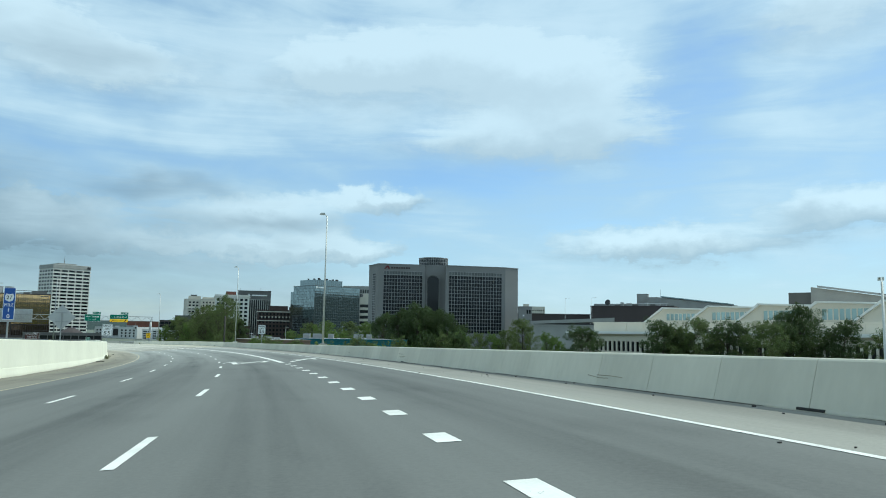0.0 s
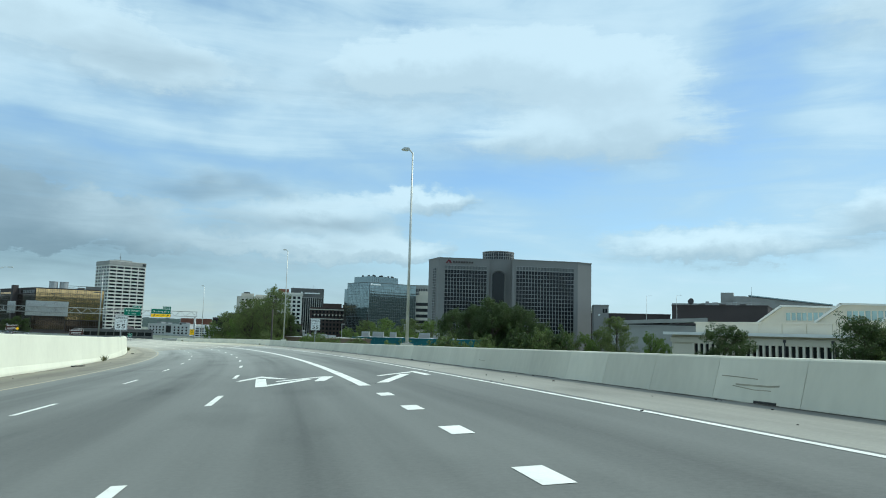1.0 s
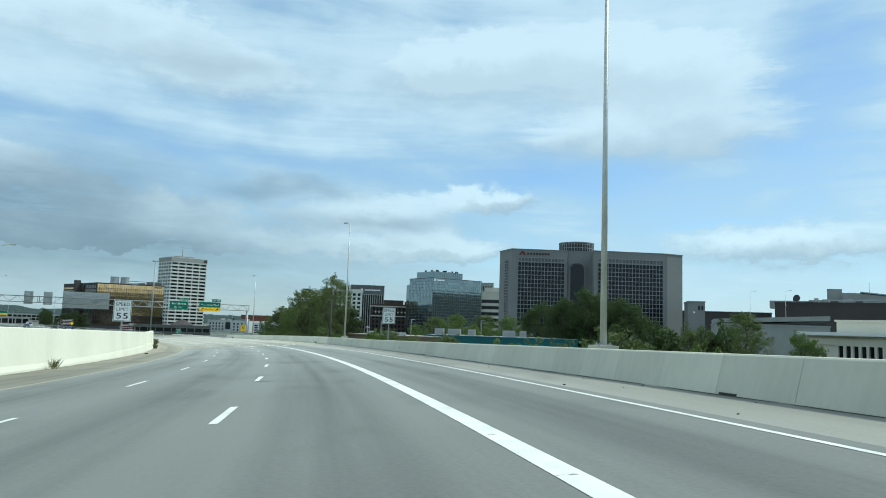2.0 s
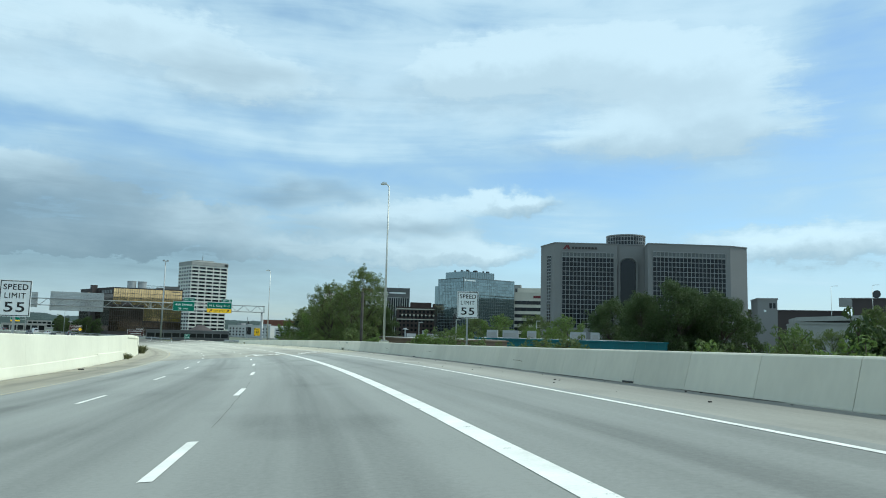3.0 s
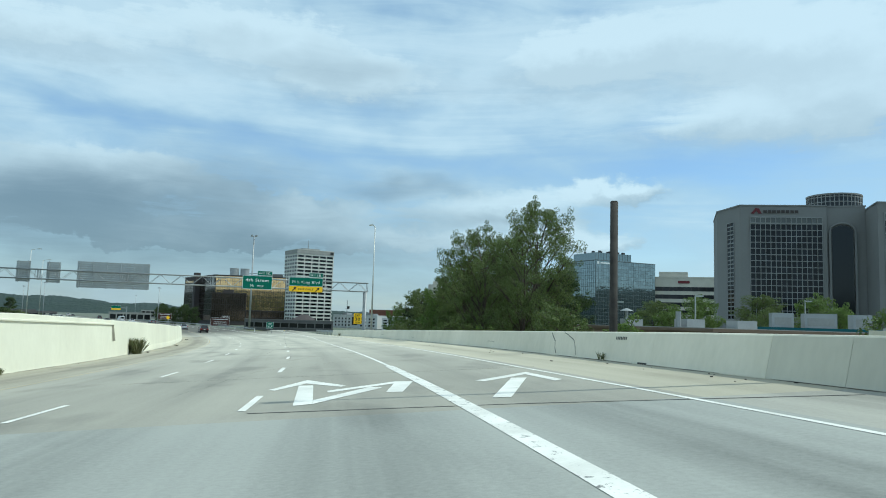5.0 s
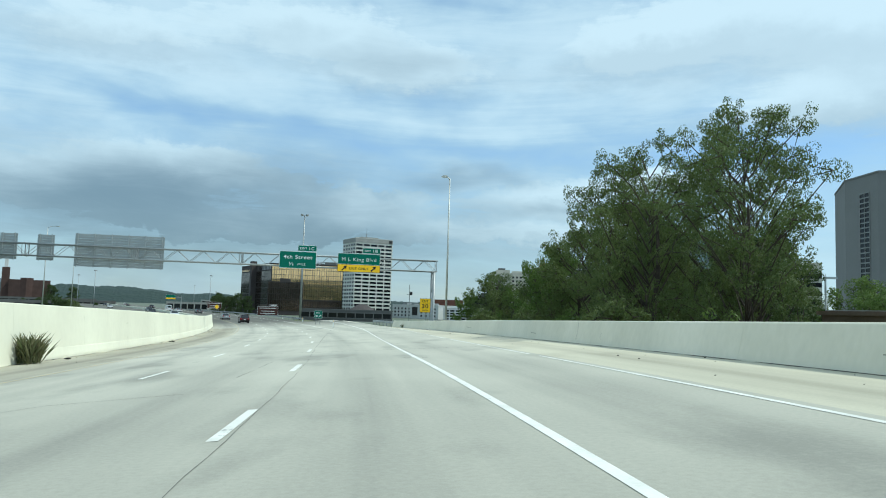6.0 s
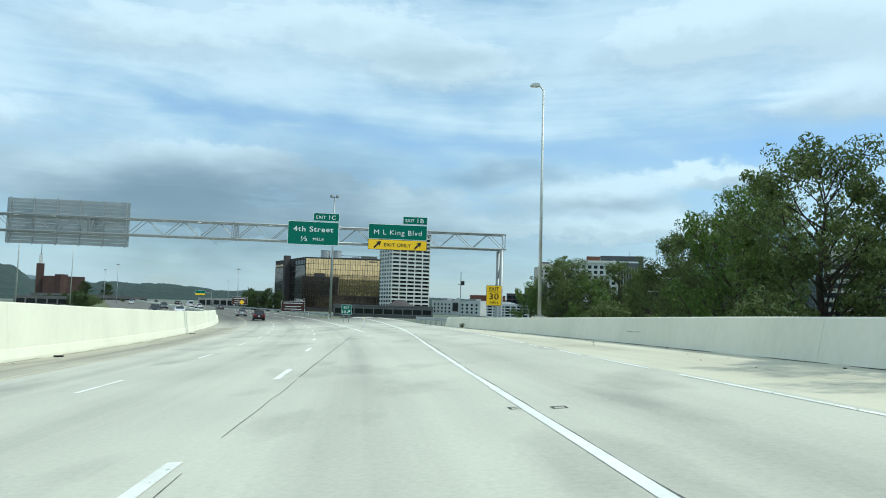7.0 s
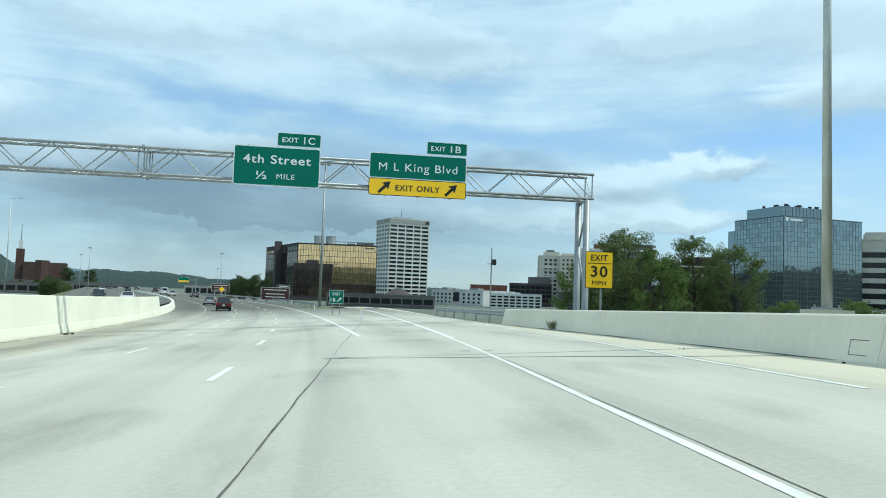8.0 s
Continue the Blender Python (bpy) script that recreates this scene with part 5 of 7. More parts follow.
for u in ulist:
    for o, z in prof:
        g.v.append(road(u, right_foot(u) + 0.25 + o, z - ramp_drop(u)))
for i in range(len(ulist) - 1):
    for j in range(5):
        a = i * 6 + j
        g.f.append((a, a + 1, a + 7, a + 6))
local_part("rail", g, STEEL, gr)
for u in ulist[::1]:
    a = road(u, right_foot(u) + 0.33, -0.4 - ramp_drop(u))
    local_part("post", Geo().rod(a, (a[0], a[1], a[2] + 1.15), 0.07, n=6), STEEL, gr)
# low rail and reflector posts at the nose between road and ramp
nose = thing("guard_rail", road(300, 6.5), 0, "low dark steel rail along the grassy nose of the exit", "guard rail")
g = Geo()
ulist = [330 + 6 * i for i in range(30)]


def nose_d(u):
    return 4.6 if u < 330 else 5.6


for u in ulist:
    for o, z in prof:
        g.v.append(road(u, nose_d(u) + o, z))
for i in range(len(ulist) - 1):
    for j in range(5):
        a = i * 6 + j
        g.f.append((a, a + 1, a + 7, a + 6))
local_part("rail", g, STEEL, nose)
for u in ulist:
    a = road(u, nose_d(u) + 0.08, -0.3)
    local_part("post", Geo().rod(a, (a[0], a[1], a[2] + 1.0), 0.07, n=6), STEEL, nose)
for u, d in ((281, 4.4), (322, 4.2), (352, 5.0)):
    ob = thing("delineator_post", road(u, d), head(u), "short white flexible delineator post", "marker post", "delineator posts")
    part("post", Geo().box((0, 0, 0.45), (0.09, 0.03, 0.95)), SIGN_WHITE, ob)
    part("reflector", Geo().box((0, -0.02, 0.8), (0.07, 0.012, 0.16)), SIGN_YELLOW, ob)


# ---- buildings ----
PANE_CACHE = {}


def pane_mesh(w, h, material):
    key = (round(w, 2), round(h, 2), material.name)
    if key not in PANE_CACHE:
        PANE_CACHE[key] = Geo().span((-w / 2, -0.02, -h / 2), (w / 2, 0.03, h / 2)).mesh("pane", material)
    return PANE_CACHE[key]


def facade(parent, a, b, z0, z1, nx, nz, bar, glass, vbar=0.25, hbar=0.3, proud=0.22, limit=300, edge=True, keep=None, name="window"):
    """A window field on the wall line from a to b (parent's x, y), seen with a on the left: proud bars, and a pane in each opening.
    The first `limit` panes are objects of their own, the rest one mesh. Returns how many panes were objects."""
    ax, ay, bx, by = *a, *b
    ln = math.hypot(bx - ax, by - ay)
    tx, ty = (bx - ax) / ln, (by - ay) / ln
    ang = math.degrees(math.atan2(ty, tx))
    nxv, nyv = ty, -tx

    def at(s, out, z):
        return (ax + tx * s + nxv * out, ay + ty * s + nyv * out, z)
    cw, ch = ln / nx, (z1 - z0) / nz
    g = Geo()
    if vbar > 0:
        for i in range(nx + 1):
            c = at(cw * i, proud / 2, (z0 + z1) / 2)
            g.box(c, (vbar, proud, z1 - z0), ang)
    if hbar > 0:
        for j in range(nz + 1):
            c = at(ln / 2, proud / 2 - 0.006, z0 + ch * j)
            g.box(c, (ln + vbar, proud - 0.012, hbar), ang)
    part("window_frame", g, bar, parent)
    me = pane_mesh(cw - vbar, ch - hbar, glass)
    rest = Geo()
    n = 0
    for j in reversed(range(nz)):
        for i in range(nx):
            if keep and not keep(i, j):
                continue
            c = at(cw * (i + 0.5), 0.05, z0 + ch * (j + 0.5))
            if n < limit:
                ob = new(name, me)
                ob.parent = parent
                ob.matrix_local = pose(*c, 0, 0, ang)
                n += 1
            else:
                rest.box(c, (cw - vbar, 0.05, ch - hbar), ang)
    if rest.v:
        o = part("window_field", rest, glass, parent)
        o["kind"] = "stuff"
    return n


def building(name, label, x, y, turn, outline, z0, z1, wall, category="building", group="", roof=None, rim=0.5):
    """A walled block with a roof slab and a parapet; outline counter-clockwise in its own x, y."""
    ob = thing(name, (x, y, z0), turn, label, category, group)
    part("wall", Geo().prism(outline, 0, z1 - z0), wall, ob)
    cx, cy = sum(p[0] for p in outline) / len(outline), sum(p[1] for p in outline) / len(outline)
    inner = [(cx + (p[0] - cx) * 0.985, cy + (p[1] - cy) * 0.985) for p in outline]
    part("roof", Geo().prism(inner, z1 - z0, z1 - z0 + 0.25), roof or GREY_CONC, ob)
    g = Geo()
    n = len(outline)
    for i in range(n):
        p, q = outline[i], outline[(i + 1) % n]
        ln = math.hypot(q[0] - p[0], q[1] - p[1])
        g.box(((p[0] + q[0]) / 2, (p[1] + q[1]) / 2, z1 - z0 + rim / 2), (ln + 0.3, 0.36, rim), math.degrees(math.atan2(q[1] - p[1], q[0] - p[0])))
    part("parapet", g, wall, ob)
    return ob


def rect(w, d):
    return [(0, 0), (w, 0), (w, d), (0, d)]


# the large grey hotel
H = GROUND_Z
hx, hy = -34.0, 363.0
hotel = building("hotel", "large grey precast hotel with gridded dark windows", hx, hy, 0,
                 [(-0.1, 4.9), (5.5, -7.3), (28.2, -3.4), (28.2, -2.2), (38.16, -1.8), (38.16, 27), (-0.1, 27)], H, 33.6, HOTEL_WALL, "hotel", rim=0.35)


def hz(z):
    return z - H


# the right-hand block stands forward of the entrance bay
right_plan = [(38.2, -14.6), (67.4, -7.4), (74.0, -2.8), (74.0, 24), (38.2, 27)]
part("wall", Geo().prism(right_plan, 0, hz(32.6)), HOTEL_WALL, hotel)
part("roof", Geo().prism([(38.8, -13.8), (67.1, -6.8), (73.4, -2.4), (73.4, 23.4), (38.3, 26.4)], hz(32.6), hz(32.8)), GREY_CONC, hotel)
g = Geo()
for p, q in zip(right_plan, right_plan[1:] + right_plan[:1]):
    g.box(((p[0] + q[0]) / 2, (p[1] + q[1]) / 2, hz(32.6) + 0.17), (math.hypot(q[0] - p[0], q[1] - p[1]) + 0.25, 0.36, 0.34), math.degrees(math.atan2(q[1] - p[1], q[0] - p[0])))
part("parapet", g, HOTEL_WALL, hotel)


def wing_y(x):
    return -7.3 + (x - 5.5) * 0.1718


def block_y(x):
    return -14.6 + (x - 38.2) * 0.2466


left_a, left_b = (8.1, wing_y(8.1)), (27.0, wing_y(27.0))
facade(hotel, left_a, left_b, hz(2.4), hz(28.5), 14, 15, HOTEL_GRID, HOTEL_GLASS, 0.17, 0.2, 0.2, 210)
facade(hotel, left_a, left_b, hz(28.7), hz(30.4), 14, 1, HOTEL_GRID, HOTEL_PALE, 0.2, 0.3, 0.3, 14)
right_a, right_b = (39.8, block_y(39.8)), (65.6, block_y(65.6))
facade(hotel, right_a, right_b, hz(0.6), hz(28.0), 19, 16, HOTEL_GRID, HOTEL_GLASS, 0.17, 0.2, 0.2, 57)
facade(hotel, right_a, right_b, hz(28.2), hz(29.9), 19, 1, HOTEL_GRID, HOTEL_PALE, 0.2, 0.3, 0.3, 19)
facade(hotel, (2.5, -0.75), (4.1, -4.25), hz(1.5), hz(29.4), 2, 23, HOTEL_GRID, HOTEL_GLASS, 0.16, 0.3, 0.2, 0)
arch = [(29.6, hz(0)), (34.9, hz(0)), (34.9, hz(26.6))]
for k in range(1, 8):
    t = math.pi * k / 8
    arch.append((32.25 + 2.65 * math.cos(t), hz(26.6) + 1.7 * math.sin(t)))
arch.append((29.6, hz(26.6)))
part("arch_window", Geo().slab(arch, -2.5, -2.3), DARK_GLASS, hotel, "tall dark arched window")
rim_arch = []
for k in range(0, 13):
    t = math.pi * k / 12
    rim_arch.append((32.25 + 3.2 * math.cos(t), hz(26.6) + 2.3 * math.sin(t)))
g = Geo()
for p, q in zip(rim_arch, rim_arch[1:]):
    g.rod((p[0], -2.45, p[1]), (q[0], -2.45, q[1]), 0.3, n=6)
for x in (29.05, 35.45):
    g.span((x - 0.28, -2.8, hz(0)), (x + 0.28, -1.9, hz(26.6)))
part("arch_frame", g, HOTEL_WALL, hotel)
drum = part("drum", Geo().rod((32.2, 8.0, hz(33.4)), (32.2, 8.0, hz(37.7)), 7.2, n=40), DARK_GLASS, hotel, "round dark glass rooftop drum")
g = Geo()
for k in range(40):
    a = 2 * math.pi * k / 40
    g.box((32.2 + 7.25 * math.cos(a), 8 + 7.25 * math.sin(a), hz(35.8)), (0.2, 0.2, 3.8), math.degrees(a))
for z in (34.2, 35.7, 37.2):
    for k in range(40):
        a = 2 * math.pi * (k + 0.5) / 40
        g.box((32.2 + 7.25 * math.cos(a), 8 + 7.25 * math.sin(a), hz(z)), (0.18, 1.16, 0.2), math.degrees(a))
part("drum_frame", g, HOTEL_GRID, drum)
part("drum_rim", Geo().rod((32.2, 8, hz(37.7)), (32.2, 8, hz(38.15)), 7.45, n=40), HOTEL_WALL, drum)
RED_SIGN = mat("red_sign", (0.14, 0.02, 0.025), 0.5, vary=0.05, bump=0)
logo_turn = math.degrees(math.atan(0.1718))
logo = part("logo", Geo().slab([(0, 0), (0.9, 0), (1.5, 0.9), (2.0, 0), (2.9, 0), (2.2, 1.5), (1.3, 1.6)], -0.14, 0.0), RED_SIGN, hotel, "plain red logo shape")
logo_at = pose(8.3, wing_y(8.3) - 0.1, hz(31.4), 0, 0, logo_turn)
g = Geo()
for k in range(8):
    g.span((3.4 + 1.2 * k, -0.14, 0.2), (4.3 + 1.2 * k, 0.0, 1.0))
bars = part("logo_bar", g, BROWN_WALL, hotel, "dark bars in place of a name")
logo.matrix_local = logo_at
bars.matrix_local = logo_at
annex = building("annex", "small grey flat-roofed service block beside the hotel", 38.0, 338, -5, rect(6.0, 14), H, 13.0, HOTEL_WALL, "building")
part("lamp_spot", Geo().box((2.2, -0.1, hz(9.3)), (0.7, 0.2, 0.7)), SIGN_WHITE, annex)
facade(annex, (3.4, 0), (5.6, 0), hz(10), hz(12), 2, 1, HOTEL_WALL, DARK_GLASS, 0.3, 0.3, 0.1)
back = building("office_block", "pale stone office block far behind the hotel", 176, 1489, -6, rect(44, 30), H, 54.5, STONE)
facade(back, (1, 0), (43, 0), hz(20), hz(50), 11, 5, STONE, DARK_GLASS, 1.8, 3.0, 0.4)
part("penthouse", Geo().span((0.5, 6, hz(54.5)), (12, 20, hz(60))), STONE, back)

# the white tower
tw = building("office_tower", "tall white concrete office tower with dark window bands", -433.8, 830.1, 51.2, rect(42, 35), H, 70.6, TOWER_WALL, "office tower", rim=0.3)
for k, (a, b, n) in enumerate((((0, 0), (42, 0), 5), ((0, 35), (0, 0), 5))):
    for f in range(18):
        z = hz(64.6) - f * 3.95
        if z < 4:
            break
        facade(tw, a, b, z - 2.3, z, n, 1, TOWER_WALL, DARK_GLASS, 1.1 if k == 0 else 1.7, 0.1, 0.25)
part("crown", Geo().span((-0.5, -0.5, hz(66.2)), (42.5, 35.5, hz(70.4))), GREY_CONC, tw, "grey blank top band")
part("crown_sign", Geo().span((38.0, -0.7, hz(66.8)), (41.6, -0.45, hz(69.6))), DARKMETAL, tw)
part("plant_room", Geo().span((10, 10, hz(70.4)), (30, 26, hz(73.0))), GREY_CONC, tw)
part("antenna", Geo().rod((17, 12, hz(73)), (17, 12, hz(82)), 0.5, 0.15, n=6).rod((15.5, 12, hz(76)), (18.5, 12, hz(76)), 0.15, n=5), STEEL, tw)

# the gold glass block
gb = building("office_block", "bronze office block clad in gold mirror glass", -358.9, 580.6, 31.5, [(0, 0), (49, 0), (49, 60), (-27.3, 68.3)], H, 26.2, BROWN_WALL, "office block")
facade(gb, (0.3, -0.02), (48.7, -0.02), hz(-6.0), hz(25.9), 30, 9, MULLION_D, GOLD_GLASS, 0.2, 0.22, 0.16, 300)
def on_left(s):
    """A point along the gold block's long left face, s from its far corner (0) to the near one (1)."""
    return (-27.3 * (1 - s), 68.3 * (1 - s))


facade(gb, on_left(0.005), on_left(0.995), hz(-6), hz(21.5), 34, 7, MULLION_D, BRONZE_GLASS, 0.2, 0.25, 0.16, 120)
facade(gb, on_left(0.02), on_left(0.40), hz(22.0), hz(23.8), 12, 1, BROWN_WALL, GOLD_GLASS, 0.4, 0.2, 0.2)
facade(gb, on_left(0.62), on_left(0.98), hz(22.0), hz(25.0), 8, 1, BROWN_WALL, DARK_GLASS, 0.5, 0.3, 0.2)
part("stair_tower", Geo().prism([on_left(0.47), (on_left(0.47)[0] - 3.6, on_left(0.47)[1] - 1.4), (on_left(0.53)[0] - 3.6, on_left(0.53)[1] - 1.4), on_left(0.53)], 0, hz(29.0)), BROWN_WALL, gb)
for x in (12, 19.5):
    tk = part("roof_tank", Geo().rod((x, 14, hz(26.4)), (x, 14, hz(32.0)), 3.2, n=20), METAL_ROOF, gb, "round grey cooling tower")
    part("tank_rim", Geo().rod((x, 14, hz(32.0)), (x, 14, hz(32.4)), 3.35, n=20), METAL_ROOF, tk)
part("roof_plant", Geo().span((36, 16, hz(26.4)), (47, 26, hz(29.5))).span((30, 18, hz(26.4)), (35, 24, hz(28.6))), DARK_CONC, gb)
for z in (28.4, 30.0):
    part("roof_rail", Geo().span((20, 30, hz(z)), (48, 30.3, hz(z + 0.35))), DARKMETAL, gb)
g = Geo()
for k in range(5):
    g.span((41.5 + 1.1 * k, -0.34, hz(24.2)), (42.4 + 1.1 * k, -0.22, hz(25.2)))
part("logo_bar", g, DARKMETAL, gb, "dark bars in place of a name")
# two added wings stand in for the dark reflection low in the gold glass
wing = building("office_block", "added dark bronze glass wing standing in for a reflection in the gold block", -358.9, 580.6, 31.5, [(-1.5, -7), (22, -7), (22, -0.4), (-1.5, -0.4)], H, 13.5, BROWN_WALL, "office block", rim=0.3)
facade(wing, (-1.2, -7), (21.7, -7), hz(-6), hz(13.2), 16, 5, MULLION_D, BRONZE_GLASS, 0.2, 0.25, 0.14, 80)
part("stair_head", Geo().span((6, -6, hz(13.5)), (13, -1, hz(16))), BROWN_WALL, wing)
wing2 = building("office_block", "added low dark bronze glass wing standing in for a reflection in the gold block", -358.9, 580.6, 31.5, [(22.1, -6), (49, -6), (49, -0.4), (22.1, -0.4)], H, 1.8, BROWN_WALL, "office block", rim=0.3)
facade(wing2, (22.3, -6), (48.8, -6), hz(-7), hz(1.5), 16, 2, MULLION_D, BRONZE_GLASS, 0.2, 0.25, 0.14, 32)
low = building("parking_deck", "low weathered concrete deck with dark openings", -262, 470, 28, rect(46, 26), H, -3.8, DARK_CONC, "parking deck", roof=DARK_CONC)
# dark panes fill the deck's open bays for the shade within
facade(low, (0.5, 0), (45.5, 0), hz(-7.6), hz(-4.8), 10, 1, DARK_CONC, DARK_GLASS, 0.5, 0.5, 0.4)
dome = thing("pavilion", (-276, 560, H), 0, "brown tent-like pavilion roof behind the deck", "pavilion")
part("roof", Geo().rod((0, 0, 4), (0, 0, 9.0), 10.5, 2.0, n=14), BROWN_WALL, dome)
part("wall", Geo().rod((0, 0, 0), (0, 0, 4), 10.5, n=14), DARK_BRICK, dome)

# row of low buildings under the tower
wl = building("warehouse", "white stucco low building with small dark windows", -302.5, 656.5, -22, rect(48, 30), H, 0.6, WHITE_STUCCO, "building", roof=DARK_CONC)
facade(wl, (1, 0), (20, 0), hz(-8), hz(-0.6), 5, 3, WHITE_STUCCO, DARK_GLASS, 2.2, 1.1, 0.15)
facade(wl, (29, 0), (47, 0), hz(-8), hz(-0.6), 4, 3, WHITE_STUCCO, DARK_GLASS, 2.6, 1.1, 0.15)
part("sign_panel", Geo().span((21.5, -0.3, hz(-6.5)), (27, -0.05, hz(-0.5))), DARKMETAL, wl)
facade(wl, (0, 29), (0, 1), hz(-8), hz(0), 9, 4, GREY_CONC, DARK_GLASS, 0.5, 0.6, 0.3)
for x0, x1, z in ((4, 9, 2.6), (14, 17, 2.0), (30, 38, 2.4)):
    part("roof_unit", Geo().span((x0, 6, hz(0.6)), (x1, 11, hz(z))), METAL_ROOF, wl)
pg = building("parking_garage", "pale open-sided parking garage with square openings", -241, 607, 21, rect(30, 34), H, -1.0, WHITE_STUCCO, "parking garage")
# the garage's square openings get dark panes in place of inner shade
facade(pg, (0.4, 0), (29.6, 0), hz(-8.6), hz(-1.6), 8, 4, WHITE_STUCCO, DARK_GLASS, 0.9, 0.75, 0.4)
part("roof_car_row", Geo().span((6, 8, hz(-0.9)), (9.5, 12, hz(0.4))).span((14, 8, hz(-0.9)), (18, 12, hz(0.3))), SIGN_WHITE, pg)
rg = thing("parking_garage", (-196, 664, H), 0, "dark curved parking garage with ribbon openings", "parking garage")
for k in range(5):
    part("deck", Geo().rod((0, 0, 2.2 * k + 1.0), (0, 0, 2.2 * k + 2.1), 21, n=36), DARK_CONC, rg)
part("core", Geo().rod((0, 0, 0), (0, 0, 11), 19.5, n=36), DARKMETAL, rg)
br = building("brick_block", "plain dark red brick block far behind", -326, 780, 20, rect(31, 20), H, 6.8, RED_BRICK)
bw = building("office_block", "brown glazed low office block", -275, 735, 18, rect(32, 24), H, 8.0, BROWN_WALL)
facade(bw, (0.5, 0), (31.5, 0), hz(-6), hz(7), 8, 4, BROWN_WALL, DARK_GLASS, 0.5, 0.9, 0.2)
part("upper_block", Geo().prism([(14, 4), (31, 4), (31, 20), (14, 20)], hz(8), hz(13.5)), DARK_CONC, bw)

# older downtown blocks
ap = building("apartment_building", "pale stone apartment tower with a stepped rounded front", -259, 757, 20, [(0, 4), (3, 0), (15, 0), (16, -4), (34, -4), (34, 18), (0, 18)], H, 30.5, STONE, "apartment building", roof=STONE)
facade(ap, (3.5, 0), (14.5, 0), hz(0), hz(29), 3, 9, STONE, DARK_GLASS, 1.6, 1.5, 0.25)
facade(ap, (17, -4), (33, -4), hz(0), hz(29), 5, 9, CREAM, DARK_GLASS, 1.7, 1.6, 0.25)
facade(ap, (0, 17), (0, 5), hz(0), hz(29), 3, 9, STONE, DARK_GLASS, 2.2, 1.5, 0.25)
part("balcony", Geo().span((2, -1.2, hz(21)), (15, 0, hz(22))).span((2, -1.2, hz(14)), (15, 0, hz(15))), TOWER_WALL, ap)
part("top_storey", Geo().span((4, 3, hz(30.5)), (16, 15, hz(34))).span((18, 0, hz(30.5)), (33, 14, hz(33))), STONE, ap)
part("roof_plant", Geo().span((6, 4, hz(34)), (12, 10, hz(35.4))), DARK_CONC, ap)
orn = building("stone_building", "ornate white stone office building with a heavy cornice", -219, 727.5, 16, rect(33, 26), H, 34.0, TOWER_WALL, "office building")
facade(orn, (1, 0), (32, 0), hz(-4), hz(31.5), 7, 9, TOWER_WALL, DARK_GLASS, 1.7, 1.5, 0.3)
part("cornice", Geo().span((-0.9, -1.1, hz(32.3)), (33.9, 26.5, hz(33.2))), TOWER_WALL, orn)
part("plant_room", Geo().span((10, 6, hz(34.2)), (20, 14, hz(38))), RED_BRICK, orn)
dt = building("office_tower", "dark grey office tower with vertical fins", -210.6, 780, 14, rect(34, 26), H, 41.1, DARK_CONC, "office tower")
facade(dt, (0.5, 0), (33.5, 0), hz(-6), hz(32), 15, 1, GREY_CONC, DARK_GLASS, 0.7, 0.6, 0.5)
part("logo_bar", Geo().span((14, -0.3, hz(36)), (30, -0.1, hz(37.3))).slab([(9.4, hz(35.3)), (12.9, hz(36.1)), (11, hz(38.4))], -0.3, -0.1), SIGN_WHITE, dt, "white bars in place of a name")
for x, z in ((2, 43.6), (23, 45.2)):
    part("roof_mast", Geo().span((x, 4, hz(41.2)), (x + 0.2, 4.2, hz(z))), STEEL, dt)
bbk = building("brick_building", "dark brown brick building with rows of pale-arched windows", -136, 560, 14, rect(33, 26), H, 15.4, DARK_BRICK, "brick building")
facade(bbk, (0.8, 0), (32.2, 0), hz(-4), hz(14.0), 12, 6, DARK_BRICK, DARK_GLASS, 1.25, 1.35, 0.3)
part("cornice", Geo().span((-0.5, -0.7, hz(14.0)), (33.5, 26, hz(14.7))), STONE, bbk, "pale stone cornice")
part("band", Geo().span((-0.1, -0.42, hz(7.2)), (33.1, -0.3, hz(7.8))), STONE, bbk)
for k in range(11):
    part("window_arch", Geo().rod((3.4 + 2.62 * k, -0.34, hz(10.4)), (3.4 + 2.62 * k, -0.26, hz(10.4)), 0.62, n=12), STONE, bbk)
part("upper_storey", Geo().span((9, 4, hz(15.4)), (23, 16, hz(19.0))), DARK_BRICK, bbk)
part("chimney", Geo().span((24, 6, hz(15.4)), (25.5, 8, hz(18.4))), DARK_BRICK, bbk)
bb2 = building("brick_building", "lower dark brick wing with dark windows", -139, 462, 18, rect(22, 20), H, 2.5, DARK_BRICK, "brick building")
facade(bb2, (0.8, 0), (21.2, 0), hz(-7), hz(1.5), 7, 2, DARK_BRICK, DARK_GLASS, 1.2, 1.5, 0.25)

# the silver glass office block
gl = building("office_block", "silver-blue mirror glass office block", -86.1, 519.5, 44.6, [(0, 0), (40.3, 0), (40.3, 28), (0, 26.5)], H, 32.4, MULLION_B, "office block", rim=0.3)
facade(gl, (0.1, -0.02), (40.2, -0.02), hz(-6), hz(32.3), 24, 20, MULLION_B, BLUE_GLASS, 0.09, 0.12, 0.12, 150)
facade(gl, (-0.02, 26.5), (-0.02, 0.1), hz(-6), hz(32.3), 16, 20, MULLION_B, BLUE_GLASS, 0.09, 0.12, 0.12, 150)
part("step_block", Geo().span((1.2, 26.5, hz(-8)), (30, 32, hz(28.6))), BLUE_GLASS, gl, "lower set-back end of the block")
ph = part("penthouse", Geo().span((3, 4, hz(32.4)), (27, 23, hz(37.0))), BLUE_GLASS, gl)
g = Geo()
for k in range(14):
    g.span((3 + 1.8 * k - 0.05, 3.9, hz(32.4)), (3 + 1.8 * k + 0.05, 4, hz(37.0)))
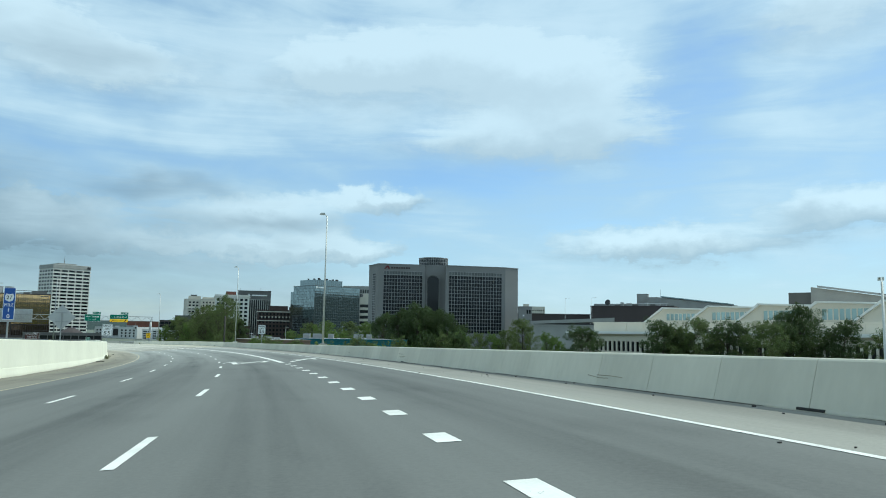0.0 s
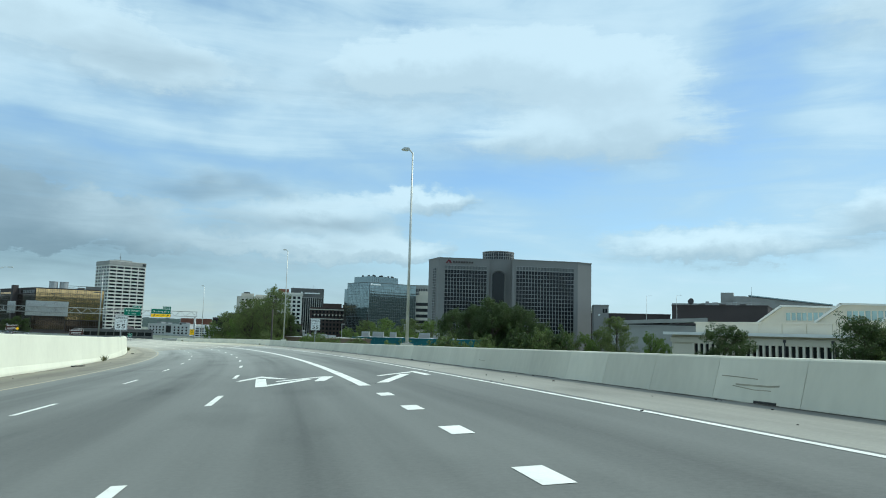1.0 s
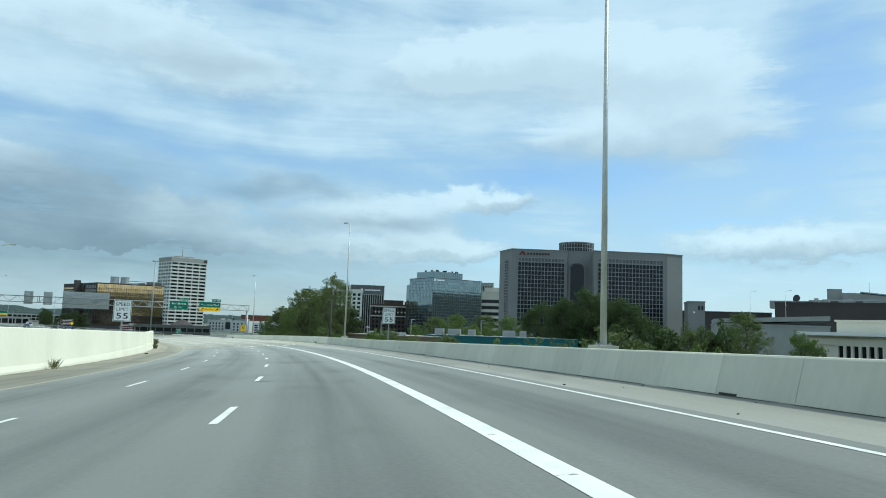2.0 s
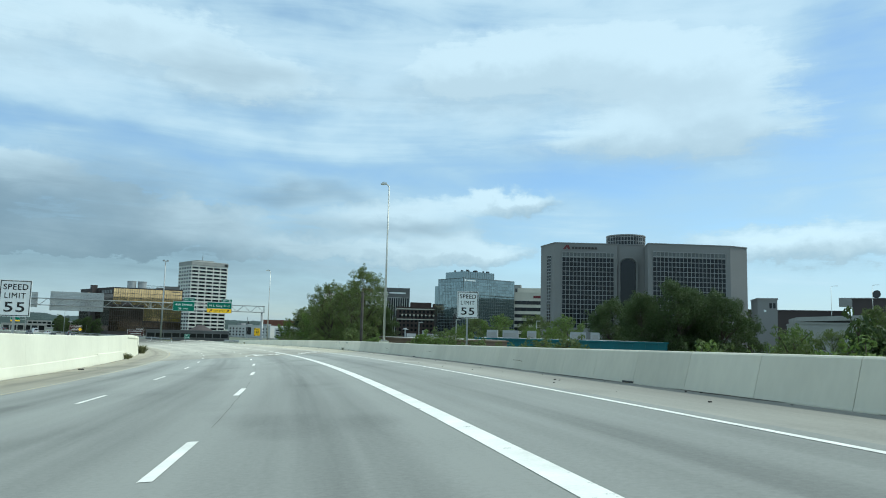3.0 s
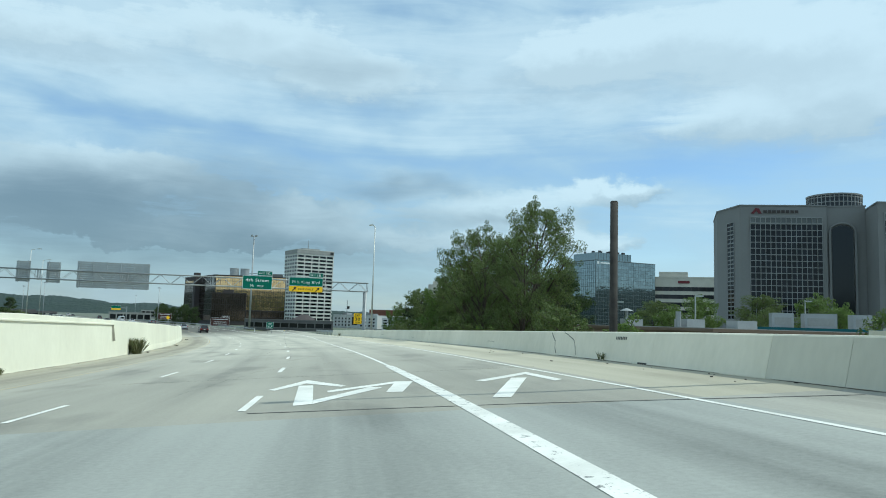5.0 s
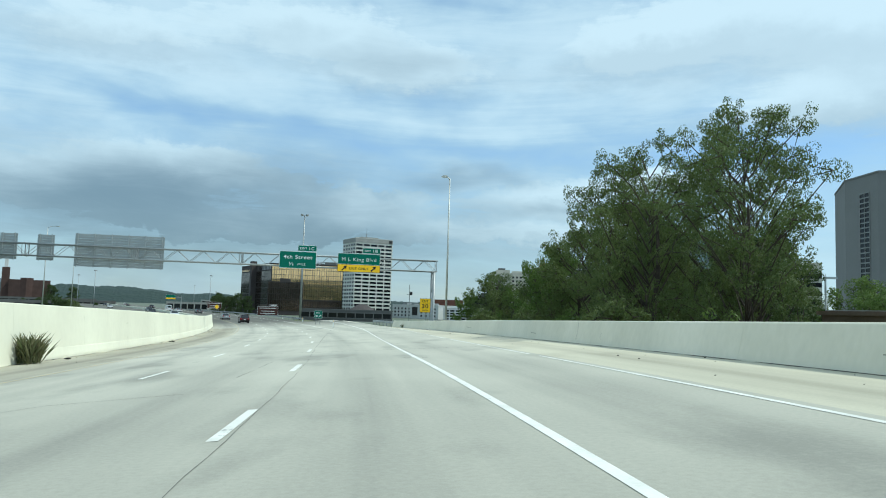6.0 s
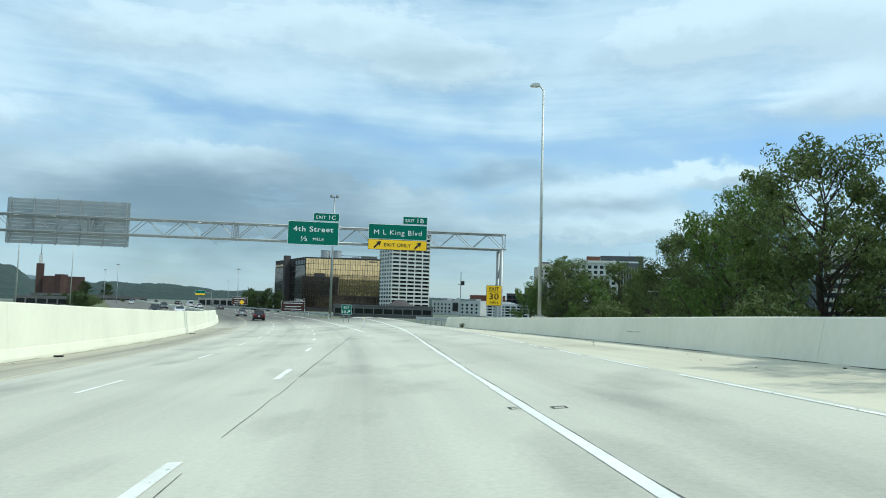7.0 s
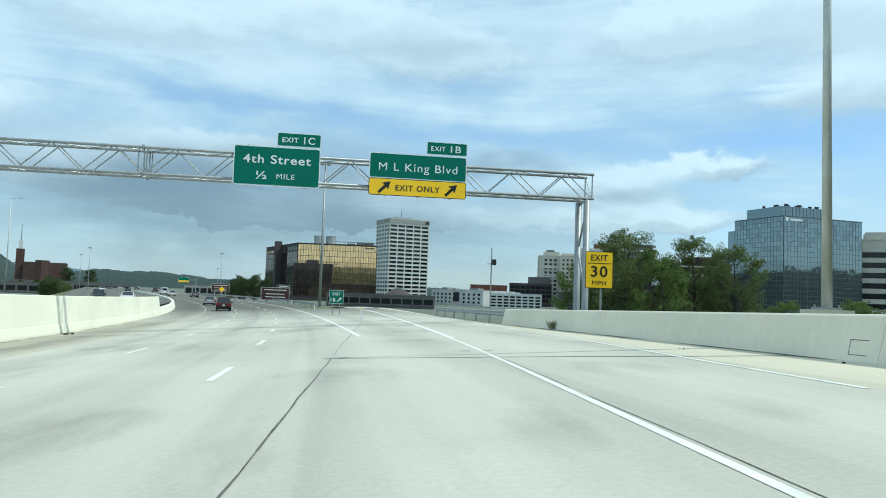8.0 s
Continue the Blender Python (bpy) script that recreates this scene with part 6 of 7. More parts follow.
part("fin", g, MULLION_B, ph)
random.seed(4)
g = Geo()
for k in range(16):
    x, y = random.uniform(4, 26), random.uniform(5, 22)
    g.box((x, y, hz(37.6)), (random.uniform(0.3, 2.2), random.uniform(0.3, 1.5), random.uniform(0.6, 1.8)), random.uniform(0, 90))
part("roof_clutter", g, DARKMETAL, ph)
part("logo_bar", Geo().span((0.6, -0.3, hz(30.6)), (2.0, -0.1, hz(31.9))).span((2.8, -0.3, hz(30.8)), (9, -0.1, hz(31.5))), SIGN_WHITE, gl, "white bars in place of a name")
grey = building("office_building", "tall grey office building far behind the glass block", -137, 1070, 0, rect(50, 24), H, 65, GREY_CONC, "office building")
facade(grey, (1, 0), (49, 0), hz(48), hz(61), 14, 2, GREY_CONC, DARK_GLASS, 1.2, 1.2, 0.3)
ub = building("office_building", "pale office building with dark ribbon windows", -57.5, 551.5, -1, rect(34, 30), H, 25.6, STONE, "office building")
for k in range(7):
    facade(ub, (0.2, 0), (33.8, 0), hz(20.6 - 4.2 * k - 2.1), hz(20.6 - 4.2 * k), 9, 1, MULLION_D, DARK_GLASS, 0.2, 0.15, 0.06)
part("upper_block", Geo().span((2, 2, hz(25.6)), (17, 16, hz(29))), STONE, ub)
part("logo_bar", Geo().span((12, -0.3, hz(22.6)), (18, -0.1, hz(24.0))), RED_SIGN, ub, "dark red bars in place of a name")

# the teal shed and its roof machines
ts = building("warehouse", "long low teal metal-clad shed", -38.5, 202.5, 1.5, rect(30.5, 22), H, -1.35, TEAL, "warehouse", roof=METAL_ROOF, rim=0.25)
g = Geo()
for k in range(31):
    g.span((k - 0.04 + 0.2, -0.1, hz(-6)), (k + 0.04 + 0.2, -0.02, hz(-1.4)))
part("rib", g, TEAL, ts)
for x, y, w in ((1.5, 4, 1.8), (4.2, 4, 2.6), (8.3, 5, 1.5), (15.5, 5, 2.6), (19, 6, 1.4)):
    u_ = part("roof_unit", Geo().span((x, y, hz(-1.1)), (x + w, y + 2, hz(0.2))), METAL_ROOF, ts, "grey rooftop air conditioner")
    part("grille", Geo().span((x + 0.2, y - 0.05, hz(-0.9)), (x + w - 0.2, y, hz(-0.2))), GREY_CONC, u_)
sh2 = building("warehouse", "low brown brick flat-roofed shed with pale roof units", -54.2, 199.7, -55.8, rect(19.8, 13), H, -1.6, SHED_BRICK, "warehouse", roof=GREY_CONC, rim=0.2)
for x, y, w, hh in ((1.5, 4, 1.1, 0.65), (8.2, 5, 1.7, 0.7), (15.2, 4.5, 1.2, 0.6)):
    u_ = part("roof_unit", Geo().span((x, y, hz(-1.4)), (x + w, y + 1.6, hz(-1.4 + hh))), METAL_ROOF, sh2, "pale rooftop unit")
    part("grille", Geo().span((x + 0.15, y - 0.04, hz(-1.2)), (x + w - 0.15, y, hz(-1.4 + hh - 0.25))), METAL_ROOF, u_)
part("vent", Geo().rod((11.7, 3, hz(-1.9)), (11.7, 3, hz(-0.2)), 0.2, n=8), STEEL, sh2)
part("vent", Geo().rod((4.3, 3, hz(-1.9)), (4.3, 3, hz(-0.1)), 0.12, n=8).rod((4.3, 3, hz(-0.12)), (4.3, 3, hz(0.1)), 0.6, 0.1, n=8), STEEL, sh2)

# convention hall with its sawtooth roof
ch = thing("convention_hall", (44.0, 223.0, H), -52.1, "long cream convention hall with a glazed sawtooth roof", "convention hall")
L_ = 150.0
part("wall", Geo().span((0, 6, 0), (L_, 60, hz(4.6))), CREAM, ch, "cream upper wall")
part("wall", Geo().span((-3, 0, 0), (L_, 6.05, hz(1.6))), CREAM, ch)
part("canopy", Geo().span((-4, -2.4, hz(1.5)), (L_, 6.3, hz(2.2))), CREAM_ROOF, ch, "white projecting canopy roof")
part("coping", Geo().span((-0.3, 5.7, hz(4.6)), (L_, 6.6, hz(5.0))), CREAM, ch)
for k in range(25):
    if 2 <= k:
        part("pilaster", Geo().span((6.0 * k - 0.18, 5.82, hz(2.2)), (6.0 * k + 0.18, 6.02, hz(4.6))), CREAM, ch)
facade(ch, (4, -0.02), (L_ - 30, -0.02), hz(-3.6), hz(-0.4), 72, 1, CREAM, DARK_GLASS, 0.55, 0.4, 0.5)
part("window_frieze", Geo().span((-3, -0.6, hz(-0.4)), (L_, 0.1, hz(0.9))), CREAM, ch)
PALE_GLASS = glass_mat("pale_glass", (0.42, 0.55, 0.54), 0.1, rand=0.2, metal=0.3)
for k in range(9):
    x0 = 19.5 + 15.1 * k
    y0 = 14 - 0.55 * k
    zt = 9.4 + 0.25 * min(k, 3)
    tooth = part("roof_tooth", Geo().slab([(x0 - 7.2, hz(4.8)), (x0 + 13.2, hz(4.8)), (x0 + 13.2, hz(zt - 0.5)), (x0, hz(zt))], y0, 54), CREAM, ch)
    part("roof_edge", Geo().slab([(x0 - 0.2, hz(zt - 0.35)), (x0 + 13.5, hz(zt - 0.85)), (x0 + 13.5, hz(zt - 0.45)), (x0 - 0.2, hz(zt + 0.1))], y0 - 0.5, y0 + 0.3), CREAM_ROOF, tooth)
    part("slope_edge", Geo().slab([(x0 - 7.3, hz(4.85)), (x0 - 6.6, hz(4.85)), (x0 + 0.35, hz(zt - 0.25)), (x0 - 0.1, hz(zt + 0.12)), (x0 - 0.3, hz(zt + 0.05))], y0 - 0.5, y0 + 0.3), CREAM_ROOF, tooth)
    facade(tooth, (x0 + 1.0, y0 - 0.02), (x0 + 12.0, y0 - 0.02), hz(5.5), hz(zt - 1.7), 8, 1, CREAM, PALE_GLASS, 0.3, 0.3, 0.15)
for x in (33, 43.5):
    part("lamp_post", Geo().rod((x, -8, 0), (x, -8, hz(0.6)), 0.14, n=8).box((x, -8, hz(0.5)), (0.5, 0.5, 0.7)), DARKMETAL, ch)
db = building("convention_block", "dark brown windowless hall block", 77.5, 368.0, -24, rect(40, 30), H, 15.0, BROWN_WALL, "hall block")
part("dish", Geo().rod((7.5, 6, hz(15)), (7.5, 6, hz(16.2)), 0.2, n=6).rod((7.3, 5.6, hz(17.4)), (7.6, 6.2, hz(17.2)), 1.5, 1.3, n=16), DARKMETAL, db, "satellite dish")
rngp = random.Random(15)
for k in range(9):
    x = 11 + 2.9 * k
    w_, h_ = rngp.uniform(1.2, 2.6), rngp.uniform(0.8, 2.2)
    part("roof_unit", Geo().span((x, 5, hz(15.2)), (x + w_, 5 + rngp.uniform(1.5, 3), hz(15.2 + h_))), METAL_ROOF if k % 3 else DARK_CONC, db)
part("roof_pipe", Geo().rod((12, 4.4, hz(16.4)), (37, 4.4, hz(16.6)), 0.22, n=8), STEEL, db)
part("roof_mast", Geo().rod((33, 8, hz(15)), (33, 8, hz(24)), 0.12, 0.05, n=6), STEEL, db)
db2 = building("convention_block", "long low dark brown wall", 40, 385, -8, rect(40, 20), H, 11.0, BROWN_WALL, "hall block")
pd = building("parking_deck", "grey open parking deck with a sloping ramp", 38.4, 297.6, -10.5, rect(33, 30), H, 4.4, GREY_CONC, "parking deck")
part("upper_deck", Geo().slab([(0, hz(5.0)), (33, hz(6.4)), (33, hz(7.9)), (0, hz(6.2))], -0.4, 24), GREY_CONC, pd)
# solid dark box stands in for the shade under the upper deck
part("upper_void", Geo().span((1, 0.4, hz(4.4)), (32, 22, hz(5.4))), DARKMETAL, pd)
side_lamp((70, 330, H), 26.5, 0)
side_lamp((58, 330, H), 26.0, 0)
gr1 = thing("hall_roof", (116, 402, H), -20, "grey glazed slope of a farther hall roof", "roof")
part("roof", Geo().slab([(0, hz(16)), (46, hz(16)), (46, hz(17.5)), (5, hz(22)), (0, hz(22))], 0, 30), GREY_CONC, gr1)
part("glazing", Geo().slab([(7, hz(22.1)), (44, hz(17.8)), (44, hz(18.3)), (7, hz(22.6))], -0.6, 26), BLUE_GLASS, gr1)
part("plant_room", Geo().span((-6, 4, hz(16)), (0, 12, hz(24))).span((-30, 6, hz(15)), (-6, 14, hz(18.5))), GREY_CONC, gr1)
gr2 = thing("hall_roof", (113.5, 234, H), -38, "grey wedge-shaped hall roof with a ribbed edge", "roof")
part("roof", Geo().slab([(6, hz(9)), (44, hz(9)), (44, hz(11)), (6, hz(17.2))], 0, 30), GREY_CONC, gr2)
part("roof_rib", Geo().slab([(8, hz(17.0)), (44, hz(11.2)), (44, hz(11.8)), (8, hz(17.6))], -0.8, -0.3), METAL_ROOF, gr2)
part("plant_room", Geo().span((-1, 2, hz(9)), (6, 14, hz(15.6))), DARK_CONC, gr2)
for x, y, z, w in ((128, 285, 12.5, 5), (134, 280, 12.5, 3.4)):
    ob = thing("cooling_tower", (x, y, H), -30, "dark cooling tower block behind the hall", "cooling tower")
    part("casing", Geo().span((-w / 2, -2, 0), (w / 2, 2, z + 1.2 - H)), DARK_CONC, ob)
    part("louvre", Geo().span((-w / 2 + 0.3, -2.1, z - 1 - H), (w / 2 - 0.3, -2, z + 0.6 - H)), DARKMETAL, ob)

# far side of the valley
cb = thing("church", (-675.5, 621.5, H), 50, "dark red brick hall with a slim brick bell tower", "church")
part("tower", Geo().span((-3, -3, 0), (3, 3, hz(24.4))), CHURCH_BRICK, cb)
part("belfry", Geo().span((-1.4, -1.4, hz(24.4)), (1.4, 1.4, hz(32))), WHITE_STUCCO, cb)
part("spire", Geo().rod((0, 0, hz(32)), (0, 0, hz(46)), 0.5, 0.1, n=6), STEEL, cb)
part("hall", Geo().prism([(3, -6), (12, -8), (17, -10), (22, -8), (36, -8), (36, 16), (3, 16)], 0, hz(13.5)), CHURCH_BRICK, cb)
part("hall_top", Geo().prism([(12, -7), (17, -9), (22, -7), (22, 12), (12, 12)], hz(13.5), hz(15.2)), CHURCH_BRICK, cb)


def plain_block(name, label, x, y, turn, w, d, z1, wall, nx=0, nz=0, category="building"):
    b = building(name, label, x, y, turn, rect(w, d), H, z1, wall, category, roof=DARK_CONC)
    if nx:
        facade(b, (0.5, 0), (w - 0.5, 0), hz(z1 - 0.8 * (z1 - H)), hz(z1 - 0.6), nx, nz, wall, DARK_GLASS, 0.8, 0.9, 0.2)
    return b


plain_block("commercial_building", "long low white commercial building", -640, 840, 40, 60, 30, 0.5, GREY_CONC, 12, 2)
plain_block("commercial_building", "low grey commercial building", -560, 900, 40, 50, 30, 1.5, GREY_CONC, 10, 2)
plain_block("commercial_building", "low white commercial building by the far road", -455, 586, 42, 30, 16, -2.5, GREY_CONC, 6, 1)
plain_block("commercial_building", "low tan store with a flat roof", -520, 540, 50, 44, 24, -3.5, DARK_CONC, 8, 1)
plain_block("commercial_building", "grey low store with a flat roof", -430, 430, 52, 40, 24, -4.0, DARK_CONC, 8, 1)
plain_block("commercial_building", "dark low store with a flat roof", -600, 560, 50, 70, 24, -2.5, DARK_CONC, 10, 1)
plain_block("commercial_building", "brick low building by the highway", -420, 690, 40, 40, 24, 1.0, DARK_BRICK, 8, 2)
plain_block("filling_station", "white canopied roadside building", -395, 605, 42, 26, 14, -2.5, WHITE_STUCCO, 4, 1)


# ---- trees and hills ----
def leaf_cloud(g, centre, radius, count, size, rng, flat=0.8):
    """Small leaf blades strewn in and on a clump; each blade is a bent pair of triangles."""
    cx, cy, cz = centre
    for _ in range(count):
        while True:
            x, y, z = rng.uniform(-1, 1), rng.uniform(-1, 1), rng.uniform(-1, 1)
            q = x * x + y * y + z * z
            if 0.12 < q < 1:
                break
        k = q ** -0.22
        p = Vector((cx + x * radius * k, cy + y * radius * k, cz + z * radius * flat * k))
        nrm = Vector((x + rng.uniform(-0.9, 0.9), y + rng.uniform(-0.9, 0.9), z + rng.uniform(-0.5, 1.1)))
        if nrm.length < 0.05:
            continue
        t = nrm.orthogonal().normalized()
        t.rotate(Matrix.Rotation(rng.uniform(0, 6.28), 3, nrm.normalized()))
        b = nrm.cross(t).normalized()
        s = size * rng.uniform(0.6, 1.3)
        n = len(g.v)
        g.v += [tuple(p - t * s), tuple(p + b * s * 0.45 + nrm.normalized() * s * 0.15), tuple(p + t * s), tuple(p - b * s * 0.45)]
        g.f += [(n, n + 1, n + 2, n + 3)]


def limb(g, p, q, r0, r1, n=7, bend=0.0, rng=random):
    mid = (Vector(p) + Vector(q)) / 2 + Vector((rng.uniform(-1, 1), rng.uniform(-1, 1), rng.uniform(-0.3, 0.6))) * bend
    g.rod(p, mid, r0, (r0 + r1) / 2, n, caps=False)
    g.rod(mid, q, (r0 + r1) / 2, r1, n, caps=False)


def make_tree(seed, height, spread, leaf, clumps, per, size, trunk=0.22, crown_from=0.25, top_bias=1.0, label="", clump=1.0, flat=0.8, twigs=3):
    """A tapered trunk with limbs and a crown of leaf clumps round their ends."""
    rng = random.Random(seed)
    ob = thing("tree", (0, 0, 0), 0, label, "tree")
    w, c = Geo(), Geo()
    w.rod((0, 0, -0.6), (0, 0, height * 0.22), trunk * 1.3, trunk, 9, caps=False)
    top = Vector((rng.uniform(-0.4, 0.4), rng.uniform(-0.4, 0.4), height * 0.8))
    limb(w, (0, 0, height * 0.22), top, trunk, trunk * 0.25, 8, 0.4, rng)
    for k in range(clumps):
        f = crown_from + (1 - crown_from) * ((k + rng.random()) / clumps) ** top_bias
        z = height * f
        belt = math.sin(math.pi * min(1, (f - crown_from * 0.6) / (1.06 - crown_from * 0.6))) ** 0.7
        rr = spread * belt * rng.uniform(0.35, 1.0)
        a = rng.uniform(0, 6.28)
        p = Vector((math.cos(a) * rr, math.sin(a) * rr, z))
        root = Vector((0, 0, max(height * 0.15, z - rr * rng.uniform(0.5, 0.9) - height * 0.05)))
        limb(w, root, p, trunk * 0.32 * (1.1 - f * 0.6), 0.025, 5, 0.35, rng)
        R = spread * clump * rng.uniform(0.20, 0.36)
        leaf_cloud(c, p, R, per, size, rng, flat)
        for _ in range(twigs):
            d = Vector((rng.uniform(-1, 1), rng.uniform(-1, 1), rng.uniform(-0.4, 1))).normalized()
            e = p + d * R * rng.uniform(0.9, 1.5)
            limb(w, p, e, 0.03, 0.012, 4, 0.05, rng)
            leaf_cloud(c, e, R * 0.42, per // 6, size, rng)
    part("trunk", w, BARK, ob)
    part("crown", c, leaf, ob)
    return ob


BROAD = [make_tree(11, 12, 4.6, LEAF, 64, 330, 0.100, 0.24, 0.12, label="leafy green roadside tree beyond the parapet", clump=0.72),
         make_tree(12, 14, 5.0, LEAF_D, 72, 220, 0.14, 0.27, 0.15, label="dark green broad roadside tree beyond the parapet", clump=0.74),
         make_tree(13, 11, 3.8, LEAF, 42, 150, 0.125, 0.22, 0.28, label="loose airy green tree beyond the parapet", clump=0.66, flat=0.55),
         make_tree(14, 9, 4.2, LEAF_L, 54, 200, 0.12, 0.18, 0.05, label="light green young tree beyond the parapet", clump=0.72),
         make_tree(15, 14, 5.4, LEAF, 42, 430, 0.072, 0.24, 0.34, label="tall open-crowned tree with long bare limbs beyond the parapet", clump=0.62, flat=0.5),
         make_tree(16, 14, 5.0, LEAF_D, 96, 300, 0.13, 0.27, 0.10, label="dense round dark green broadleaf tree in the town", clump=0.86, flat=0.85, twigs=1)]
BUSH = [make_tree(21, 3.6, 2.2, LEAF_L, 26, 260, 0.075, 0.07, 0.02, label="light green bush behind the parapet"),
        make_tree(22, 4.2, 2.6, LEAF, 28, 260, 0.08, 0.08, 0.02, label="green bush behind the parapet"),
        make_tree(23, 4.4, 2.4, LEAF_D, 26, 120, 0.16, 0.09, 0.04, label="dark glossy magnolia bush behind the parapet")]


def plant(src, x, y, z, s, turn=None, sz=None, group="roadside trees"):
    rnd = random.uniform(0, 360) if turn is None else turn
    src.scale = (s, s, (sz or s))
    o = copy_thing(src, pose(x, y, z, 0, 0, rnd))
    src.scale = (1, 1, 1)
    o["group"] = group
    return o


TALL = {0: 12.6, 1: 14.8, 2: 11.6, 3: 9.6, 4: 14.6, 5: 15.0}


def plant_top(k, x, y, base, top, spread, group="roadside trees"):
    """A tree on its base whose crown reaches the height top, its crown about spread metres across."""
    width = {0: 10.4, 1: 11.4, 2: 8.6, 3: 9.4, 4: 11.6, 5: 12.4}[k]
    return plant(BROAD[k], x, y, base, spread / width, None, (top - base) / TALL[k], group)


random.seed(7)
B = GROUND_Z
# the tall stand along the parapet
for u, d, k, top, spread in ((200.5, 17.4, 4, 6.4, 8.5), (206, 15.4, 4, 7.6, 9.0), (205.5, 21.0, 4, 9.8, 9.5), (210.5, 22.2, 4, 11.0, 10.5), (210.5, 15.4, 4, 7.4, 7.6), (219, 22, 4, 8.6, 10.5), (215.5, 19.0, 0, 5.8, 7.6), (227, 20.0, 0, 5.4, 9), (232.5, 19.5, 3, 4.0, 7.5), (224, 26, 4, 7.6, 10),
                             (229, 27, 1, 5.0, 9), (239.5, 25.0, 4, 6.2, 8), (243.5, 24.5, 0, 4.4, 8), (249, 25, 0, 3.4, 7.5), (212, 25.5, 1, 4.0, 8), (217, 28, 1, 4.0, 8)):
    p = road(u, d)
    plant_top(k, p[0], p[1], -7.0, top, spread)
for (x, y, k, top, spread) in ((-103.5, 299, 0, 6.0, 12), (-96.5, 305, 0, 5.6, 11), (-107, 309, 1, 4.5, 10), (-99, 296, 3, 2.5, 8), (-91.5, 302, 0, 4.2, 9), (-110, 300, 3, 2.0, 7), (-86, 330, 3, -2.0, 8), (-76, 335, 3, -1.5, 9)):
    plant_top(k, x, y, -8.5, top, spread)
# round the hotel and the town
for (x, y, k, top, spread) in ((-5.2, 211, 5, 9.9, 13), (2.0, 212, 5, 8.2, 11.5), (-9, 230, 5, 8.6, 13), (-15.9, 224, 5, 7.2, 11), (-1.5, 217, 5, 9.0, 12), (-11, 214, 5, 7.4, 10), (-2, 219, 1, 6.4, 11), (7.5, 218, 1, 3.6, 9),
                               (-24, 262, 3, 4.2, 12), (-32, 270, 0, 4.6, 12), (-42, 280, 3, 4.6, 13), (-50, 290, 0, 4.0, 12), (24.2, 205, 0, 5.4, 10.5), (28.0, 186, 3, 1.6, 6), (30.5, 188, 3, 0.6, 6), (6.2, 186, 3, 1.6, 7), (10.4, 185, 0, 1.3, 7), (14.2, 184.5, 3, 1.1, 7), (17.5, 186, 0, 2.0, 7),
                               (-30, 216, 3, 1.2, 7), (-36, 222, 0, 0.8, 7), (-46, 236, 3, 1.0, 8), (-26, 212, 3, 1.2, 6)):
    plant_top(k, x, y, B, top, spread)
plant_top(1, 26, 131, B + 0.3, 2.7, 10.5)
for (x, y, k, top, spread) in ((34, 110, 1, 3.6, 10), (38, 108, 0, 4.0, 9.5), (42, 106, 1, 3.6, 10), (46, 104, 0, 3.6, 10), (54.5, 110, 5, 6.4, 12), (51, 107, 1, 3.6, 9), (58.5, 105, 1, 4.0, 9), (64, 102, 0, 3.2, 9), (70, 100, 0, 2.8, 9), (36.5, 112, 1, 2.6, 9)):
    plant_top(k, x, y, B + 0.3, top, spread)
# shrubs before the parking deck
for (x, y, k, top) in ((-9.9, 140.6, 0, -0.7), (-7.2, 141, 1, -0.6), (-4.5, 139.5, 0, -0.8), (-2.2, 140.5, 2, 0.2), (1.0, 140, 1, 0.3), (4, 139, 2, 0.2), (-12.5, 142, 1, -1.6)):
    plant(BUSH[k], x, y, B, 1.35, None, (top - B) / 4.3, "roadside bushes")
# bushes that rise over the parapet
for (u, d, k, s, dz) in ((128, 13.5, 0, 0.85, -2.9), (133, 17, 1, 0.9, -3.4), (151.0, 14.8, 0, 1.0, -2.8), (153.0, 16.5, 1, 1.0, -3.0), (155.5, 15.4, 0, 1.05, -2.7), (159.5, 16.4, 1, 0.9, -3.3), (125, 15.4, 1, 0.9, -3.2), (112, 16, 0, 1.1, -4.0), (104, 15, 0, 1.1, -3.8), (150, 18, 1, 1.2, -4.9),
                         (160, 18, 0, 1.1, -4.0), (167, 22, 1, 1.2, -5.0), (178, 16, 0, 1.2, -3.6), (183, 13.6, 1, 1.1, -2.9), (193, 12.6, 0, 0.9, -2.7), (203, 12.8, 1, 1.0, -2.8), (212, 12.9, 0, 1.0, -2.8), (220, 13.2, 1, 0.9, -2.6), (232, 14.2, 0, 0.8, -2.6), (238, 15, 1, 1.0, -3.0), (96, 18, 1, 1.2, -4.4), (88, 19, 0, 1.1, -4.4)):
    p = road(u, d)
    plant(BUSH[k], p[0], p[1], p[2] + dz, s, None, None, "parapet bushes")
# dark trees by the gold block, the church and along the far road
for (x, y, k, s_) in ((-640, 640, 1, 1.3), (-630, 655, 1, 1.2), (-440, 640, 1, 0.85), (-372, 540, 1, 0.8), (-378, 552, 1, 0.8), (-432, 648, 1, 0.85), (-385, 560, 1, 0.95), (-299, 460, 1, 0.72), (-295, 463.5, 1, 0.84), (-291, 466.5, 1, 0.76), (-303, 457, 1, 0.55), (-426, 456, 5, 0.50), (-430, 466, 5, 0.62), (-420, 463, 5, 0.55), (-410, 447, 5, 0.40), (-434, 449, 5, 0.36), (-446, 462, 5, 0.45), (-398, 470, 5, 0.35)):
    plant(BROAD[k], x, y, B, s_, None, None, "valley trees")
for (x, y, k, s_) in ((-350, 407, 2, 1.5), (-357, 411, 2, 1.6), (-352, 414, 1, 1.5), (-361, 415, 2, 1.4), (-346, 411, 1, 1.3)):
    plant(BUSH[k], x, y, B - 0.4, s_, None, None, "valley bushes")
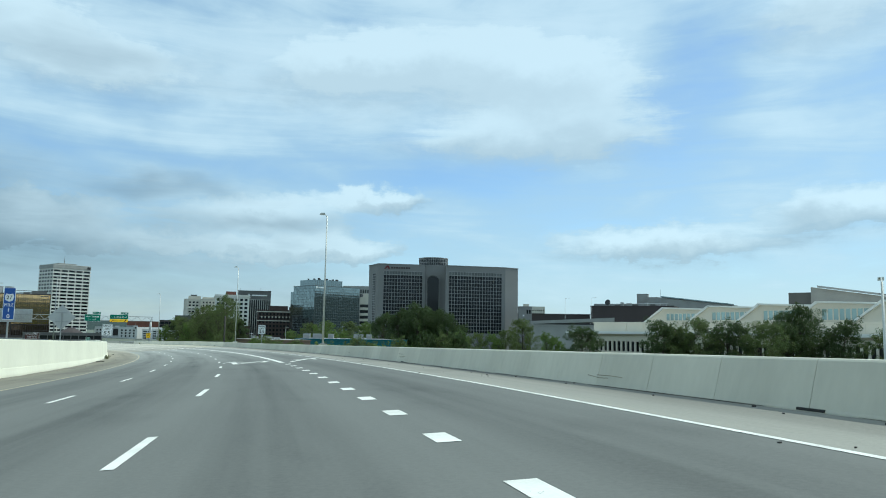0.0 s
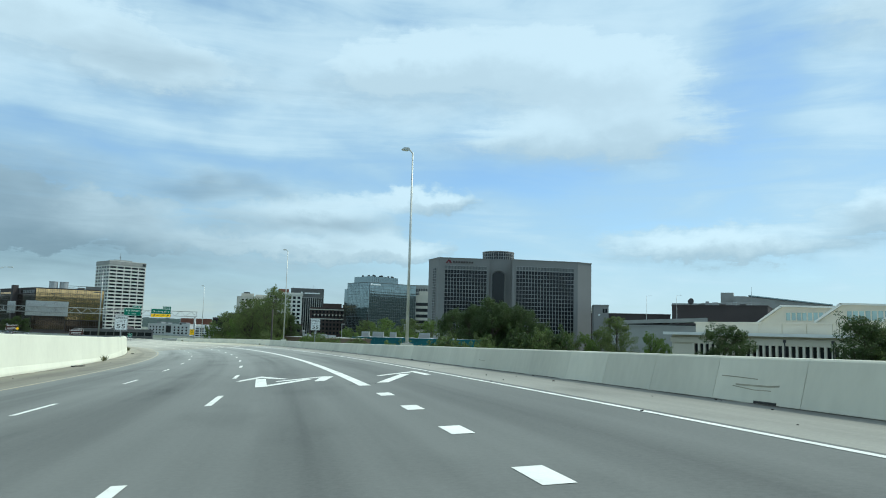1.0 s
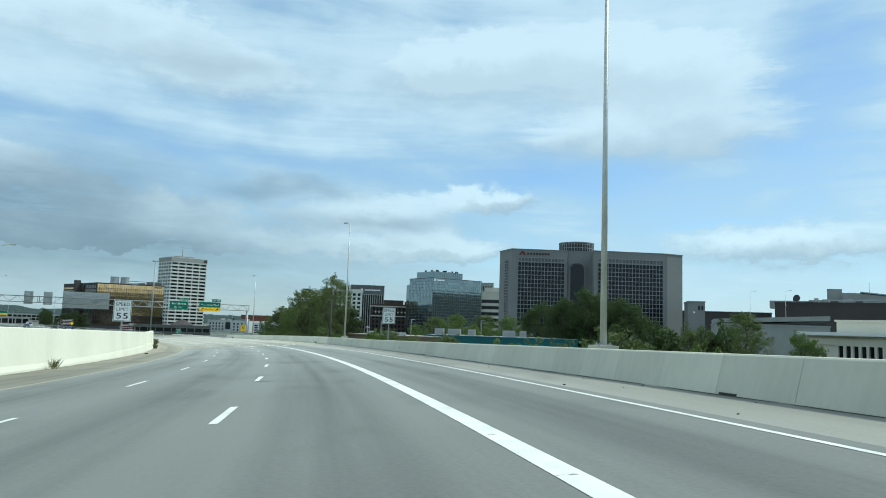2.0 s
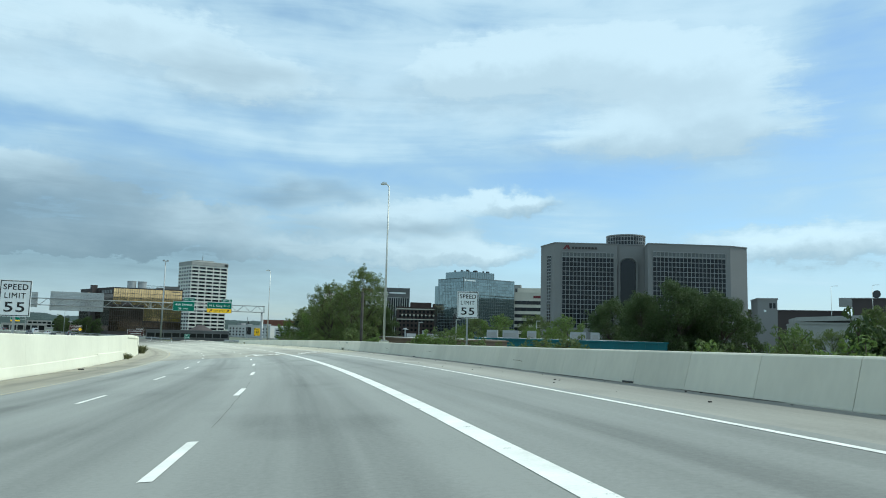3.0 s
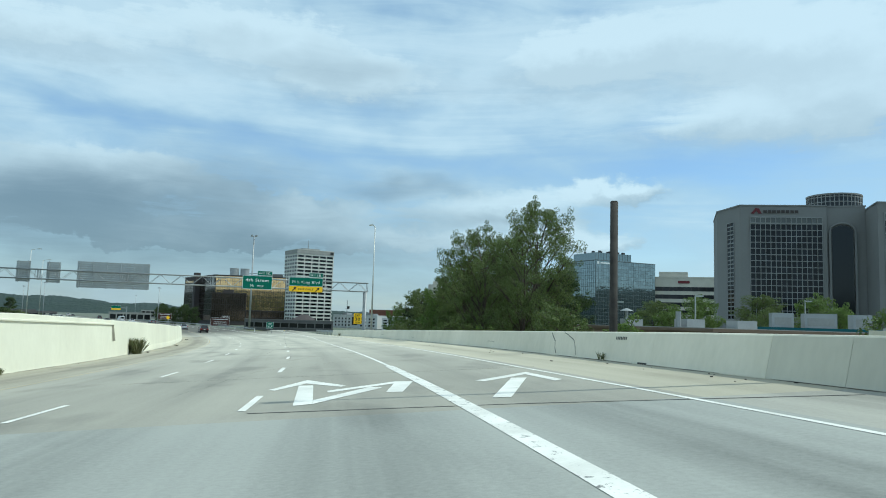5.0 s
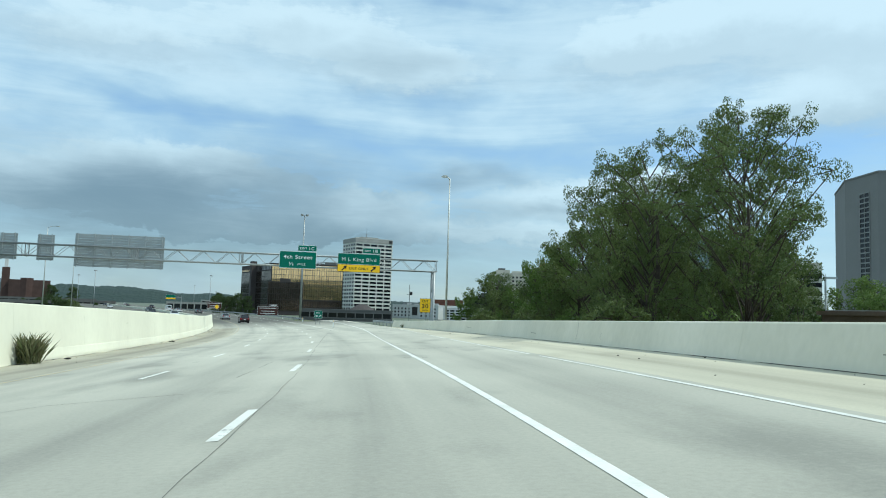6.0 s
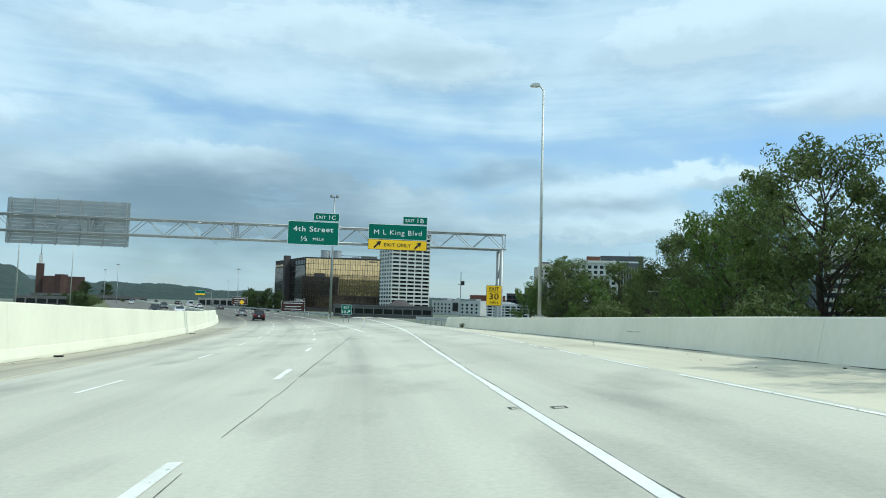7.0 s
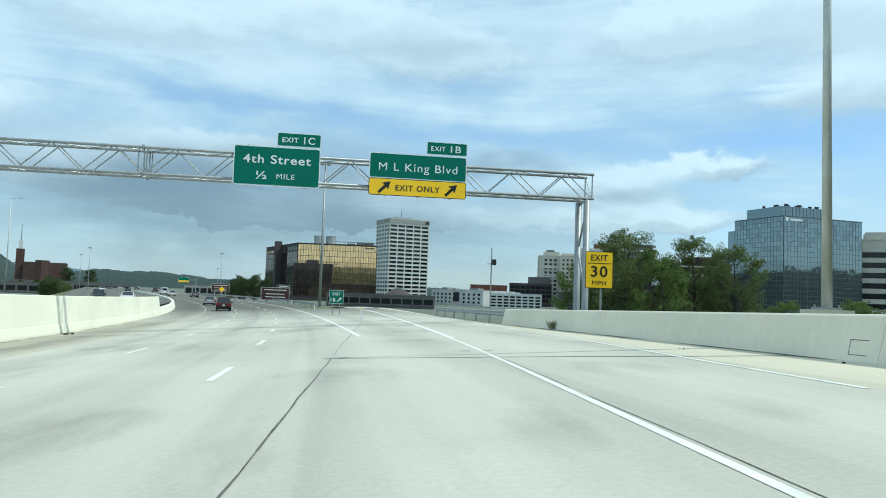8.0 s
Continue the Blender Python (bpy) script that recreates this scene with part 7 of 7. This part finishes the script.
for o in BROAD + BUSH:
    for c in list(o.children):
        bpy.data.objects.remove(c)
    bpy.data.objects.remove(o)


def tuft(u, d, h, count, seed):
    """Weeds growing from a crack at the wall's foot."""
    rng = random.Random(seed)
    ob = thing("weed", road(u, d), 0, "weed tuft growing at the foot of the barrier", "weed", "weeds")
    g = Geo()
    for _ in range(count):
        a, t = rng.uniform(0, 6.28), rng.uniform(0.1, 0.9)
        ln = h * rng.uniform(0.5, 1.1)
        b = Vector((rng.uniform(-0.35, 0.35), rng.uniform(-0.35, 0.35), rng.uniform(0, 0.3))) * h
        tip = b + Vector((math.cos(a) * t, math.sin(a) * t, 1)) * ln
        sd = Vector((-math.sin(a), math.cos(a), 0)) * 0.022 * h
        m = (b + tip) / 2 + Vector((0, 0, 0.1 * ln))
        n = len(g.v)
        g.v += [tuple(b - sd), tuple(b + sd), tuple(m + sd * 1.3), tuple(tip), tuple(m - sd * 1.3)]
        g.f.append((n, n + 1, n + 2, n + 3, n + 4))
    part("stalks", g, WEED, ob)
    return ob


tuft(202.6, -12.95, 1.0, 420, 1)
tuft(168.0, -13.0, 0.55, 160, 2)
for k, u in enumerate((170.6, 171.5, 172.3, 173.1, 174.0, 174.8)):
    tuft(u, -13.05, 0.26, 90, 30 + k)
tuft(101.0, -12.95, 0.5, 60, 5)
tuft(255.4, right_foot(255) - 0.1, 0.35, 60, 6)
tuft(165.4, right_foot(165) - 0.08, 0.25, 40, 7)


def debris(u, d, w, seed):
    """Dark scraps of tyre lying on the shoulder."""
    rng = random.Random(seed)
    ob = thing("tyre_scrap", road(u, d, 0.005), rng.uniform(0, 180), "black scrap of torn tyre on the shoulder", "debris", "tyre scraps")
    g = Geo()
    for k in range(5):
        g.box((rng.uniform(-0.4, 0.4) * w, rng.uniform(-0.15, 0.15) * w, 0.03), (w * rng.uniform(0.2, 0.5), w * rng.uniform(0.08, 0.2), rng.uniform(0.03, 0.1)), rng.uniform(0, 90))
    part("scrap", g, TYRE, ob)


for k, (u, d, w) in enumerate(((86.3, -12.7, 1.0), (138, -12.4, 0.5), (206, -12.5, 0.4), (233, -12.6, 0.6), (270, -12.6, 0.5))):
    debris(u, d, w, 40 + k)


def hill(name, label, bearing0, bearing1, dist, peaks, base, material, rough, seed, depth=500):
    """A wooded ridge: a long mound whose crest follows the given heights between two bearings."""
    g = Geo()
    n, rows_n = 200, 9
    ex, ey = -86.0, 208.0
    for i in range(n + 1):
        f = i / n
        a = radians(bearing0 + (bearing1 - bearing0) * f)
        h = float(np.interp(f, [p[0] for p in peaks], [p[1] for p in peaks]))
        for j in range(rows_n):
            r = dist + depth * (j / (rows_n - 1) - 0.5)
            s = math.sin(math.pi * min(1, max(0, j / (rows_n - 1)))) ** 0.8
            x, y = ex - math.sin(a) * r, ey + math.cos(a) * r
            z = base + (h - base) * s + rough * s * (noise.noise((x * 0.01 + seed, y * 0.01, 0)) + 0.6 * noise.noise((x * 0.035 + seed, y * 0.035, 3)) + 0.45 * noise.noise((x * 0.11 + seed, y * 0.11, 7)))
            g.v.append((x, y, z))
    for i in range(n):
        for j in range(rows_n - 1):
            a = i * rows_n + j
            g.f.append((a, a + 1, a + rows_n + 1, a + rows_n))
    ob = part(name, g, material)
    return tagged(ob, label, "hill", kind="structure")


hill("backdrop", "wooded hill beyond the town", 90, 54.5, 1150, [(0, 50), (0.5, 60), (0.85, 44), (0.95, 36), (0.975, 22), (1, 4)], GROUND_Z, FOREST, 6, 1)
hill("backdrop", "low wooded ridge beyond the river", 56, 20, 2350, [(0, 34), (0.08, 38), (0.11, 24), (0.16, 40), (0.2, 38), (0.29, 36), (0.33, 34), (0.37, 24), (0.43, 28), (0.5, 20), (0.62, 18), (0.7, 24), (0.85, 20), (1, 18)], GROUND_Z, FOREST, 6, 5)
hill("backdrop", "hazy blue far mountain", 85, 40, 4100, [(0, 60), (0.5, 100), (0.7, 84), (0.78, 56), (1, 30)], GROUND_Z, HAZED_RIDGE, 9, 9, 700)
hill("backdrop", "low wooded ridge behind the town", 22, -75, 2900, [(0, 18), (0.3, 30), (0.6, 20), (1, 24)], GROUND_Z, FOREST, 9, 12)
# unseen added ridge, its crest heights set for dark reflections in the mirror glass
hill("backdrop", "unseen wooded ridge added to close the valley and darken the mirror glass", -70, -268, 3400, [(0, 60), (0.06, 170), (0.15, 215), (0.26, 170), (0.34, 145), (0.5, 145), (0.8, 160), (1, 70)], GROUND_Z, FOREST, 14, 21, 900)


# ---- vehicles ----
def car(name, label, place, turn, paint_m, kind="suv", group="cars on the highway"):
    """A car with its nose along +y: lofted body, glass house, wheels with rims, lamps, plate and mirrors."""
    ob = thing(name, place, turn, label, "car" if kind != "van" else "van", group)
    ln, wd, belt, top = {"suv": (4.6, 1.86, 1.02, 1.68), "sedan": (4.7, 1.82, 0.92, 1.43), "van": (5.4, 2.0, 1.15, 2.25)}[kind]
    hl, hw = ln / 2, wd / 2
    prof = {"suv": [(-hl, 0.45), (-hl, 0.95), (-hl + 0.12, belt), (hl - 1.25, belt), (hl - 0.2, 0.86), (hl, 0.68), (hl, 0.4)],
            "sedan": [(-hl, 0.4), (-hl, 0.85), (-hl + 0.2, belt), (hl - 1.2, belt), (hl - 0.2, 0.76), (hl, 0.6), (hl, 0.35)],
            "van": [(-hl, 0.4), (-hl, 1.0), (-hl + 0.05, belt), (hl - 0.8, belt), (hl - 0.1, 0.95), (hl, 0.75), (hl, 0.4)]}[kind]
    roofp = {"suv": [(-hl + 0.18, belt), (-hl + 0.55, top), (hl - 2.2, top), (hl - 1.45, belt)],
             "sedan": [(-hl + 0.75, belt), (-hl + 1.5, top), (hl - 2.1, top), (hl - 1.3, belt)],
             "van": [(-hl + 0.03, belt), (-hl + 0.1, top), (hl - 1.4, top), (hl - 0.85, belt)]}[kind]

    def loft(outline, w0, w1, zsplit):
        g = Geo()
        n = len(outline)
        for s in (-1, 1):
            for y, z in outline:
                g.v.append((s * (w1 if z > zsplit else w0), y, z))
        g.f = [tuple(range(n)), tuple(reversed(range(n, 2 * n)))] + [((i + 1) % n, i, n + i, n + (i + 1) % n) for i in range(n)]
        return g
    body = part("body", loft([(y, z) for y, z in prof], hw, hw - 0.06, belt - 0.02), paint_m, ob)
    part("sill", Geo().span((-hw + 0.03, -hl + 0.1, 0.22), (hw - 0.03, hl - 0.1, 0.46)), TYRE, body)
    part("glass_house", loft(roofp, hw - 0.1, hw - 0.26, belt + 0.1), CARGLASS if kind != "van" else paint_m, ob)
    ys, ye = roofp[1][0] - 0.02, roofp[2][0] + 0.03
    part("roof", Geo().span((-hw + 0.25, ys, top - 0.01), (hw - 0.25, ye, top + 0.04)), paint_m, ob)
    pl = Geo()
    for s in (-1, 1):
        pl.rod((s * (hw - 0.12), roofp[0][0], belt), (s * (hw - 0.27), roofp[1][0], top), 0.05, n=5)
        pl.rod((s * (hw - 0.12), roofp[3][0], belt), (s * (hw - 0.27), roofp[2][0], top), 0.045, n=5)
        pl.rod((s * (hw - 0.10), 0.0, belt), (s * (hw - 0.26), -0.05, top), 0.045, n=5)
    part("pillar", pl, paint_m, ob)
    if kind == "van":
        part("rear_window", Geo().span((-hw + 0.35, -hl + 0.0, 1.3), (hw - 0.35, -hl + 0.045, 1.95)), CARGLASS, ob)
    for y in (-hl + 0.9, hl - 0.9):
        for s in (-1, 1):
            t = part("wheel", Geo().rod((s * (hw - 0.22), y, 0.34), (s * (hw + 0.01), y, 0.34), 0.34, n=16), TYRE, ob)
            part("rim", Geo().rod((s * (hw + 0.005), y, 0.34), (s * (hw + 0.02), y, 0.34), 0.22, n=12), STEEL, t)
    for s in (-1, 1):
        part("tail_lamp", Geo().box((s * (hw - 0.2), -hl - 0.01, 0.86 if kind != "van" else 1.0), (0.26, 0.05, 0.22)), LAMP_RED, ob)
        part("head_lamp", Geo().box((s * (hw - 0.28), hl - 0.08, 0.66), (0.34, 0.2, 0.14)), LAMP_WHITE, ob)
        part("mirror", Geo().box((s * (hw + 0.1), roofp[3][0] - 0.35, belt + 0.06), (0.2, 0.1, 0.14)), paint_m, ob)
    part("number_plate", Geo().box((0, -hl - 0.012, 0.75), (0.31, 0.02, 0.16)), SIGN_WHITE, ob, "blank pale plate")
    part("bumper", Geo().span((-hw + 0.02, -hl - 0.06, 0.4), (hw - 0.02, -hl + 0.05, 0.62)), TYRE if kind == "suv" else paint_m, ob)
    return ob


RED_CAR = car_paint("car_dark_red", (0.055, 0.010, 0.010))
WHITE_CAR = car_paint("car_white", (0.7, 0.7, 0.7))
SILVER_CAR = car_paint("car_silver", (0.38, 0.39, 0.40))
BLACK_CAR = car_paint("car_black", (0.02, 0.02, 0.022))
GREY_CAR = car_paint("car_grey", (0.12, 0.125, 0.13))
car("suv", "dark red estate car driving on the highway", road(326, -7.0), head(326), RED_CAR, "suv")
car("sedan", "silver saloon car on the highway", road(356, -8.0), head(356), SILVER_CAR, "sedan")
car("van", "white box van on the highway", road(470, -7.3), head(470), WHITE_CAR, "van")
for u, d, m, k, lb in ((430, -3.6, GREY_CAR, "sedan", "grey saloon car on the highway"), (448, -7.3, WHITE_CAR, "sedan", "white saloon car on the highway"), (560, -3.6, BLACK_CAR, "suv", "black estate car on the highway"), (590, 0.2, SILVER_CAR, "sedan", "silver saloon car on the highway"), (650, -7.3, BLACK_CAR, "sedan", "black saloon car on the highway"), (720, -3.6, WHITE_CAR, "suv", "white estate car on the highway")):
    car("sedan" if k == "sedan" else "suv", lb, road(u, d), head(u), m, k)
for u, d, m, k, lb in ((345, -20, WHITE_CAR, "sedan", "white oncoming saloon car"), (352, -24.5, BLACK_CAR, "suv", "black oncoming estate car"), (420, -20, GREY_CAR, "suv", "grey oncoming estate car"), (520, -24, WHITE_CAR, "sedan", "white oncoming saloon car"), (640, -20, BLACK_CAR, "sedan", "black oncoming saloon car")):
    car("sedan" if k == "sedan" else "suv", lb, opp_pt(u, d), head(u) + 180, m, k)

# short pavement reflectors and sealed loop cuts in the lanes
for u, d in ((50.63, 1.93), (50.75, 2.52), (135.35, 1.88), (135.47, 2.42), (194.72, 1.77), (194.5, 2.34), (208.15, 2.14), (208.0, 2.69), (245.4, 4.0), (245.1, 4.5)):
    g = Geo()
    for a, b, c, e in ((-0.11, -0.075, -0.09, 0.09), (0.075, 0.11, -0.09, 0.09), (-0.11, 0.11, -0.11, -0.075), (-0.05, 0.11, 0.08, 0.105)):
        n = len(g.v)
        g.v += [road(u + a, d + c, 0.005), road(u + a, d + e, 0.005), road(u + b, d + e, 0.005), road(u + b, d + c, 0.005)]
        g.f.append((n, n + 1, n + 2, n + 3))
    local_part("loop_cut", g, SEAL, joints)

# grit, leaf scraps and crumbs of rubber lying on the shoulders
random.seed(31)
g = Geo()
for k in range(170):
    u = random.uniform(4, 255)
    if k % 5 < 3:
        d = right_foot(u) - abs(random.gauss(0, 1.1)) - 0.08
    elif k % 5 == 3:
        d = LEFT_FOOT + 0.15 + abs(random.gauss(0, 1.0))
    else:
        d = right_foot(u) - abs(random.gauss(0, 0.5)) - 0.05
    r = random.uniform(0.01, 0.03)
    p = road(u, d, r * 0.35)
    g.box(p, (r * 2.2, r * 1.3, r * 0.9), random.uniform(0, 180))
grit = part("grit", g, RUSTWOOD)
tagged(grit, "dark grit and leaf scraps strewn on the pavement", "litter", kind="stuff")
